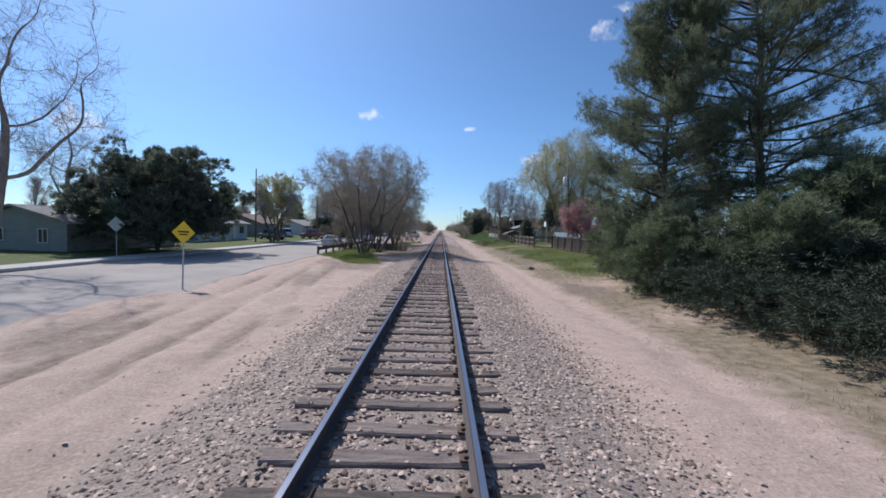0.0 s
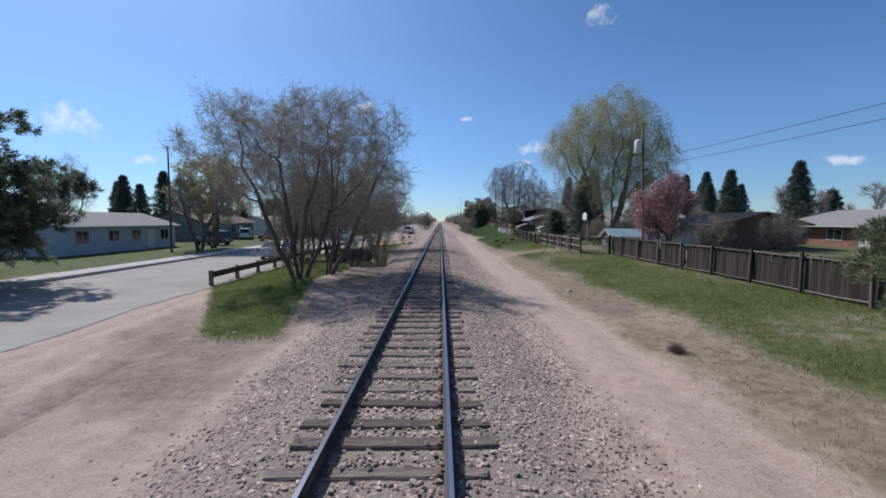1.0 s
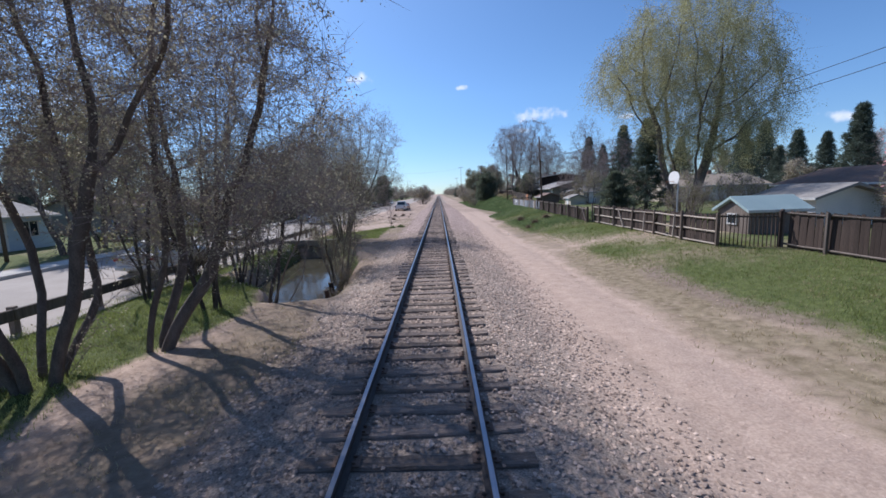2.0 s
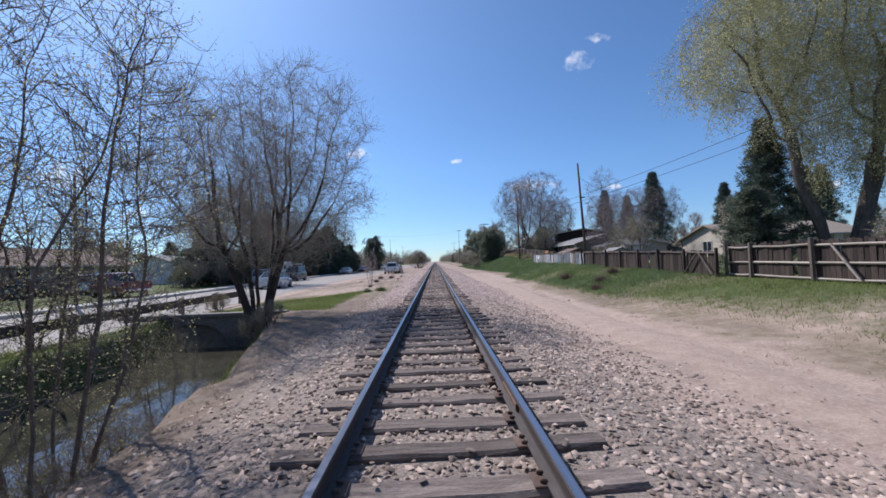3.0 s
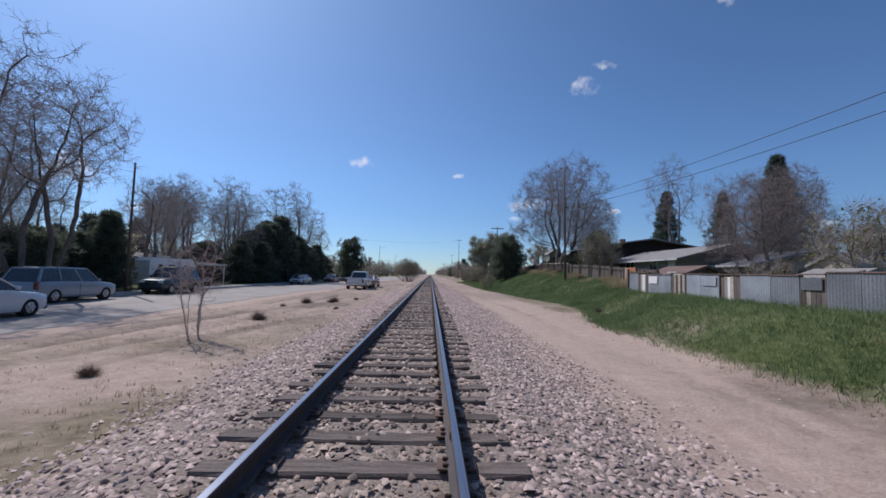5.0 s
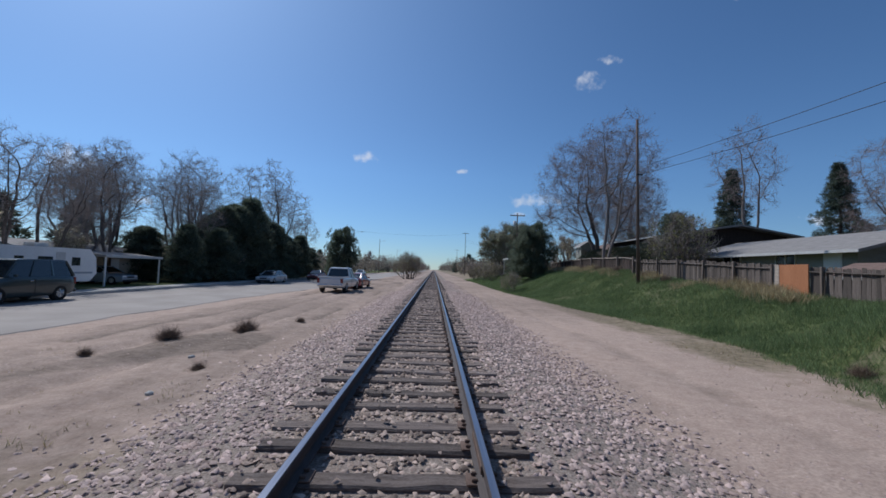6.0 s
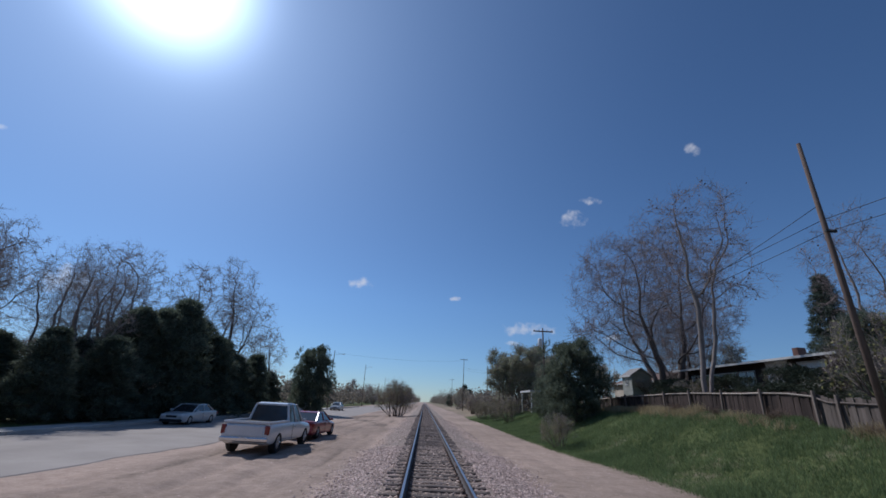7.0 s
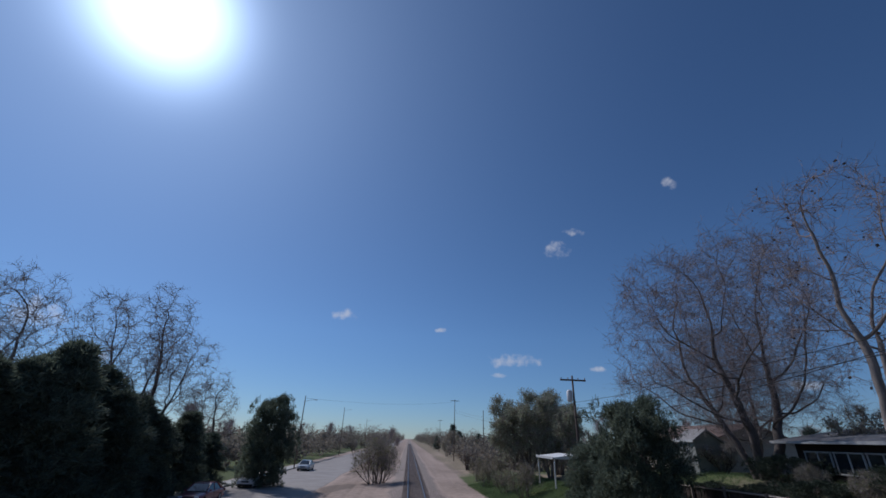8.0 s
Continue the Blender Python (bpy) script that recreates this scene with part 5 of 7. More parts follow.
again(SHRUB_E, 15.6, 11.0, 1.7, 60)
again(SHRUB_E, 18.6, 13.2, 1.9, 170)
again(SHRUB_E, 22.0, 15.0, 2.0, 300)
again(SHRUB_E, 10.6, 19.6, 1.0, 240)
again(SHRUB_E, 11.6, 9.6, 1.2, 30)
again(SHRUB_E, 12.8, 22.0, 1.1, 80)
JUNIPER = put(conifer("low_juniper", "low spreading juniper shrub under the pine, coloured darker for shade", 37, 1.7, 2.1, M_LOWJ, 70, 24, shape=-1, bare=0.02, pad=0.24, blade=0.15, wide=0.03, count=14, ragged=0.4, category="shrub"), 9.4, 8.6, sz=0.7)
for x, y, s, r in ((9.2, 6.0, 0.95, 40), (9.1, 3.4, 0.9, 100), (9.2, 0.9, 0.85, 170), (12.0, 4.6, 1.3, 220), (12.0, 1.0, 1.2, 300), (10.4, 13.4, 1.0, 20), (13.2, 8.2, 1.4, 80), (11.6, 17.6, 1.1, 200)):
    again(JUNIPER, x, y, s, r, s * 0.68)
put(crown_tree("willow_tree", "great willow tree in fresh yellow-green leaf", 51, fan_stems(4, 0.5, 1.6, 3.6, 11), [(0, 0, 12.6, 6.2, 5.8, 5.2), (-4.4, 0, 11.2, 3.8, 3.6, 3.8), (3.8, 0, 9.2, 4.4, 4.2, 5.2), (0.5, 0, 7.0, 4.5, 4.0, 3.0)], 2600, 0.45, 3.0, 0.65, 0.02, 0.2, 0.36, 0.009, M_BARK, M_WILTWIG, 1, 1.2, 0.006, hang=0.8,
    leaves=200000, leaf=0.062, leaf_mat=M_WILLOW, shoots=3, shoot=1.7), 20.4, 61.5)
put(bare_tree("flowering_tree", "small ornamental tree covered in pink blossom", 52, 5.6, 5.6, 4, 3, 13000, M_PINK, 0.10, M_BARK, kids=(7, 6, 5), lean=0.6, fill="cloud of pink blossom", base_r=0.10), 15.4, 40.0)
for x, y, s, r in ((42.2, 99.6, 0.98, 50), (49, 94, 1.1, 90), (36.0, 126.0, 1.15, 140), (42, 76, 0.8, 30), (47, 84.5, 0.7, 75), (52, 83, 0.85, 15), (18.3, 63.5, 0.8, 200), (36.0, 63.0, 0.86, 70), (43.2, 61.6, 0.95, 10), (33.0, 110, 0.8, 210), (57, 100, 1.2, 20)):
    again(SPRUCE, x, y, s, r)
DARK = put(conifer("round_evergreen", "dense dark rounded evergreen bush", 35, 5.4, 3.1, M_JUNI, 210, 24, shape=-1, bare=0.02, pad=0.2, blade=0.24, wide=0.05, count=11, tops=3, ragged=0.4), 11.3, 124.0, 0.80, sz=1.14)
again(DARK, 11.8, 130.5, 0.7, 60)
for x, y, sc, r, h in ((-26.0, 87.5, 0.9, 70, 0.8), (-24.2, 90.8, 0.85, 130, 0.75)):
    again(DARK, x, y, sc, r, h)
again(DARK, -16.4, 151.5, 0.9, 10, 1.65, label="tall dark evergreen beside the street")
again(BUSH, 17.2, 105.4, 1.05, 60, label="dark shaggy vine-covered tree behind the fence")
again(DARK, 17.4, 106.5, 0.4, 60, 0.75, label="dark vine clump against a bare tree")
again(HEDGE, 13.4, 58.4, 0.75, 10, 0.62)
again(BUSH, 21.2, 84.2, 1.15, 40, label="small tree still holding reddish-brown leaves")
again(BUSH, 17.6, 117.8, 0.36, 50)
again(BUSH, 19.4, 113.4, 0.4, 110)
again(BUSH, 18.4, 121.4, 0.32, 170)
# brush added on the bank, in the dark juniper colour, in place of shade
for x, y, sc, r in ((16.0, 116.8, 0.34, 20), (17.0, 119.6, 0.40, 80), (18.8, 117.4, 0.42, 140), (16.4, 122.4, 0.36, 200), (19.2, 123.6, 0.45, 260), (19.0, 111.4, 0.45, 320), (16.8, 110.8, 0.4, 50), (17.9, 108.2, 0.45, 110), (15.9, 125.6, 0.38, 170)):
    again(JUNIPER, x, y, sc * 1.9, r, sc * 1.5, label="low evergreen brush added to darken the shaded bank")
again(BUSH, 14.6, 136.0, 0.7, 200)
again(BUSH, 9.9, 143.0, 0.75, 40)
for x, y, sc, r in ((9.2, 148.5, 0.55, 100), (8.6, 156.0, 0.6, 10), (10.6, 159.0, 0.7, 60), (9.0, 164.0, 0.7, 150)):
    again(BUSH, x, y, sc, r)
again(BUSH, 16.5, 146.0, 0.9, 90)
again(BUSH, 17.0, 55.0, 0.7, 10)
again(BUSH, 20.5, 55.5, 0.8, 80)
again(BUSH, 24.5, 48.5, 0.75, 30)
again(BUSH, 30.0, 48.0, 0.8, 130)
BIGR = put(crown_tree("bare_elm", "spreading bare tree with fine reddish twigs", 53, fan_stems(3, 0.4, 1.3, 1.8, 13), [(0, 0, 9.8, 7.4, 6.4, 6.2), (-3.4, 0, 5.4, 5.0, 4.2, 3.4), (3.6, 0.5, 5.4, 4.2, 3.8, 3.0)], 3600, 0.40, 3.0, 0.58, 0.04, 0.2, 0.28, 0.008, M_BARK, M_TWIGR, 3, 0.6, 0.008, shoots=4, shoot=1.1), 20.2, 126.4, 0.98)
BIRCH = put(crown_tree("pale_barked_tree", "tall slender tree with pale bark and a few curled dead leaves", 59, [(0, 0, 0.4, 0, 4.2), (0.35, 0.2, 1.4, 0.5, 4.0)], [(1.0, 0, 9.6, 3.6, 3.4, 5.2)], 900, 0.36, 3.0, 0.6, 0.2, 0.22, 0.15, 0.008, M_BARKG, M_TWIGR, 2, 0.5, 0.007,
    leaves=240, leaf=0.11, leaf_mat=M_DEADLEAF, fill="few curled dead leaves", shoots=3, shoot=0.9), 15.7, 114.9)
again(BIRCH, 33.6, 121.0, 1.0, 250)
for x, y, s, r in ((34.5, 105, 0.62, 160), (22.8, 92.0, 0.52, 10), (29, 138, 0.8, 50)):
    again(BIGR, x, y, s, r)
GREYW = put(bare_tree("pale_willow", "rounded tree with pale grey-green new leaves", 54, 8.5, 8.0, 5, 3, 26000, M_GREYLEAF, 0.12, M_BARKG, kids=(8, 6, 5), lean=0.4, curl=0.3), 12.6, 152, 1.15)
again(GREYW, 17.5, 155, 1.15, 90)
again(GREYW, 14.6, 149.5, 1.0, 200)
again(BUSH, -4.4, 158.4, 1.15, 150)
again(BUSH, -4.8, 157.4, 1.3, 30, label="rounded grey-green shrub beside the track")
again(BUSH, 7.9, 117.5, 0.5, 30, label="thin pale weedy shrub at the foot of the bank")
for x, y, sc, r in ((-47, 75, 0.95, 20), (-43, 78, 1.05, 80), (-51, 79, 0.9, 140), (-38, 66, 0.75, 40)):
    again(SPRUCE, x, y, sc, r)
again(TALL, -48, 66, 0.85, 45)
# ---- distant trees on both sides, of fewer and coarser twigs ----
FAR_BARE = put(bare_tree("distant_tree", "distant bare tree with a hazy crown", 55, 9.0, 8.0, 2, 2, bark=M_BARKG, twig=M_TWIGP, kids=(8, 7), lean=0.35, fine=6, sliver=1.3, thick=0.018), -38, 178)
FAR_LEAF = put(bare_tree("distant_leafy_tree", "distant tree with thin olive new leaves", 56, 7.0, 7.0, 3, 2, 1500, M_REDBUD, 0.2, M_BARKG, kids=(6, 5), lean=0.45, fine=4, sliver=1.0, thick=0.015), 22, 176)
FAR_BUSH = put(bare_tree("distant_shrub", "distant twiggy shrub beside the line", 57, 3.6, 4.6, 6, 1, 800, M_REDBUD, 0.17, M_BARK, kids=(9,), lean=0.7, fine=8, sliver=0.9, thick=0.014, category="shrub"), 10, 182)
FAR_DARK = put(conifer("distant_evergreen", "distant dark evergreen tree", 58, 8.0, 2.6, M_SPRUCE, 70, 9, shape=0.8, bare=0.05, pad=0.3, blade=0.7, wide=0.2, count=6, ragged=0.4), -44, 120)
_far = random.Random(77)
for i in range(24):
    y = 172 + i * 7.5 + _far.uniform(-4, 4)
    for side in (-1, 1):
        off = _far.uniform(0, 26) + (9.5 if side > 0 else 22 if y < 300 else 10)
        src = _far.choice((FAR_BARE, FAR_BARE, FAR_LEAF, FAR_LEAF, FAR_BUSH, FAR_BUSH, FAR_DARK))
        again(src, side * off, y, (1.0 + 0.3 * (y > 330)) * _far.uniform(0.65, 1.1), _far.uniform(0, 360))
for i in range(34):
    again(_far.choice((FAR_BARE, FAR_BARE, FAR_LEAF, FAR_DARK)), -46 - _far.uniform(0, 34), 8 + i * 5.2, _far.uniform(0.7, 1.15), _far.uniform(0, 360))
    again(_far.choice((FAR_BARE, FAR_BARE, FAR_LEAF, FAR_DARK)), 56 + _far.uniform(0, 34), 8 + i * 5.2, _far.uniform(0.7, 1.2), _far.uniform(0, 360))
for i in range(12):
    again(_far.choice((FAR_BUSH, FAR_LEAF)), -23 - _far.uniform(0, 14), 96 + i * 6.0, _far.uniform(0.5, 0.8), _far.uniform(0, 360))
    again(_far.choice((FAR_BUSH, FAR_LEAF, FAR_BARE)), 17 + _far.uniform(0, 16), 122 + i * 5.0, _far.uniform(0.5, 0.8), _far.uniform(0, 360))
    again(_far.choice((FAR_BUSH, FAR_LEAF)), 17 + _far.uniform(0, 22), 56 + i * 4.5, _far.uniform(0.4, 0.65), _far.uniform(0, 360))

def far_woods():
    """The hazy line of trees along both sides down to the horizon: clumps of coarse twigs and leaves."""
    rng = np.random.RandomState(91)
    pts = []
    for i in range(760):
        y = 172 + 1000 * rng.rand() ** 1.7
        side = rng.choice((-1, 1))
        x = side * ((13 if side > 0 else 12 if y > 300 else 23) + 70 * rng.rand() ** 1.6)
        h, r = rng.uniform(3.5, 9.0) * min(1.7, max(0.8, y / 260)), rng.uniform(1.8, 4.2)
        n = 190
        w = rng.normal(0, 1, (n, 3))
        w /= np.linalg.norm(w, axis=1)[:, None]
        w *= rng.rand(n, 1) ** 0.4 * np.array((r, r, h * 0.45))
        pts.append(w + np.array((x, y, -0.2 + h * 0.5)))
    pts = np.concatenate(pts)
    pts = pts[pts[:, 2] > -0.3]
    v, f = leaf_quads(rng, pts, 0.55, 0.35)
    tagged(new("distant_woods", raw_mesh("distant_woods", v, f, M_HAZE)), "hazy brown line of distant trees and brush", "woods", kind="stuff")


far_woods()

# ---- grass ----
grass_patch("lush_grass", "tall lush green grass on the bank", M_GRASS, 61, 215000, ((6.5, 14.6, 57, 160), lambda x, y: masks(x, y)[0] ** 1.2 * (0.55 + 0.55 * step(74, 86, y))), 0.19, 4)
grass_patch("garden_grass", "rough shaded garden grass behind the low fence", M_GRASS, 67, 34000, ((14.7, 24, 101, 150), lambda x, y: 0.7 * masks(x, y)[0]), 0.2, 4)
grass_patch("verge_grass", "short green verge grass", M_FRESH, 62, 90000, ((6.0, 13.4, 14, 76), lambda x, y: masks(x, y)[0] ** 1.3), 0.11, 3)
grass_patch("left_grass", "fresh green grass between the street and the ditch", M_FRESH, 63, 90000, ((-11, -3, 23, 72), lambda x, y: masks(x, y)[0] ** 1.5 * (ditch_w(x, y) < 0.55)), 0.12, 4)
grass_patch("dry_grass", "dry straw-coloured grass and stubble", M_DRY, 64, 110000, ((-9, 13.4, -2, 90), lambda x, y: 0.6 * masks(x, y)[1] ** 1.4 * (ditch_w(x, y) < 0.1) * (np.abs(x) > 2.6)), 0.075, 5)

grass_patch("straw_grass", "tall dry straw-coloured grass along the fence", M_DRY, 65, 9000, ((12.6, 14.5, 92, 127), lambda x, y: 0.8 * step(12.6, 14.0, x) * step(0.35, 0.6, value_noise(x, y, 1.6, 66))), 0.42, 7)

# ---- fences on the right ----
def fence_base(y):
    return float(np.interp(y, *FENCE_BASE))


def plank_mesh(name, w, t, h, material, notch=0.0):
    """A board standing on z = 0, a little worn at the top."""
    g = Geo()
    g.prism([(-w / 2, 0), (w / 2, 0), (w / 2, h - notch), (w / 2 - 0.02, h), (-w / 2 + 0.03, h - notch * 0.4), (-w / 2, h - notch * 1.2)], 0, -t / 2, t / 2)
    return g.mesh(name, material)


def board_fence(name, label, x, y0, y1, height, wood, post_mat, rail_mat, rails, seed, x1=None, pitch=0.155, gap=2.4, front=True, braces=()):
    """Upright boards on rails and posts, following the ground along y."""
    rng = random.Random(seed)
    x1 = x if x1 is None else x1
    fx = lambda y: x + (x1 - x) * (y - y0) / (y1 - y0)
    f = thing(name, label, "fence", pose(fx(y0), y0, fence_base(y0)))
    o = f.matrix_basis.inverted()
    kinds = [plank_mesh("board", pitch * k, 0.02, 1.0, wood, 0.01 + 0.03 * rng.random()) for k in (0.90, 0.94, 0.97, 0.92)]
    n = int((y1 - y0) / pitch)
    for i in range(n):
        y = y0 + (i + 0.5) * pitch
        if rng.random() < 0.012:
            continue
        b = new("board", rng.choice(kinds))
        b.parent = f
        b.matrix_basis = o @ pose(fx(y), y, fence_base(y) + rng.uniform(-0.02, 0.02), rng.uniform(-0.8, 0.8), rng.uniform(-1.5, 1.5), 0) @ Matrix.Diagonal((1, 1, height * rng.uniform(0.97, 1.03), 1))
    side = -1 if front else 1
    ys = list(np.arange(y0, y1, gap)) + [y1]
    for a, b in zip(ys, ys[1:]):
        for z in rails:
            g = Geo()
            g.tube([o @ Vector((fx(a) + side * 0.05, a, fence_base(a) + z + rng.uniform(-0.03, 0.03))), o @ Vector((fx((a + b) / 2) + side * 0.05, (a + b) / 2, fence_base((a + b) / 2) + z - 0.02 * rng.random())),
                    o @ Vector((fx(b) + side * 0.05, b, fence_base(b) + z + rng.uniform(-0.03, 0.03)))], [0.042, 0.036, 0.04], 6)
            part("rail", g, rail_mat, f)
    for y in ys:
        h = height + rng.uniform(0.02, 0.12)
        g = Geo().box(0, 0, h / 2 - 0.1, 0.10, 0.10, h + 0.2, b=0.012)
        q = part("post", g, post_mat, f)
        q.matrix_basis = o @ pose(fx(y) + side * 0.11, y, fence_base(y), rng.uniform(-1.5, 1.5), rng.uniform(-2, 2), 0)
    for y, d in braces:
        g = Geo()
        g.tube([o @ Vector((fx(y) + side * 0.14, y, fence_base(y) + 0.08)), o @ Vector((fx(y + d) + side * 0.12, y + d, fence_base(y + d) + height * 0.9))], [0.04, 0.035], 6)
        part("brace", g, rail_mat, f, "diagonal pale brace")
    return f


board_fence("board_fence", "dark brown weathered board fence with thin top and bottom rails", 13.5, 20.0, 43.4, 1.38, M_FENCE, M_FENCE2, M_FENCE2, (0.12, 1.30), 71)
board_fence("jog_fence", "short dark board fence return between two fence lines", 13.4, 43.4, 44.0, 1.3, M_FENCE, M_FENCE, M_FENCE2, (1.2,), 72, x1=11.4, pitch=0.04, gap=0.6)
board_fence("rail_fence", "dark board fence with three pale peeled pole rails", 11.4, 44.0, 57.2, 1.24, M_FENCE, M_POST, M_POLERAIL, (0.10, 0.58, 1.10), 73, braces=((52.2, 0.8), (49.8, -0.05), (47.0, -0.06)))
board_fence("plank_fence", "dark stained plank fence with sagging caps and a braced gate", 11.05, 57.3, 71.3, 1.02, M_FENCE, M_FENCE, M_FENCE2, (0.95,), 74, x1=10.9, gap=2.0, braces=((57.5, 0.8), (59.2, -0.8)))


def panel_fence():
    """A patchwork of sheet metal and boards on a top rail."""
    rng = random.Random(75)
    f = thing("sheet_metal_fence", "patchwork fence of grey sheet metal and pale boards", "fence", pose(11.0, 71.6, fence_base(71.6)))
    o = f.matrix_basis.inverted()
    y = 71.6
    i = 0
    while y < 86.2:
        w = rng.uniform(0.7, 1.25)
        z = fence_base(y + w / 2)
        h = 0.92 + rng.uniform(-0.05, 0.06)
        g = Geo()
        if i % 3 != 2:
            n = int(w / 0.045)
            ring = [(11.0 + 0.009 * (j % 2), y + w * j / n) for j in range(n + 1)]
            out = [(a, b) for a, b in ring] + [(a + 0.006, b) for a, b in ring[::-1]]
            g.prism(out, 2, z - 0.05, z + h)
            part("sheet", g, M_TIN, f).matrix_basis = o
        else:
            for k in range(int(w / 0.15)):
                b = Geo().box(11.02, y + 0.075 + 0.15 * k, z + h / 2 - 0.05, 0.02, 0.14, h * rng.uniform(0.93, 1.0), b=0.004)
                part("board", b, rng.choice((M_FENCE2, M_WHITE, M_FENCE2, M_POLERAIL)), f).matrix_basis = o
        if i % 4 == 1:
            part("patch", Geo().box(10.975, y + w / 2, z + h * 0.72, 0.012, w * 0.8, 0.34, b=0.003), rng.choice((M_WHITE, M_TIN)), f, "pale patch of sheet").matrix_basis = o
        part("post", Geo().box(11.06, y, z + h / 2, 0.09, 0.09, h + 0.12, b=0.01), M_POST, f).matrix_basis = o
        part("cap", Geo().box(11.02, y + w / 2, z + h + 0.01, 0.09, w, 0.04, b=0.006), M_RUST, f, "rusty top strip").matrix_basis = o
        y += w + 0.01
        i += 1


panel_fence()
board_fence("yard_fence", "weathered grey wooden yard fence leaning here and there", 14.5, 90.2, 106.5, 1.15, M_FENCE2, M_POST, M_FENCE2, (0.98,), 76, gap=2.2)
board_fence("corner_fence", "weathered grey fence stepping back from the line", 11.1, 87.0, 90.1, 1.05, M_FENCE2, M_POST, M_FENCE2, (0.9,), 78, x1=14.4, pitch=0.11, gap=1.5)
_door = thing("fence_panel", "orange-brown wooden panel set in the yard fence", "fence panel", pose(14.42, 93.6, fence_base(93.6)))
part("panel", Geo().box(0, 0, 0.6, 0.04, 1.3, 1.22, b=0.008), M_ORANGE, _door)
part("strip", Geo().box(0, 0.82, 0.6, 0.05, 0.32, 1.24, b=0.006), M_POLERAIL, _door, "pale upright board beside it")
board_fence("low_fence", "low dark plank fence with a pale top rail on the bank", 14.6, 106.6, 127.5, 1.08, M_FENCE, M_POST, M_POLERAIL, (1.02,), 77, gap=2.6)

# ---- utility poles and lines ----
def utility_pole(x, y, top, arm=None, can=False, base=None, lean=0.0, lamp=False, label="weathered wooden utility pole"):
    z = gz(x, y) if base is None else base
    h = top - z
    p = thing("utility_pole", label, "utility pole", pose(x, y, z, 0, lean, 0), "utility poles")
    part("pole", Geo().tube([(0, 0, -0.3), (0, 0, h * 0.5), (0, 0, h)], [0.105, 0.088, 0.064], 10), M_UPOLE, p, smooth=True)
    if arm:
        c = part("crossarm", Geo().box(0, -0.12, h - 0.35, arm, 0.10, 0.12, b=0.012), M_UPOLE, p)
        for q in (-0.46, -0.2, 0.2, 0.46):
            part("insulator", Geo().tube([(q * arm, -0.12, h - 0.29), (q * arm, -0.12, h - 0.22), (q * arm, -0.12, h - 0.15)], [0.025, 0.045, 0.02], 6), M_GALV, c)
    part("bracket", Geo().box(0.1, -0.05, h * 0.66, 0.38, 0.09, 0.09, b=0.01), M_BLACK, p, "dark cable bracket")
    if can:
        part("transformer", Geo().tube([(-0.32, 0, h - 1.9), (-0.32, 0, h - 1.85), (-0.32, 0, h - 1.15), (-0.32, 0, h - 1.05)], [0.17, 0.21, 0.21, 0.1], 12), M_WHITE, p, "pale grey transformer can", smooth=True)
    if lamp:
        a = part("lamp_arm", Geo().tube([(0, 0, h - 1.0), (0.9, 0, h - 0.7), (1.7, 0, h - 0.65)], [0.03, 0.03, 0.03], 6), M_GALV, p)
        part("lamp_head", Geo().box(1.9, 0, h - 0.66, 0.5, 0.2, 0.12, b=0.03), M_GALV, a)
    return p


POLES_R = [(14.0, 39.6, 9.2, None, True), (11.45, 72.2, 8.5, None, False), (12.8, 102.6, 11.4, None, False), (11.3, 132.3, 9.6, 2.0, True), (13.0, 168, 9.0, 1.6, True), (14.0, 190, 10.5, None, False), (10.6, 215, 14.5, 2.2, False), (12, 290, 12.5, 2.2, False)]
for x, y, top, arm, can in POLES_R:
    utility_pole(x, y, top, arm, can, lean=-2.5 if y < 90 else -0.8 if y < 110 else 0.0)
for x, y, top in ((-24.7, 51.5, 9.6), (-20.7, 65.6, 7.2), (-20.8, 95.0, 8.9)):
    utility_pole(x, y, top, label="dark wooden utility pole beside the street")
for x, y, top in ((-19.5, 178, 11.0), (-20.5, 232, 12.5), (-20, 300, 12)):
    utility_pole(x, y, top, lamp=True, label="wooden pole with a street lamp arm")


def wire(a, b, sag, r=0.011, label="thin dark overhead cable"):
    pts = [tuple(Vector(a).lerp(Vector(b), t) - Vector((0, 0, sag * 4 * t * (1 - t)))) for t in np.linspace(0, 1, 17)]
    m = Vector(a)
    g = Geo().tube([tuple(Vector(p) - m) for p in pts], [r] * 17, 5)
    o = new("overhead_cable", g.mesh("overhead_cable", M_WIRE, True))
    o.location = m
    tagged(o, label, "cable", "overhead cables")


_att = [(16.0, 4.0, 6.6), (14.0, 39.6, 6.4), (11.25, 72.2, 5.6), (12.7, 102.6, 7.9), (11.3, 132.3, 7.2), (13.0, 168, 7.4), (10.6, 215, 11.5)]
for a, b in zip(_att, _att[1:]):
    wire((a[0], a[1], a[2]), (b[0], b[1], b[2]), 0.35)
    wire((a[0], a[1], a[2] + 0.45), (b[0], b[1], b[2] + 0.45), 0.3)
wire((11.15, 72.2, 7.4), (30.0, 90.0, 4.6), 0.3)
wire((12.7, 102.6, 8.9), (11.3, 132.3, 6.6), 0.9)
wire((-20.7, 65.6, 6.9), (-24.7, 51.5, 8.8), 0.3)
wire((-20.7, 65.6, 6.9), (-20.8, 95.0, 8.2), 0.4)
wire((-19.5, 178, 10.6), (10.6, 215, 13.9), 0.8)

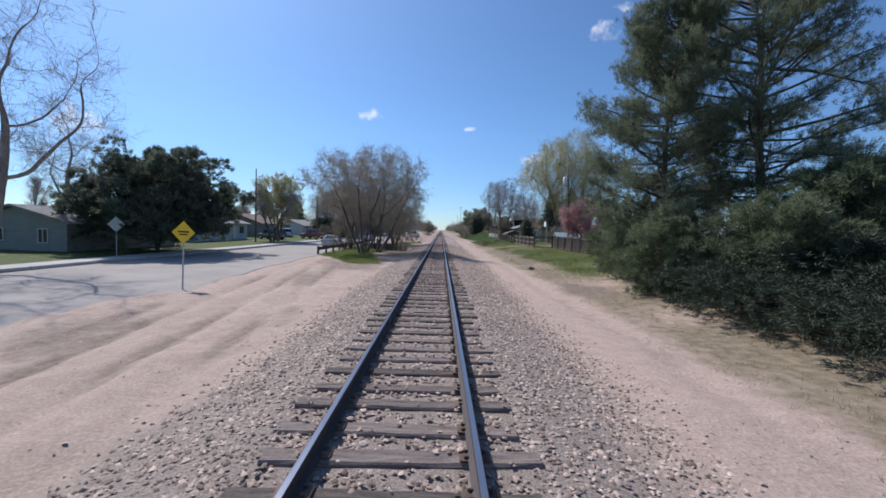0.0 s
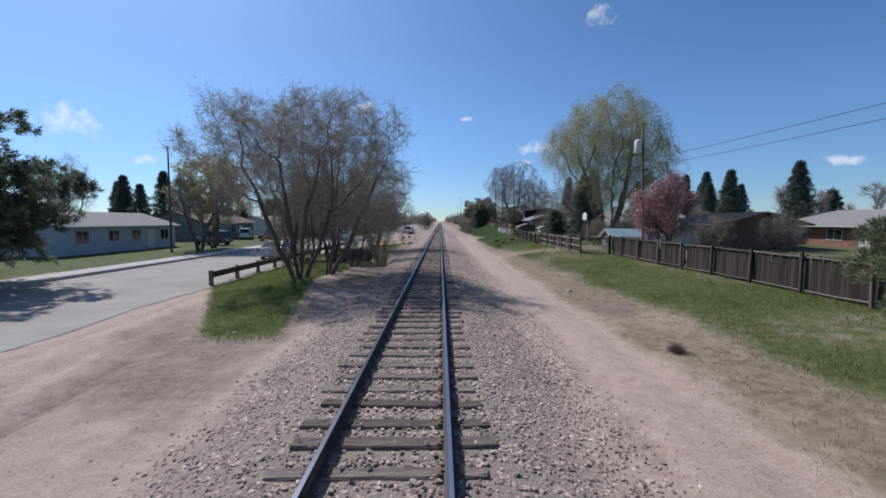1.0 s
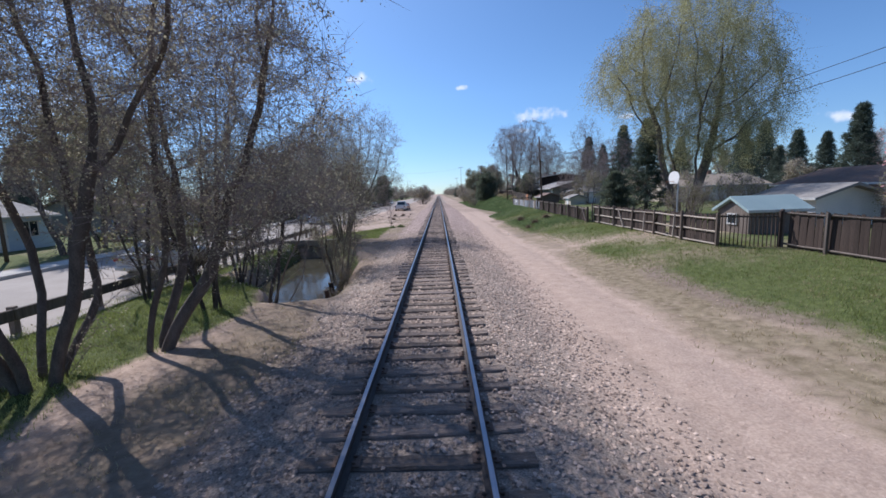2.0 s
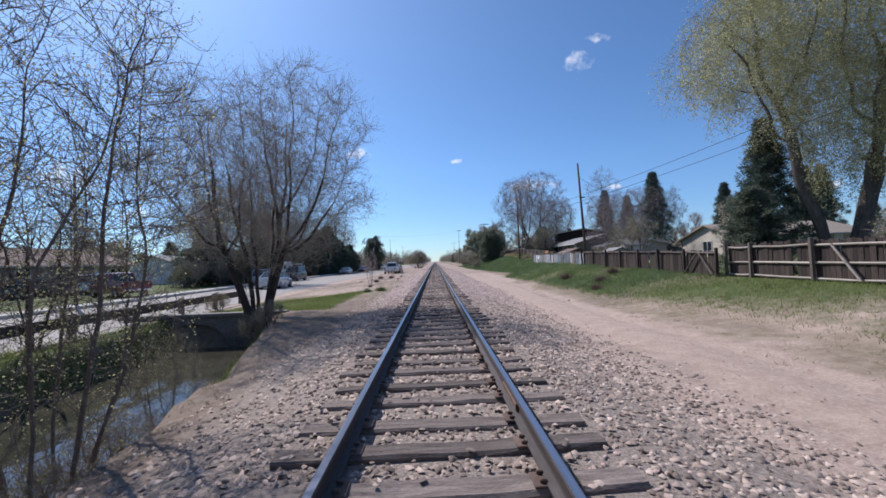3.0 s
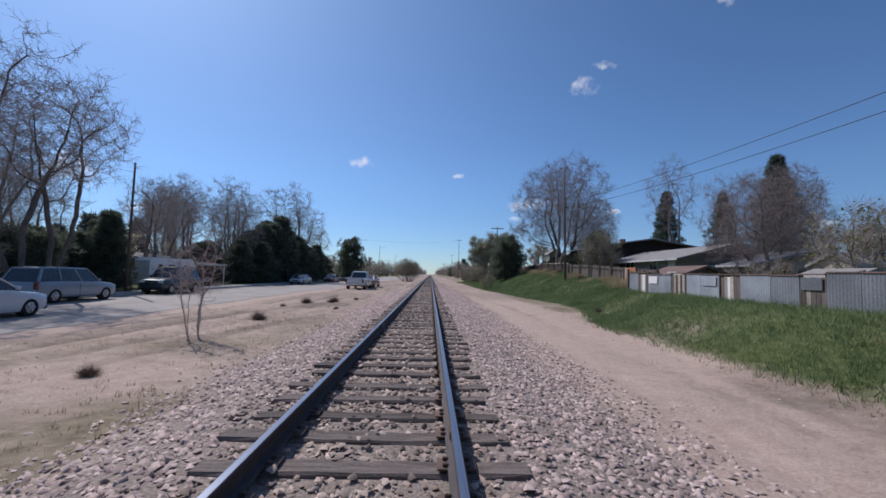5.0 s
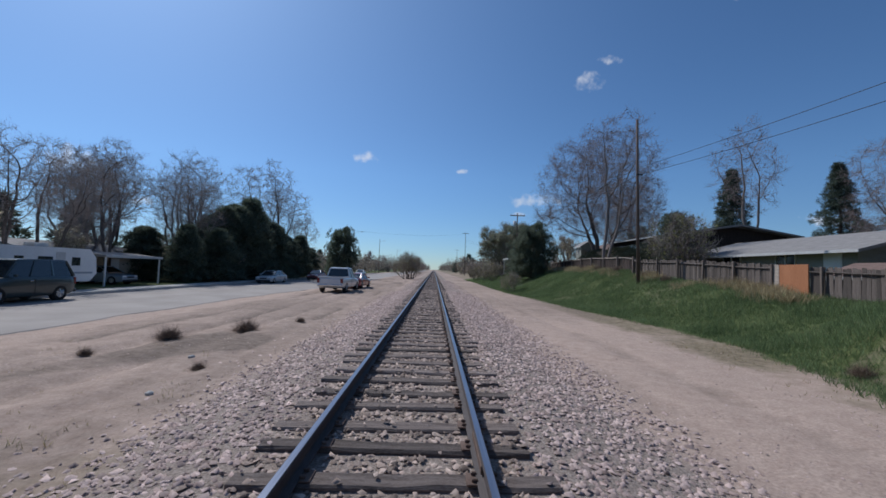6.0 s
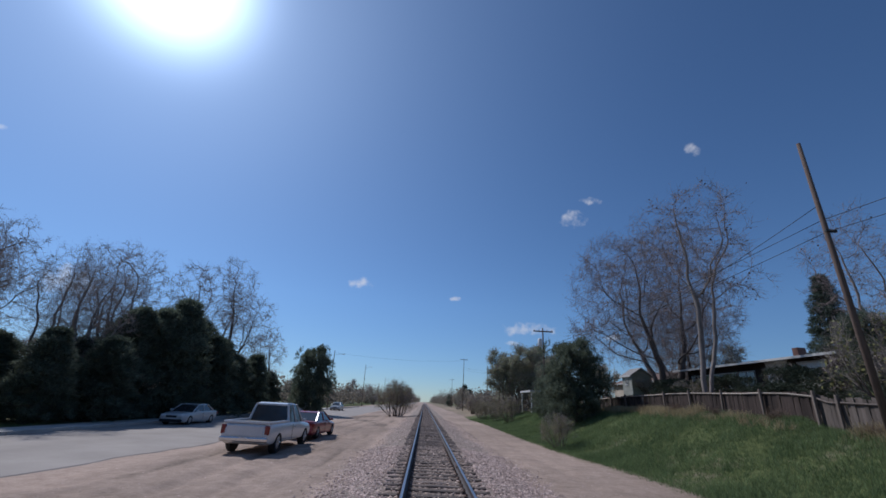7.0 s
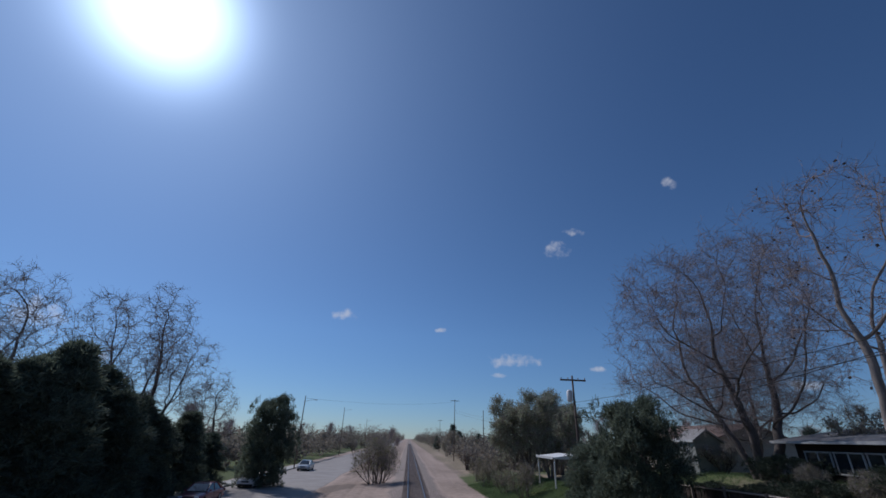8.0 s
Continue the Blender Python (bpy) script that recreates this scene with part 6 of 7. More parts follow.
# ---- guard rail and signs on the left ----
def guard_rail():
    g = thing("guard_rail", "dark weathered timber guard rail on short posts beside the street", "guard rail", pose(-10.6, 33.0, gz(-10.6, 33)))
    o = g.matrix_basis.inverted()
    ys = np.arange(33.0, 64.5, 2.6)
    for y in ys:
        part("post", Geo().box(-10.72, y + 0.1, -0.12, 0.17, 0.17, 0.9, b=0.015), M_POST, g).matrix_basis = o
    for a, b in zip(ys, ys[1:]):
        part("beam", Geo().box(-10.60, (a + b) / 2, 0.13, 0.09, b - a - 0.02, 0.30, b=0.02), M_FENCE2, g).matrix_basis = o


guard_rail()


def diamond_sign(x, y, z, size, face, label, lean=0.0, bars=False, turn=0.0):
    s = thing("road_sign", label, "road sign", pose(x, y, z, 0, lean, turn))
    h = 2.15
    part("post", Geo().box(0, 0, h / 2 - 0.1, 0.05, 0.045, h + 0.2, b=0.006), M_GALV, s)
    d = size / math.sqrt(2)
    rim = [(0, h - d), (d, h), (0, h + d), (-d, h)]
    plate = part("plate", Geo().prism([(a, b) for a, b in rim], 1, -0.034, -0.026), face, s)
    if bars:
        part("legend_bar", Geo().box(0.0, -0.037, h + 0.03, d * 0.95, 0.004, 0.055, b=0), M_BLACK, plate, "black bar of worn lettering")
        part("legend_bar", Geo().box(0.0, -0.037, h - 0.07, d * 0.7, 0.004, 0.05, b=0), M_BLACK, plate, "black bar of worn lettering")


diamond_sign(-9.4, 11.6, gz(-9.4, 11.6), 0.62, M_YELLOW, "yellow diamond road sign on a thin steel post", 1.5, True)
diamond_sign(-21.7, 24.0, gz(-21.7, 24.0), 0.75, M_GALV, "bare metal back of a diamond road sign", 0, False, 12)

# ---- houses ----
def gable_house(name, label, x, y, z, rz, L, D, eave, ridge, wall, roof, openings=(), chimney=None, over=0.45, category="house", skirt=0.6):
    """A one-storey house: L along its ridge, D across. openings: (kind, side, along, width, bottom, top); side f, b: long sides, l, r: gable ends."""
    h = thing(name, label, category, pose(x, y, z, 0, 0, rz))
    g = Geo()
    g.prism([(-D / 2, -skirt), (D / 2, -skirt), (D / 2, eave), (0, ridge - 0.05), (-D / 2, eave)], 0, -L / 2, L / 2)
    w = part("wall", g, wall, h)
    for s in (-1, 1):
        r = Geo()
        run, rise = D / 2 + over, (ridge - eave) * (D / 2 + over) / (D / 2)
        r.prism([(0, ridge), (s * run, ridge - rise), (s * run, ridge - rise + 0.14), (0, ridge + 0.15)], 0, -L / 2 - over, L / 2 + over)
        ro = part("roof", r, roof, h)
        part("fascia", Geo().box(0, s * (run + 0.015), ridge - rise + 0.07, L + 2 * over, 0.03, 0.13, b=0.005), M_TRIM, ro, "pale fascia board")
    for kind, side, a, width, lo, hi in openings:
        turn = {"f": 0, "b": 180, "l": -90, "r": 90}[side]
        off = D / 2 if side in "fb" else L / 2
        m = pose(0, 0, 0, 0, 0, turn) @ pose(a, -off, 0)
        cz, hh = (lo + hi) / 2, hi - lo
        if kind == "w":
            o = part("window", Geo().box(0, -0.01, cz, width, 0.03, hh, b=0), M_GLASS, h)
            fr = Geo()
            for dx in (-1, 0, 1):
                fr.box(dx * width / 2, -0.03, cz, 0.07, 0.07, hh + 0.07, b=0.006)
            for dz in (lo, hi):
                fr.box(0, -0.03, dz, width + 0.12, 0.08, 0.07, b=0.006)
            part("frame", fr, M_TRIM, o)
        else:
            o = part("garage_door" if kind == "g" else "door", Geo().box(0, -0.02, cz, width, 0.05, hh, b=0.006), M_WHITE if kind in "gd" else M_FENCE, h)
            fr = Geo()
            if kind == "g":
                for q in range(1, 4):
                    fr.box(0, -0.048, lo + hh * q / 4, width * 0.98, 0.012, 0.03)
            fr.box(0, -0.035, hi + 0.04, width + 0.14, 0.05, 0.08, b=0.006)
            part("moulding", fr, M_TRIM, o)
        o.matrix_basis = m
    if chimney:
        part("chimney", Geo().box(chimney, 0.4, ridge + 0.25, 0.5, 0.6, 1.0, b=0.02), M_BRICKW, h)
    return h


gable_house("bungalow", "low grey-green house with a shallow grey shingle roof", -30.4, 31.8, -0.45, 90, 12, 7.4, 2.35, 3.4, M_GREYW, M_ROOFG, (("w", "l", -1.5, 1.3, 0.9, 1.8), ("w", "l", 2.0, 0.7, 0.8, 1.8), ("w", "f", 1.0, 1.6, 0.9, 1.8)))
gable_house("blue_house", "pale blue single-storey house with a shallow grey roof", -34.0, 53.0, -0.3, 90, 14.5, 8.0, 2.5, 3.7, M_BLUE, M_ROOFG,
            (("w", "f", -5.0, 1.3, 1.0, 2.1), ("w", "f", -1.6, 1.2, 1.1, 2.1), ("w", "f", 1.2, 1.2, 1.1, 2.1), ("d", "f", 3.3, 0.95, 0.1, 2.1), ("w", "f", 5.4, 1.3, 1.0, 2.1), ("w", "l", 0, 1.5, 1.0, 2.1)))
gable_house("grey_house", "light grey house with a brown shingle roof behind parked cars", -37.5, 79.0, -0.2, 90, 15, 9, 2.6, 4.2, M_GREYW, M_ROOFB,
            (("w", "f", -4, 1.2, 1.0, 2.2), ("w", "f", 0.5, 1.2, 1.0, 2.2), ("d", "f", 3, 1.0, 0.1, 2.1), ("w", "f", 5.5, 1.3, 1.0, 2.2)))
gable_house("far_grey_house", "distant grey house with a pale roof", -38.0, 104.0, -0.2, 90, 13, 8, 2.4, 3.8, M_WHITE, M_ROOFG, (("w", "f", 2, 1.3, 1.0, 2.1), ("w", "f", -3, 1.3, 1.0, 2.1)))
gable_house("street_house", "pale house with a low roof beside the carport", -31.5, 113.0, -0.3, 90, 11, 8, 2.2, 3.2, M_TANW, M_ROOFG, (("w", "f", -3, 1.4, 0.9, 1.9), ("d", "f", 1, 0.95, 0.05, 2.0)))
gable_house("brown_roof_house", "tan brick house with a brown roof and white porch posts", 30.5, 55.0, 0.3, -90, 8, 7, 2.5, 3.4, M_BRICKW, M_ROOFB,
            (("w", "f", -2.6, 1.3, 0.9, 2.0), ("d", "f", -0.9, 0.9, 0.05, 2.1), ("d", "f", 0.6, 0.9, 0.05, 2.1), ("w", "l", 0.5, 1.5, 0.9, 2.0), ("d", "l", -1.5, 0.9, 0.05, 2.1), ("w", "f", 2.6, 1.4, 0.9, 2.0)), over=0.9)
gable_house("brick_house", "red brick house with a grey roof and pale window trim", 45.0, 54.0, 0.2, -90, 10, 9, 2.5, 3.9, M_BRICKW, M_ROOFG, (("w", "f", 0, 1.6, 0.9, 2.0), ("w", "l", -1, 1.6, 0.9, 2.0), ("d", "f", 3, 1.0, 0.05, 2.1)), over=0.9)
gable_house("tan_roof_house", "tan house with a broad shingle roof and white garage doors", 36.3, 85.5, 0.7, 0, 13, 9, 2.1, 3.5, M_TANW, M_ROOFT,
            (("g", "f", -2.6, 2.2, 0.1, 1.9), ("g", "f", 0.2, 2.2, 0.1, 1.9), ("d", "f", 3.5, 0.95, 0.1, 2.0), ("w", "l", 0, 1.4, 0.8, 1.8)), chimney=2.0)
gable_house("long_roof_house", "white house with a low brown roof", 52.0, 77.0, 0.8, 0, 14, 8, 2.1, 3.3, M_WHITE, M_ROOFB, (("w", "f", -3, 1.8, 0.9, 1.9), ("g", "f", 1, 2.4, 0.1, 1.9), ("w", "l", 0, 1.4, 0.8, 1.8)))
gable_house("metal_roof_house", "long low house with a pale metal roof", 25.0, 96.5, 0.6, -90, 10, 7.4, 2.0, 2.9, M_TANW, M_TIN, (("w", "f", 2, 1.4, 0.9, 1.9), ("w", "f", -2, 1.4, 0.9, 1.9), ("w", "r", 0, 1.4, 0.9, 1.9)))
gable_house("garden_shed", "small tan garden shed with a low grey roof", 18.6, 83.0, 0.75, -90, 2.4, 2.0, 0.95, 1.3, M_TANW, M_ROOFG, (("d", "f", 0, 0.7, 0.05, 1.1),), over=0.2, category="shed", skirt=0.2)
gable_house("door_shed", "small pale shed with a white door", 21.2, 84.8, 0.9, 0, 2.4, 2.2, 1.5, 2.0, M_TANW, M_ROOFG, (("d", "f", 0, 1.0, 0.1, 1.5),), over=0.2, category="shed", skirt=0.2)
gable_house("red_roof_shed", "low plank shed with a red-brown roof behind the fence", 17.2, 91.8, 0.75, -90, 3.6, 2.6, 1.1, 1.55, M_FENCE2, M_ROOFB, (("x", "f", 0.6, 0.9, 0.1, 1.2),), over=0.3, category="shed", skirt=0.3)
gable_house("grey_roof_house", "dark house with a shallow grey shingle roof behind the fence", 23.0, 101.5, 1.6, -90, 11.5, 7.4, 1.6, 2.6, M_GREYW, M_ROOFG, (("w", "f", -2, 1.5, 0.7, 1.5), ("d", "f", 4.6, 0.9, 0.1, 1.6), ("w", "f", 2, 1.2, 0.7, 1.5)), over=0.8)
# the two g openings are white boarded wall panels, not garage doors
gable_house("bank_house", "grey-roofed house with white panels and porch windows on the bank", 25.6, 118.2, 2.75, -90, 13.0, 9, 2.6, 3.3, M_FENCE, M_ROOFG,
            (("w", "f", -5.2, 1.5, 1.1, 2.1), ("w", "f", -3.5, 1.5, 1.1, 2.1), ("w", "f", -1.8, 1.5, 1.1, 2.1), ("w", "f", -0.1, 1.5, 1.1, 2.1), ("g", "f", 2.5, 1.6, 0.1, 2.5), ("g", "f", 4.9, 1.7, 0.1, 2.3), ("w", "l", 0.5, 1.4, 1.1, 2.1)), chimney=-1.0, over=0.8, skirt=1.8)
gable_house("playhouse", "small white gabled shed on the slope", 20.9, 133.0, 3.6, -90, 2.0, 2.0, 1.75, 2.4, M_GREYW, M_ROOFG, (("w", "f", 0, 0.5, 0.9, 1.5), ("d", "l", 0, 0.7, 0.1, 1.6)), over=0.2, category="shed", skirt=0.6)
gable_house("teal_shed", "small shed with a pale teal metal roof behind the fence", 16.6, 48.6, 0.35, 0, 2.8, 2.2, 1.2, 1.75, M_FENCE2, M_TEAL, (("w", "l", 0, 0.6, 0.5, 1.0),), over=0.2, category="shed", skirt=0.3)
gable_house("white_bungalow", "white cottage half hidden behind the pink tree", 22.5, 52.0, 0.3, -90, 4, 3.6, 1.7, 2.3, M_WHITE, M_ROOFG, (("w", "f", 0, 1.0, 0.8, 1.5), ("w", "l", 0, 1.0, 0.8, 1.5)), category="house")
gable_house("rise_house", "tan house with a brown roof among trees on the slope", 31.0, 146.0, 3.2, -90, 12, 8, 2.4, 3.8, M_TANW, M_ROOFB, (("w", "f", 0, 1.4, 0.9, 1.9), ("w", "f", 3, 1.4, 0.9, 1.9)))


def open_roof(name, label, x, y, z, w, d, h, roof, posts_mat, rz=0):
    c = thing(name, label, "carport", pose(x, y, z, 0, 0, rz))
    g = Geo()
    g.prism([(-d / 2, h - 0.12), (d / 2, h - 0.12), (d / 2, h), (0, h + 0.28), (-d / 2, h)], 0, -w / 2, w / 2)
    r = part("roof", g, roof, c)
    part("fascia", Geo().box(0, -d / 2 - 0.02, h - 0.05, w + 0.06, 0.04, 0.2, b=0.008), M_TRIM, r, "white fascia")
    for a in (-1, 1):
        for b in (-1, 1):
            part("post", Geo().box(a * (w / 2 - 0.15), b * (d / 2 - 0.15), h / 2 - 0.1, 0.1, 0.1, h + 0.1, b=0.01), posts_mat, c)


open_roof("carport", "white open carport with a shallow roof and thin posts", -25.8, 110.5, -0.3, 6.0, 5.4, 2.25, M_ROOFG, M_WHITE, 90)
open_roof("awning", "white flat-roofed open shelter among the bushes", 13.7, 141.5, 1.5, 5.0, 4.4, 2.2, M_WHITE, M_WHITE, -90)

_bb = thing("basketball_hoop", "white fan-shaped basketball backboard on a steel pole", "basketball hoop", pose(15.0, 53.6, fence_base(53.6)))
part("pole", Geo().tube([(0.25, 0, -0.1), (0.25, 0, 2.6), (0.05, 0, 2.9)], [0.05, 0.05, 0.04], 8), M_GALV, _bb)
_fan = [(-0.42, 2.55), (0.42, 2.55), (0.58, 2.85)] + [(0.6 * math.cos(a), 2.9 + 0.42 * math.sin(a)) for a in np.linspace(0.15, math.pi - 0.15, 9)] + [(-0.58, 2.85)]
part("backboard", Geo().prism(_fan, 0, -0.03, 0.0), M_WHITE, _bb)
part("hoop", Geo().tube([(-0.28 + 0.23 * math.cos(a), 0.23 * math.sin(a), 2.68) for a in np.linspace(0, 2 * math.pi, 15)], [0.012] * 15, 5), M_ORANGE, _bb)

# ---- vehicles ----
def wheel_parts(car, x, y, r, w):
    s = 1 if x > 0 else -1
    prof = [(r * 0.62, -0.5), (r * 0.93, -0.5), (r, -0.32), (r, 0.32), (r * 0.93, 0.5), (r * 0.62, 0.5)]
    g = Geo()
    n = 20
    g.loft([[(x + q * w, y + p * math.cos(2 * math.pi * k / n), r + p * math.sin(2 * math.pi * k / n)) for p, q in prof] for k in range(n + 1)], cap=False)
    t = part("wheel", g, M_TYRE, car, "black tyre", smooth=False)
    rim = Geo()
    rim.tube([(x - 0.1 * w * s, y, r), (x + 0.40 * w * s, y, r)], [r * 0.63, r * 0.60], 16)
    for k in range(5):
        a = 2 * math.pi * k / 5
        rim.tube([(x + 0.44 * w * s, y, r), (x + 0.42 * w * s, y + math.cos(a) * r * 0.55, r + math.sin(a) * r * 0.55)], [0.05, 0.035], 5)
    part("rim", rim, M_RIM, t)
    # no opening is cut: a black disc gives the shade inside the arch
    part("arch", Geo().tube([(x - s * w * 0.6, y, r + 0.03), (x + s * w * 0.18, y, r + 0.03)], [r * 1.16, r * 1.16], 20), M_BLACK, car, "black disc for the shaded wheel arch")


def shell(rows):
    """Body rings along y: (y, low, high, half width, tuck at the top)."""
    rings = []
    for y, lo, hi, hw, tuck in rows:
        h = hi - lo
        half = [(hw * 0.84, lo), (hw * 0.94, lo + 0.06 * h), (hw * 0.985, lo + 0.22 * h), (hw, lo + 0.46 * h), (hw * 0.995, lo + 0.62 * h), (hw * (1 - tuck * 0.18), lo + 0.80 * h), (hw * (1 - tuck * 0.5), lo + 0.93 * h), (hw * (1 - tuck), hi - 0.01 * h), (hw * 0.5, hi + 0.012)]
        rings.append([(a, y, b) for a, b in half] + [(-a, y, b) for a, b in half[::-1]])
    return rings


def rounded(rows, k=4):
    """More rings between the given ones, eased so that the outline bends instead of breaking."""
    out = []
    for i in range(len(rows) - 1):
        p = [rows[max(i - 1, 0)], rows[i], rows[i + 1], rows[min(i + 2, len(rows) - 1)]]
        for j in range(k):
            t = j / k
            row = []
            for a in range(5):
                p0, p1, p2, p3 = (q[a] for q in p)
                if a == 0:
                    row.append(p1 + (p2 - p1) * t)
                    continue
                m1, m2 = 0.35 * (p2 - p0), 0.35 * (p3 - p1)
                h = 2 * t ** 3 - 3 * t ** 2 + 1, t ** 3 - 2 * t ** 2 + t, 3 * t ** 2 - 2 * t ** 3, t ** 3 - t ** 2
                row.append(h[0] * p1 + h[1] * m1 + h[2] * p2 + h[3] * m2)
            out.append(tuple(row))
    return out + [rows[-1]]


def soften(geo, name, material):
    me = geo.mesh(name, material, True)
    me.set_sharp_from_angle(angle=radians(38))
    return me


def car(name, label, x, y, heading, paint_mat, L=4.7, W=1.82, H=1.45, style="sedan", wheel=0.32, plate=True, z=None):
    """A parked car, its front towards heading (0: along +y)."""
    c = thing(name, label, "pickup truck" if style == "pickup" else "car", pose(x, y, gz(x, y) if z is None else z, 0, 0, heading))
    a, b, hw = -L / 2, L / 2, W / 2
    belt = {"sedan": 0.64, "suv": 0.60, "pickup": 0.58}[style] * H
    hood = belt * (0.98 if style != "sedan" else 0.95)
    deck = belt * (1.03 if style == "sedan" else 1.02)
    lo = 0.17 if style == "sedan" else 0.34 if style == "pickup" else 0.26
    rows = [(a, lo + 0.18, deck * 0.84, hw * 0.86, 0.10), (a + 0.06, lo + 0.08, deck * 0.97, hw * 0.94, 0.10), (a + 0.35, lo, deck, hw, 0.10), (a + L * 0.3, lo, belt * 1.02, hw, 0.06), (a + L * 0.66, lo, belt, hw, 0.06),
            (a + L * 0.73, lo, hood, hw, 0.10), (b - 0.45, lo, hood * 0.92, hw * 0.98, 0.14), (b - 0.10, lo + 0.05, hood * 0.84, hw * 0.92, 0.14), (b, lo + 0.14, hood * 0.68, hw * 0.82, 0.12)]
    body = part("body", soften(Geo().loft(shell(rounded(rows))), "body", paint_mat), None, c)
    if style == "pickup":
        cab0, cab1, r0, r1 = a + L * 0.40, a + L * 0.74, a + L * 0.425, a + L * 0.62
    elif style == "suv":
        cab0, cab1, r0, r1 = a + 0.10, a + L * 0.74, a + 0.42, a + L * 0.60
    else:
        cab0, cab1, r0, r1 = a + L * 0.13, a + L * 0.74, a + L * 0.30, a + L * 0.56
    wl, wt = hw * 0.90, hw * 0.70

    def ring(y, lowz, topz, w0, w1):
        return [(w0, y, lowz), (w1 + (w0 - w1) * 0.12, y, topz - 0.06), (w1 * 0.9, y, topz), (-w1 * 0.9, y, topz), (-w1 - (w0 - w1) * 0.12, y, topz - 0.06), (-w0, y, lowz)]
    gl = Geo()
    gl.loft([ring(cab0, belt * 0.96, belt + 0.02, wl, wl * 0.98), ring(r0, belt * 0.96, H - 0.02, wl, wt), ring((r0 + r1) / 2, belt * 0.96, H, wl, wt), ring(r1, belt * 0.96, H - 0.03, wl, wt), ring(cab1, belt * 0.96, belt + 0.02, wl, wl * 0.98)])
    part("glass", gl, M_GLASS, c, "dark windows")
    top = Geo()
    top.loft([[(w * wt * 1.02, y, h) for w, h in ((1, z0 - 0.055), (0.93, z0 + 0.012), (-0.93, z0 + 0.012), (-1, z0 - 0.055))] for y, z0 in ((r0 - 0.06, H - 0.045), (r0 + 0.1, H - 0.008), ((r0 + r1) / 2, H + 0.008), (r1 - 0.1, H - 0.018), (r1 + 0.05, H - 0.055))])
    part("roof", soften(top, "roof", paint_mat), None, c)
    for s in (-1, 1):
        for f in ((0, 0.5, 1) if style != "suv" else (0, 0.34, 0.68, 1)):
            k = 0.065 if f == 0 else 0.042
            part("pillar", Geo().tube([(s * wl, cab0 + (cab1 - cab0) * f, belt), (s * wt * 1.02, r0 + (r1 - r0) * f, H - 0.035)], [k, k * 0.85], 5), paint_mat, c)
        part("mirror", Geo().box(s * (hw + 0.07), cab1 - 0.25, belt + 0.07, 0.16, 0.10, 0.13, b=0.03), paint_mat, c)
        part("headlight", Geo().box(s * hw * 0.66, b - 0.09, hood * 0.74, 0.36, 0.16, 0.15, b=0.04), M_LAMPW, c)
        part("tail_light", Geo().box(s * hw * 0.86, a + 0.05, deck * 0.80, 0.2 if style != "sedan" else 0.3, 0.12, 0.34 if style != "sedan" else 0.16, b=0.03), M_LAMPR, c)
        part("door_seam", Geo().box(s * (hw + 0.001), a + L * 0.47, belt * 0.62, 0.008, 0.016, belt * 0.62), M_BLACK, body, "door gap")
        part("door_handle", Geo().box(s * (hw + 0.012), a + L * 0.51, belt * 0.84, 0.03, 0.17, 0.03, b=0.01), M_CHROME, body)
        for q in (a + L * 0.19, b - L * 0.18):
            wheel_parts(c, s * (hw - 0.10), q, wheel, 0.21)
    part("bumper", Geo().box(0, a - 0.02, lo + 0.2, W * 0.94, 0.14, 0.17, b=0.04), M_CHROME if style == "pickup" else paint_mat, c)
    part("bumper", Geo().box(0, b - 0.02, lo + 0.13, W * 0.86, 0.14, 0.18, b=0.05), M_BLACK, c)
    part("grille", Geo().box(0, b - 0.03, hood * 0.66, W * 0.42, 0.08, 0.14, b=0.02), M_BLACK, c)
    if plate:
        part("number_plate", Geo().box(0, a - 0.075, lo + 0.38 if style != "pickup" else lo + 0.22, 0.31, 0.012, 0.16, b=0.003), M_WHITE, c, "blank pale number plate")
    if style == "pickup":
        bed = Geo()
        z0 = deck * 1.015
        bed.box(0, a + L * 0.205, z0 - 0.004, W * 0.80, L * 0.36, 0.014)
        part("bed", bed, M_BLACK, c, "dark open cargo bed")
        lip = Geo()
        for s in (-1, 1):
            lip.box(s * hw * 0.89, a + L * 0.205, z0 + 0.03, 0.11, L * 0.39, 0.10, b=0.02)
        lip.box(0, a + 0.10, z0 + 0.03, W * 0.86, 0.10, 0.10, b=0.02)
        part("bed_rim", lip, paint_mat, c)
        part("tailgate", Geo().box(0, a + 0.005, deck * 0.76, W * 0.72, 0.05, deck * 0.36, b=0.02), paint_mat, c)
    return c


car("sedan", "white four-door sedan standing on the street", -14.6, 79.3, 2, M_CARW, 4.45, 1.80, 1.52, z=-0.39)
car("suv", "blue-grey sport utility car parked at the kerb", -18.6, 87.6, 0, M_CARB, 4.9, 1.9, 1.75, "suv", 0.36, z=-0.40)
car("pickup", "white pickup truck parked on the dirt shoulder", -7.3, 111.3, -2, M_CARW, 5.7, 2.0, 1.88, "pickup", 0.39)
car("old_sedan", "silver older sedan parked at the kerb", -18.0, 124.6, 180, M_CARS, 4.9, 1.8, 1.38, z=-0.40)
car("red_car", "red sedan parked on the dirt in front of the pickup", -7.1, 117.6, -4, M_CARR, 4.5, 1.75, 1.35)
car("maroon_car", "dark red sedan parked by the hedge", -17.2, 139.5, 180, M_CARM, 4.6, 1.8, 1.42, z=-0.40)
car("dark_suv", "dark green boxy sport utility car parked at the kerb", -18.8, 96.8, 180, M_CARD, 4.6, 1.9, 1.95, "suv", 0.37, z=-0.40)
car("silver_car", "silver sedan on the street beyond the guard rail", -13.4, 48.5, 0, M_CARS, z=-0.39)
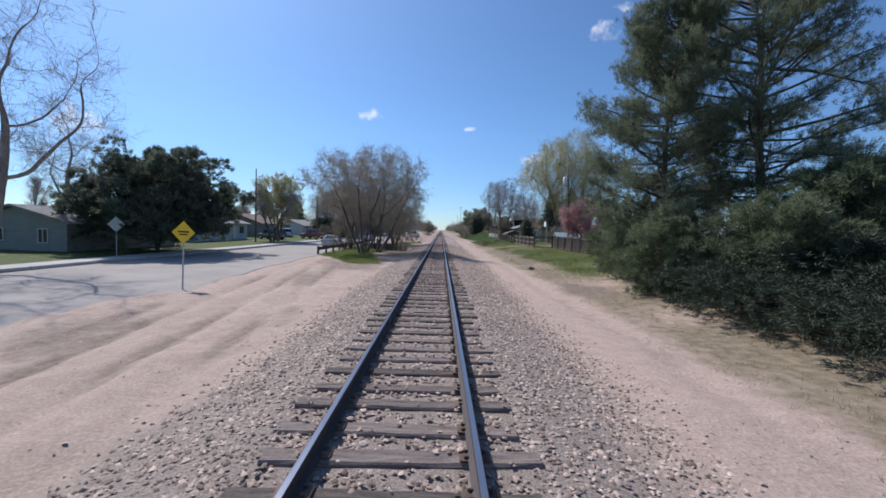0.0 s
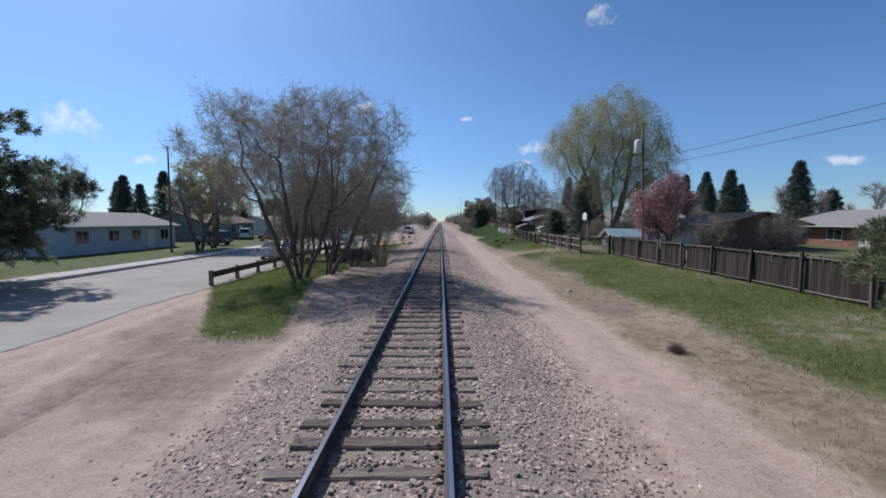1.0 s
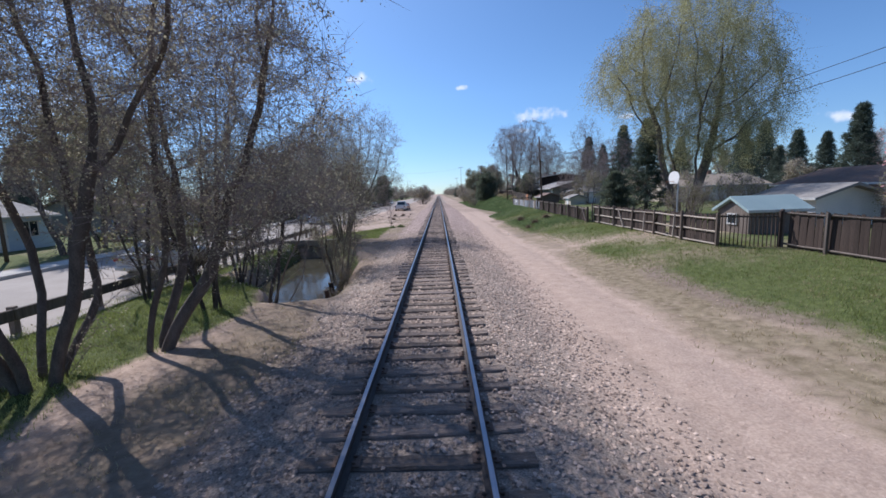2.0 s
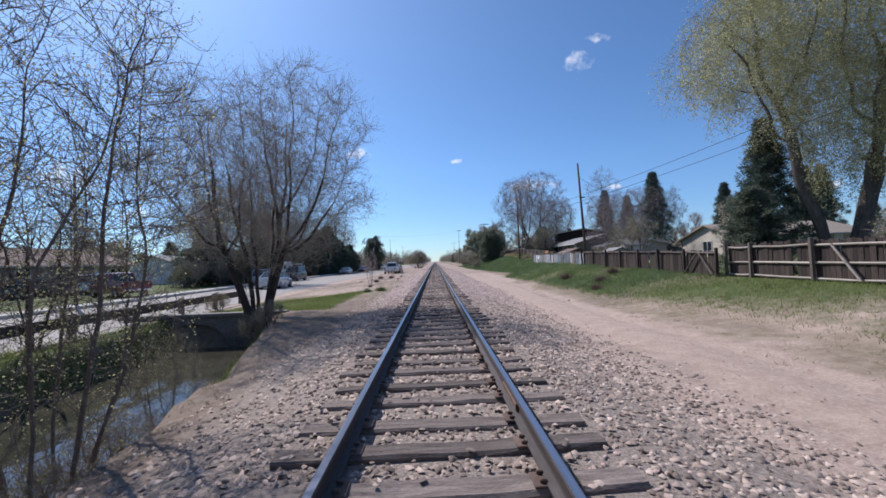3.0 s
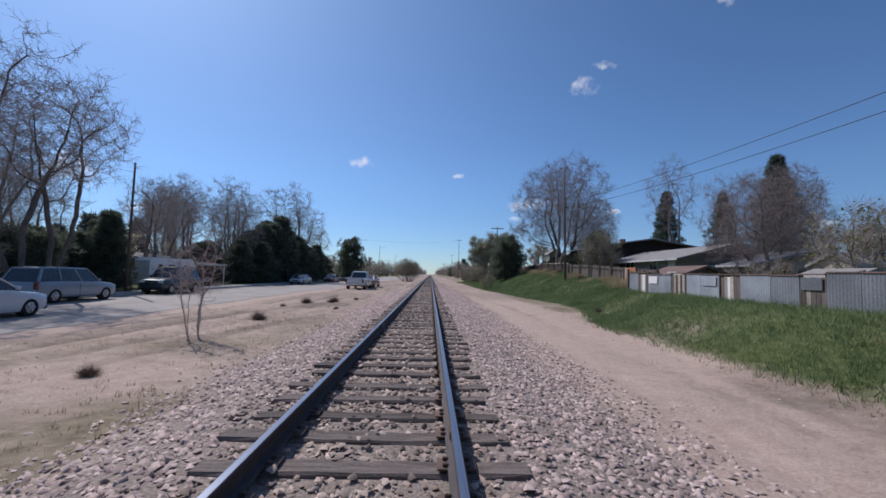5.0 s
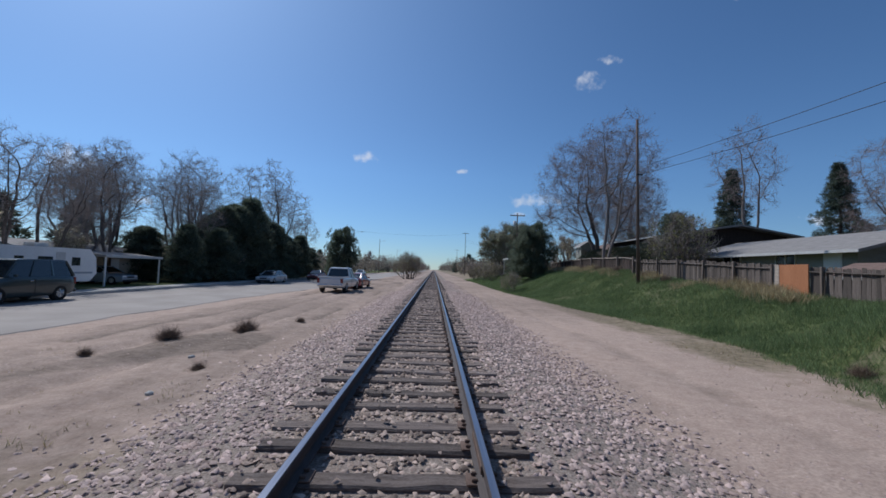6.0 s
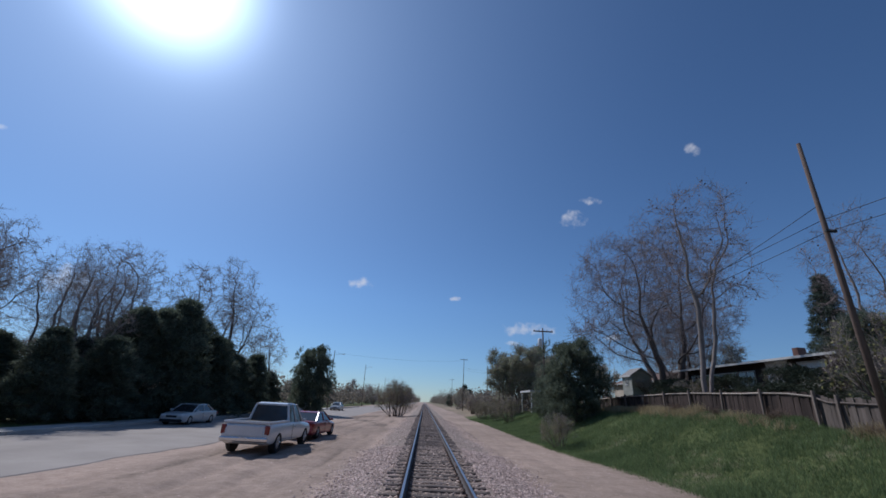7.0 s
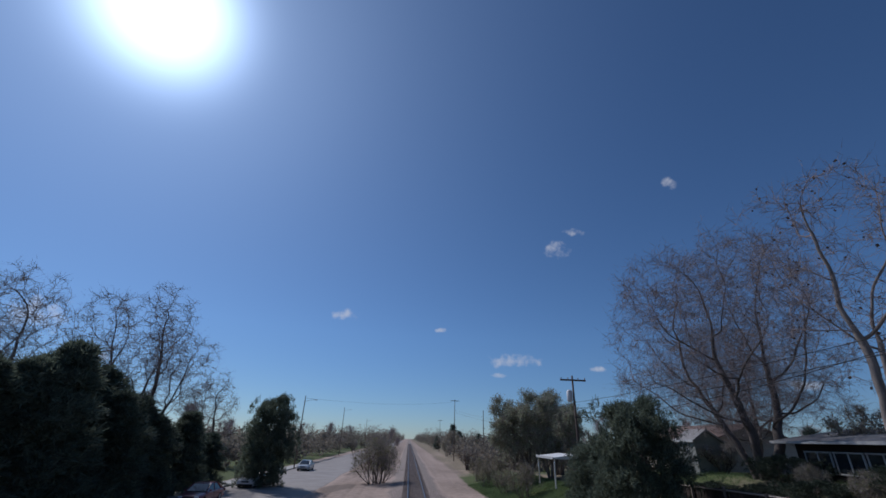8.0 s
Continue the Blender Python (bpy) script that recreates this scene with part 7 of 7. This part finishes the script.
car("carport_car", "dark car standing under the carport", -25.8, 110.6, -90, M_CARB, 4.5, 1.8, 1.4)
car("white_car", "small white car parked far along the street", -17.4, 152.0, 180, M_CARW, z=-0.40)
car("grey_car", "grey car parked far along the street", -17.2, 176.0, 180, M_CARS, z=-0.40)
car("yard_jeep", "white jeep parked in the yard of the grey house", -30.5, 78.5, 20, M_CARW, 4.2, 1.8, 1.75, "suv", 0.37)
car("yard_car", "black car parked in the yard of the grey house", -32.8, 75.0, 20, M_CARD, 4.4, 1.8, 1.5, "suv", 0.34)
car("drive_suv", "black sport utility car beside the blue house", -27.5, 63.5, 70, M_CARD, 4.6, 1.9, 1.75, "suv", 0.36)
car("drive_pickup", "dark red pickup truck parked on the driveway", -23.5, 72.5, 60, M_CARM, 5.4, 1.95, 1.8, "pickup", 0.38)


def camper(x, y, rz):
    t = thing("camper_trailer", "white camper trailer with a dark stripe and small windows", "camper trailer", pose(x, y, gz(x, y), 0, 0, rz))
    L, W, H = 6.4, 2.3, 2.55
    out = [(-L / 2, 0.5), (L / 2 - 0.5, 0.5), (L / 2, 1.0), (L / 2 - 0.1, 2.0), (L / 2 - 0.6, H), (-L / 2 + 0.2, H), (-L / 2, H - 0.25)]
    part("body", Geo().prism([(p, q) for p, q in out], 0, -W / 2, W / 2), M_WHITE, t).matrix_basis = pose(0, 0, 0, 0, 0, 0)
    for s in (-1, 1):
        for q, w in ((-1.9, 0.5), (-0.4, 0.9), (1.6, 0.6)):
            o = part("window", Geo().box(s * (W / 2 + 0.006), q, 1.75, 0.02, w, 0.5, b=0.008), M_GLASS, t)
            part("frame", Geo().box(s * (W / 2 + 0.004), q, 1.48, 0.03, w + 0.06, 0.04, b=0.005), M_TRIM, o)
        part("stripe", Geo().box(s * (W / 2 + 0.004), 0.1, 1.05, 0.012, L * 0.86, 0.12), M_CARB, t, "blue-grey stripe")
        wheel_parts(t, s * (W / 2 - 0.12), -0.4, 0.34, 0.2)
    part("door", Geo().box(W / 2 + 0.008, 0.55, 1.45, 0.02, 0.62, 1.65, b=0.01), M_TRIM, t)
    part("hitch", Geo().box(0, L / 2 + 0.5, 0.55, 0.1, 1.2, 0.1, b=0.01), M_BLACK, t)
    part("roof_unit", Geo().box(0, 0.2, H + 0.12, 0.7, 0.9, 0.24, b=0.05), M_TRIM, t)


camper(-23.0, 102.0, 0)

# ---- small things on the ground ----
def weed_tuft(name, label, seed, size, material, n=900):
    """A round tuft of stiff dry stalks springing from one root."""
    rng = np.random.RandomState(seed)
    t = thing(name, label, "weed")
    d = rng.normal(0, 1, (n, 3))
    d[:, 2] = np.abs(d[:, 2]) * 0.9 + 0.12
    d /= np.linalg.norm(d, axis=1)[:, None]
    L = size * rng.uniform(0.5, 1.0, (n, 1))
    a = rng.normal(0, size * 0.12, (n, 3)) * np.array((1, 1, 0))
    b = a + d * L * 0.6
    e = a + d * L + rng.normal(0, size * 0.2, (n, 3))
    s = np.cross(d, rng.normal(0, 1, (n, 3)))
    s /= np.linalg.norm(s, axis=1)[:, None]
    w = size * 0.007
    v = np.stack([a - s * w, a + s * w, b + s * w, b - s * w, b - s * w, b + s * w, e, e + s * w * 0.5], 1).reshape(-1, 3)
    f = (np.array([(0, 1, 2, 3), (4, 5, 6, 7)])[None] + 8 * np.arange(n)[:, None, None]).reshape(-1, 4)
    part("tuft", raw_mesh("tuft", v, f, material), None, t, "tangle of dry stalks")
    return t


TUMBLE = weed_tuft("dry_weed", "dry brown weed tuft on the dirt", 91, 0.42, M_TUMBLE)
put(TUMBLE, -5.2, 90.2, 1.2)
GREENWEED = put(weed_tuft("green_weed", "dark green weed tuft on the dirt", 94, 0.40, M_GRASS, 1100), -3.48, 67.7, 1.05)
again(GREENWEED, -4.2, 66.9, 0.9, 60)
for x, y, s in ((-4.9, 72.4, 0.55), (-6.2, 88.2, 1.0), (-6.9, 86.6, 0.5), (-4.0, 85.6, 0.45), (-5.6, 80.5, 0.9), (-4.2, 92.0, 0.5), (8.3, 62.0, 1.1), (8.0, 66.5, 1.3), (7.4, 60.3, 0.9), (9.6, 63.5, 1.2), (6.3, 22.5, 0.7),
                (13.9, 104, 1.3), (14.0, 108, 1.4), (13.9, 111.5, 1.2), (14.0, 115, 1.5), (13.8, 118.5, 1.4), (13.9, 122, 1.4), (13.6, 101, 1.1), (9.0, 86.0, 0.8)):
    again(TUMBLE, x, y, s, 97 * x)
put(crown_tree("bare_sapling", "thin bare grey-brown sapling in the dirt", 92, fan_stems(4, 0.12, 0.12, 0.7, 4), [(0, 0, 1.75, 0.85, 0.8, 1.05)], 420, 0.13, 1.2, 0.2, 0.25, 0.22, 0.022, 0.004, M_BARKG, M_TWIGP, 1, 0.2, 0.002, shoots=3, shoot=0.32), -5.5, 76.3)
grass_patch("green_tuft", "low green weed tufts on the dirt", M_GRASS, 93, 260, ((-7, -3, 66, 70), lambda x, y: 0.9 * (np.hypot(x + 3.48, y - 67.7) < 0.45) + 0.9 * (np.hypot(x + 4.2, y - 66.9) < 0.4)), 0.3, 9)


def rock(x, y, s, seed):
    rng = random.Random(seed)
    bm = bmesh.new()
    bmesh.ops.create_icosphere(bm, subdivisions=2, radius=s)
    for v in bm.verts:
        v.co *= rng.uniform(0.8, 1.12)
        v.co.z *= 0.6
    me = bpy.data.meshes.new("rock")
    bm.to_mesh(me)
    bm.free()
    me.materials.append(M_CONC)
    o = new("rock", me)
    o.location = (x, y, gz(x, y) + s * 0.2)
    tagged(o, "pale rough stone lying on the dirt", "rock", "loose rocks")


for i, (x, y, s) in enumerate(((-4.6, 86.4, 0.07), (-3.8, 84.0, 0.06), (-6.0, 47.6, 0.3), (-7.2, 58.6, 0.28), (-6.6, 44.2, 0.22), (6.4, 31.0, 0.12), (-5.0, 24.0, 0.06), (5.4, 58.2, 0.07), (-4.8, 63.5, 0.08))):
    rock(x, y, s, i)
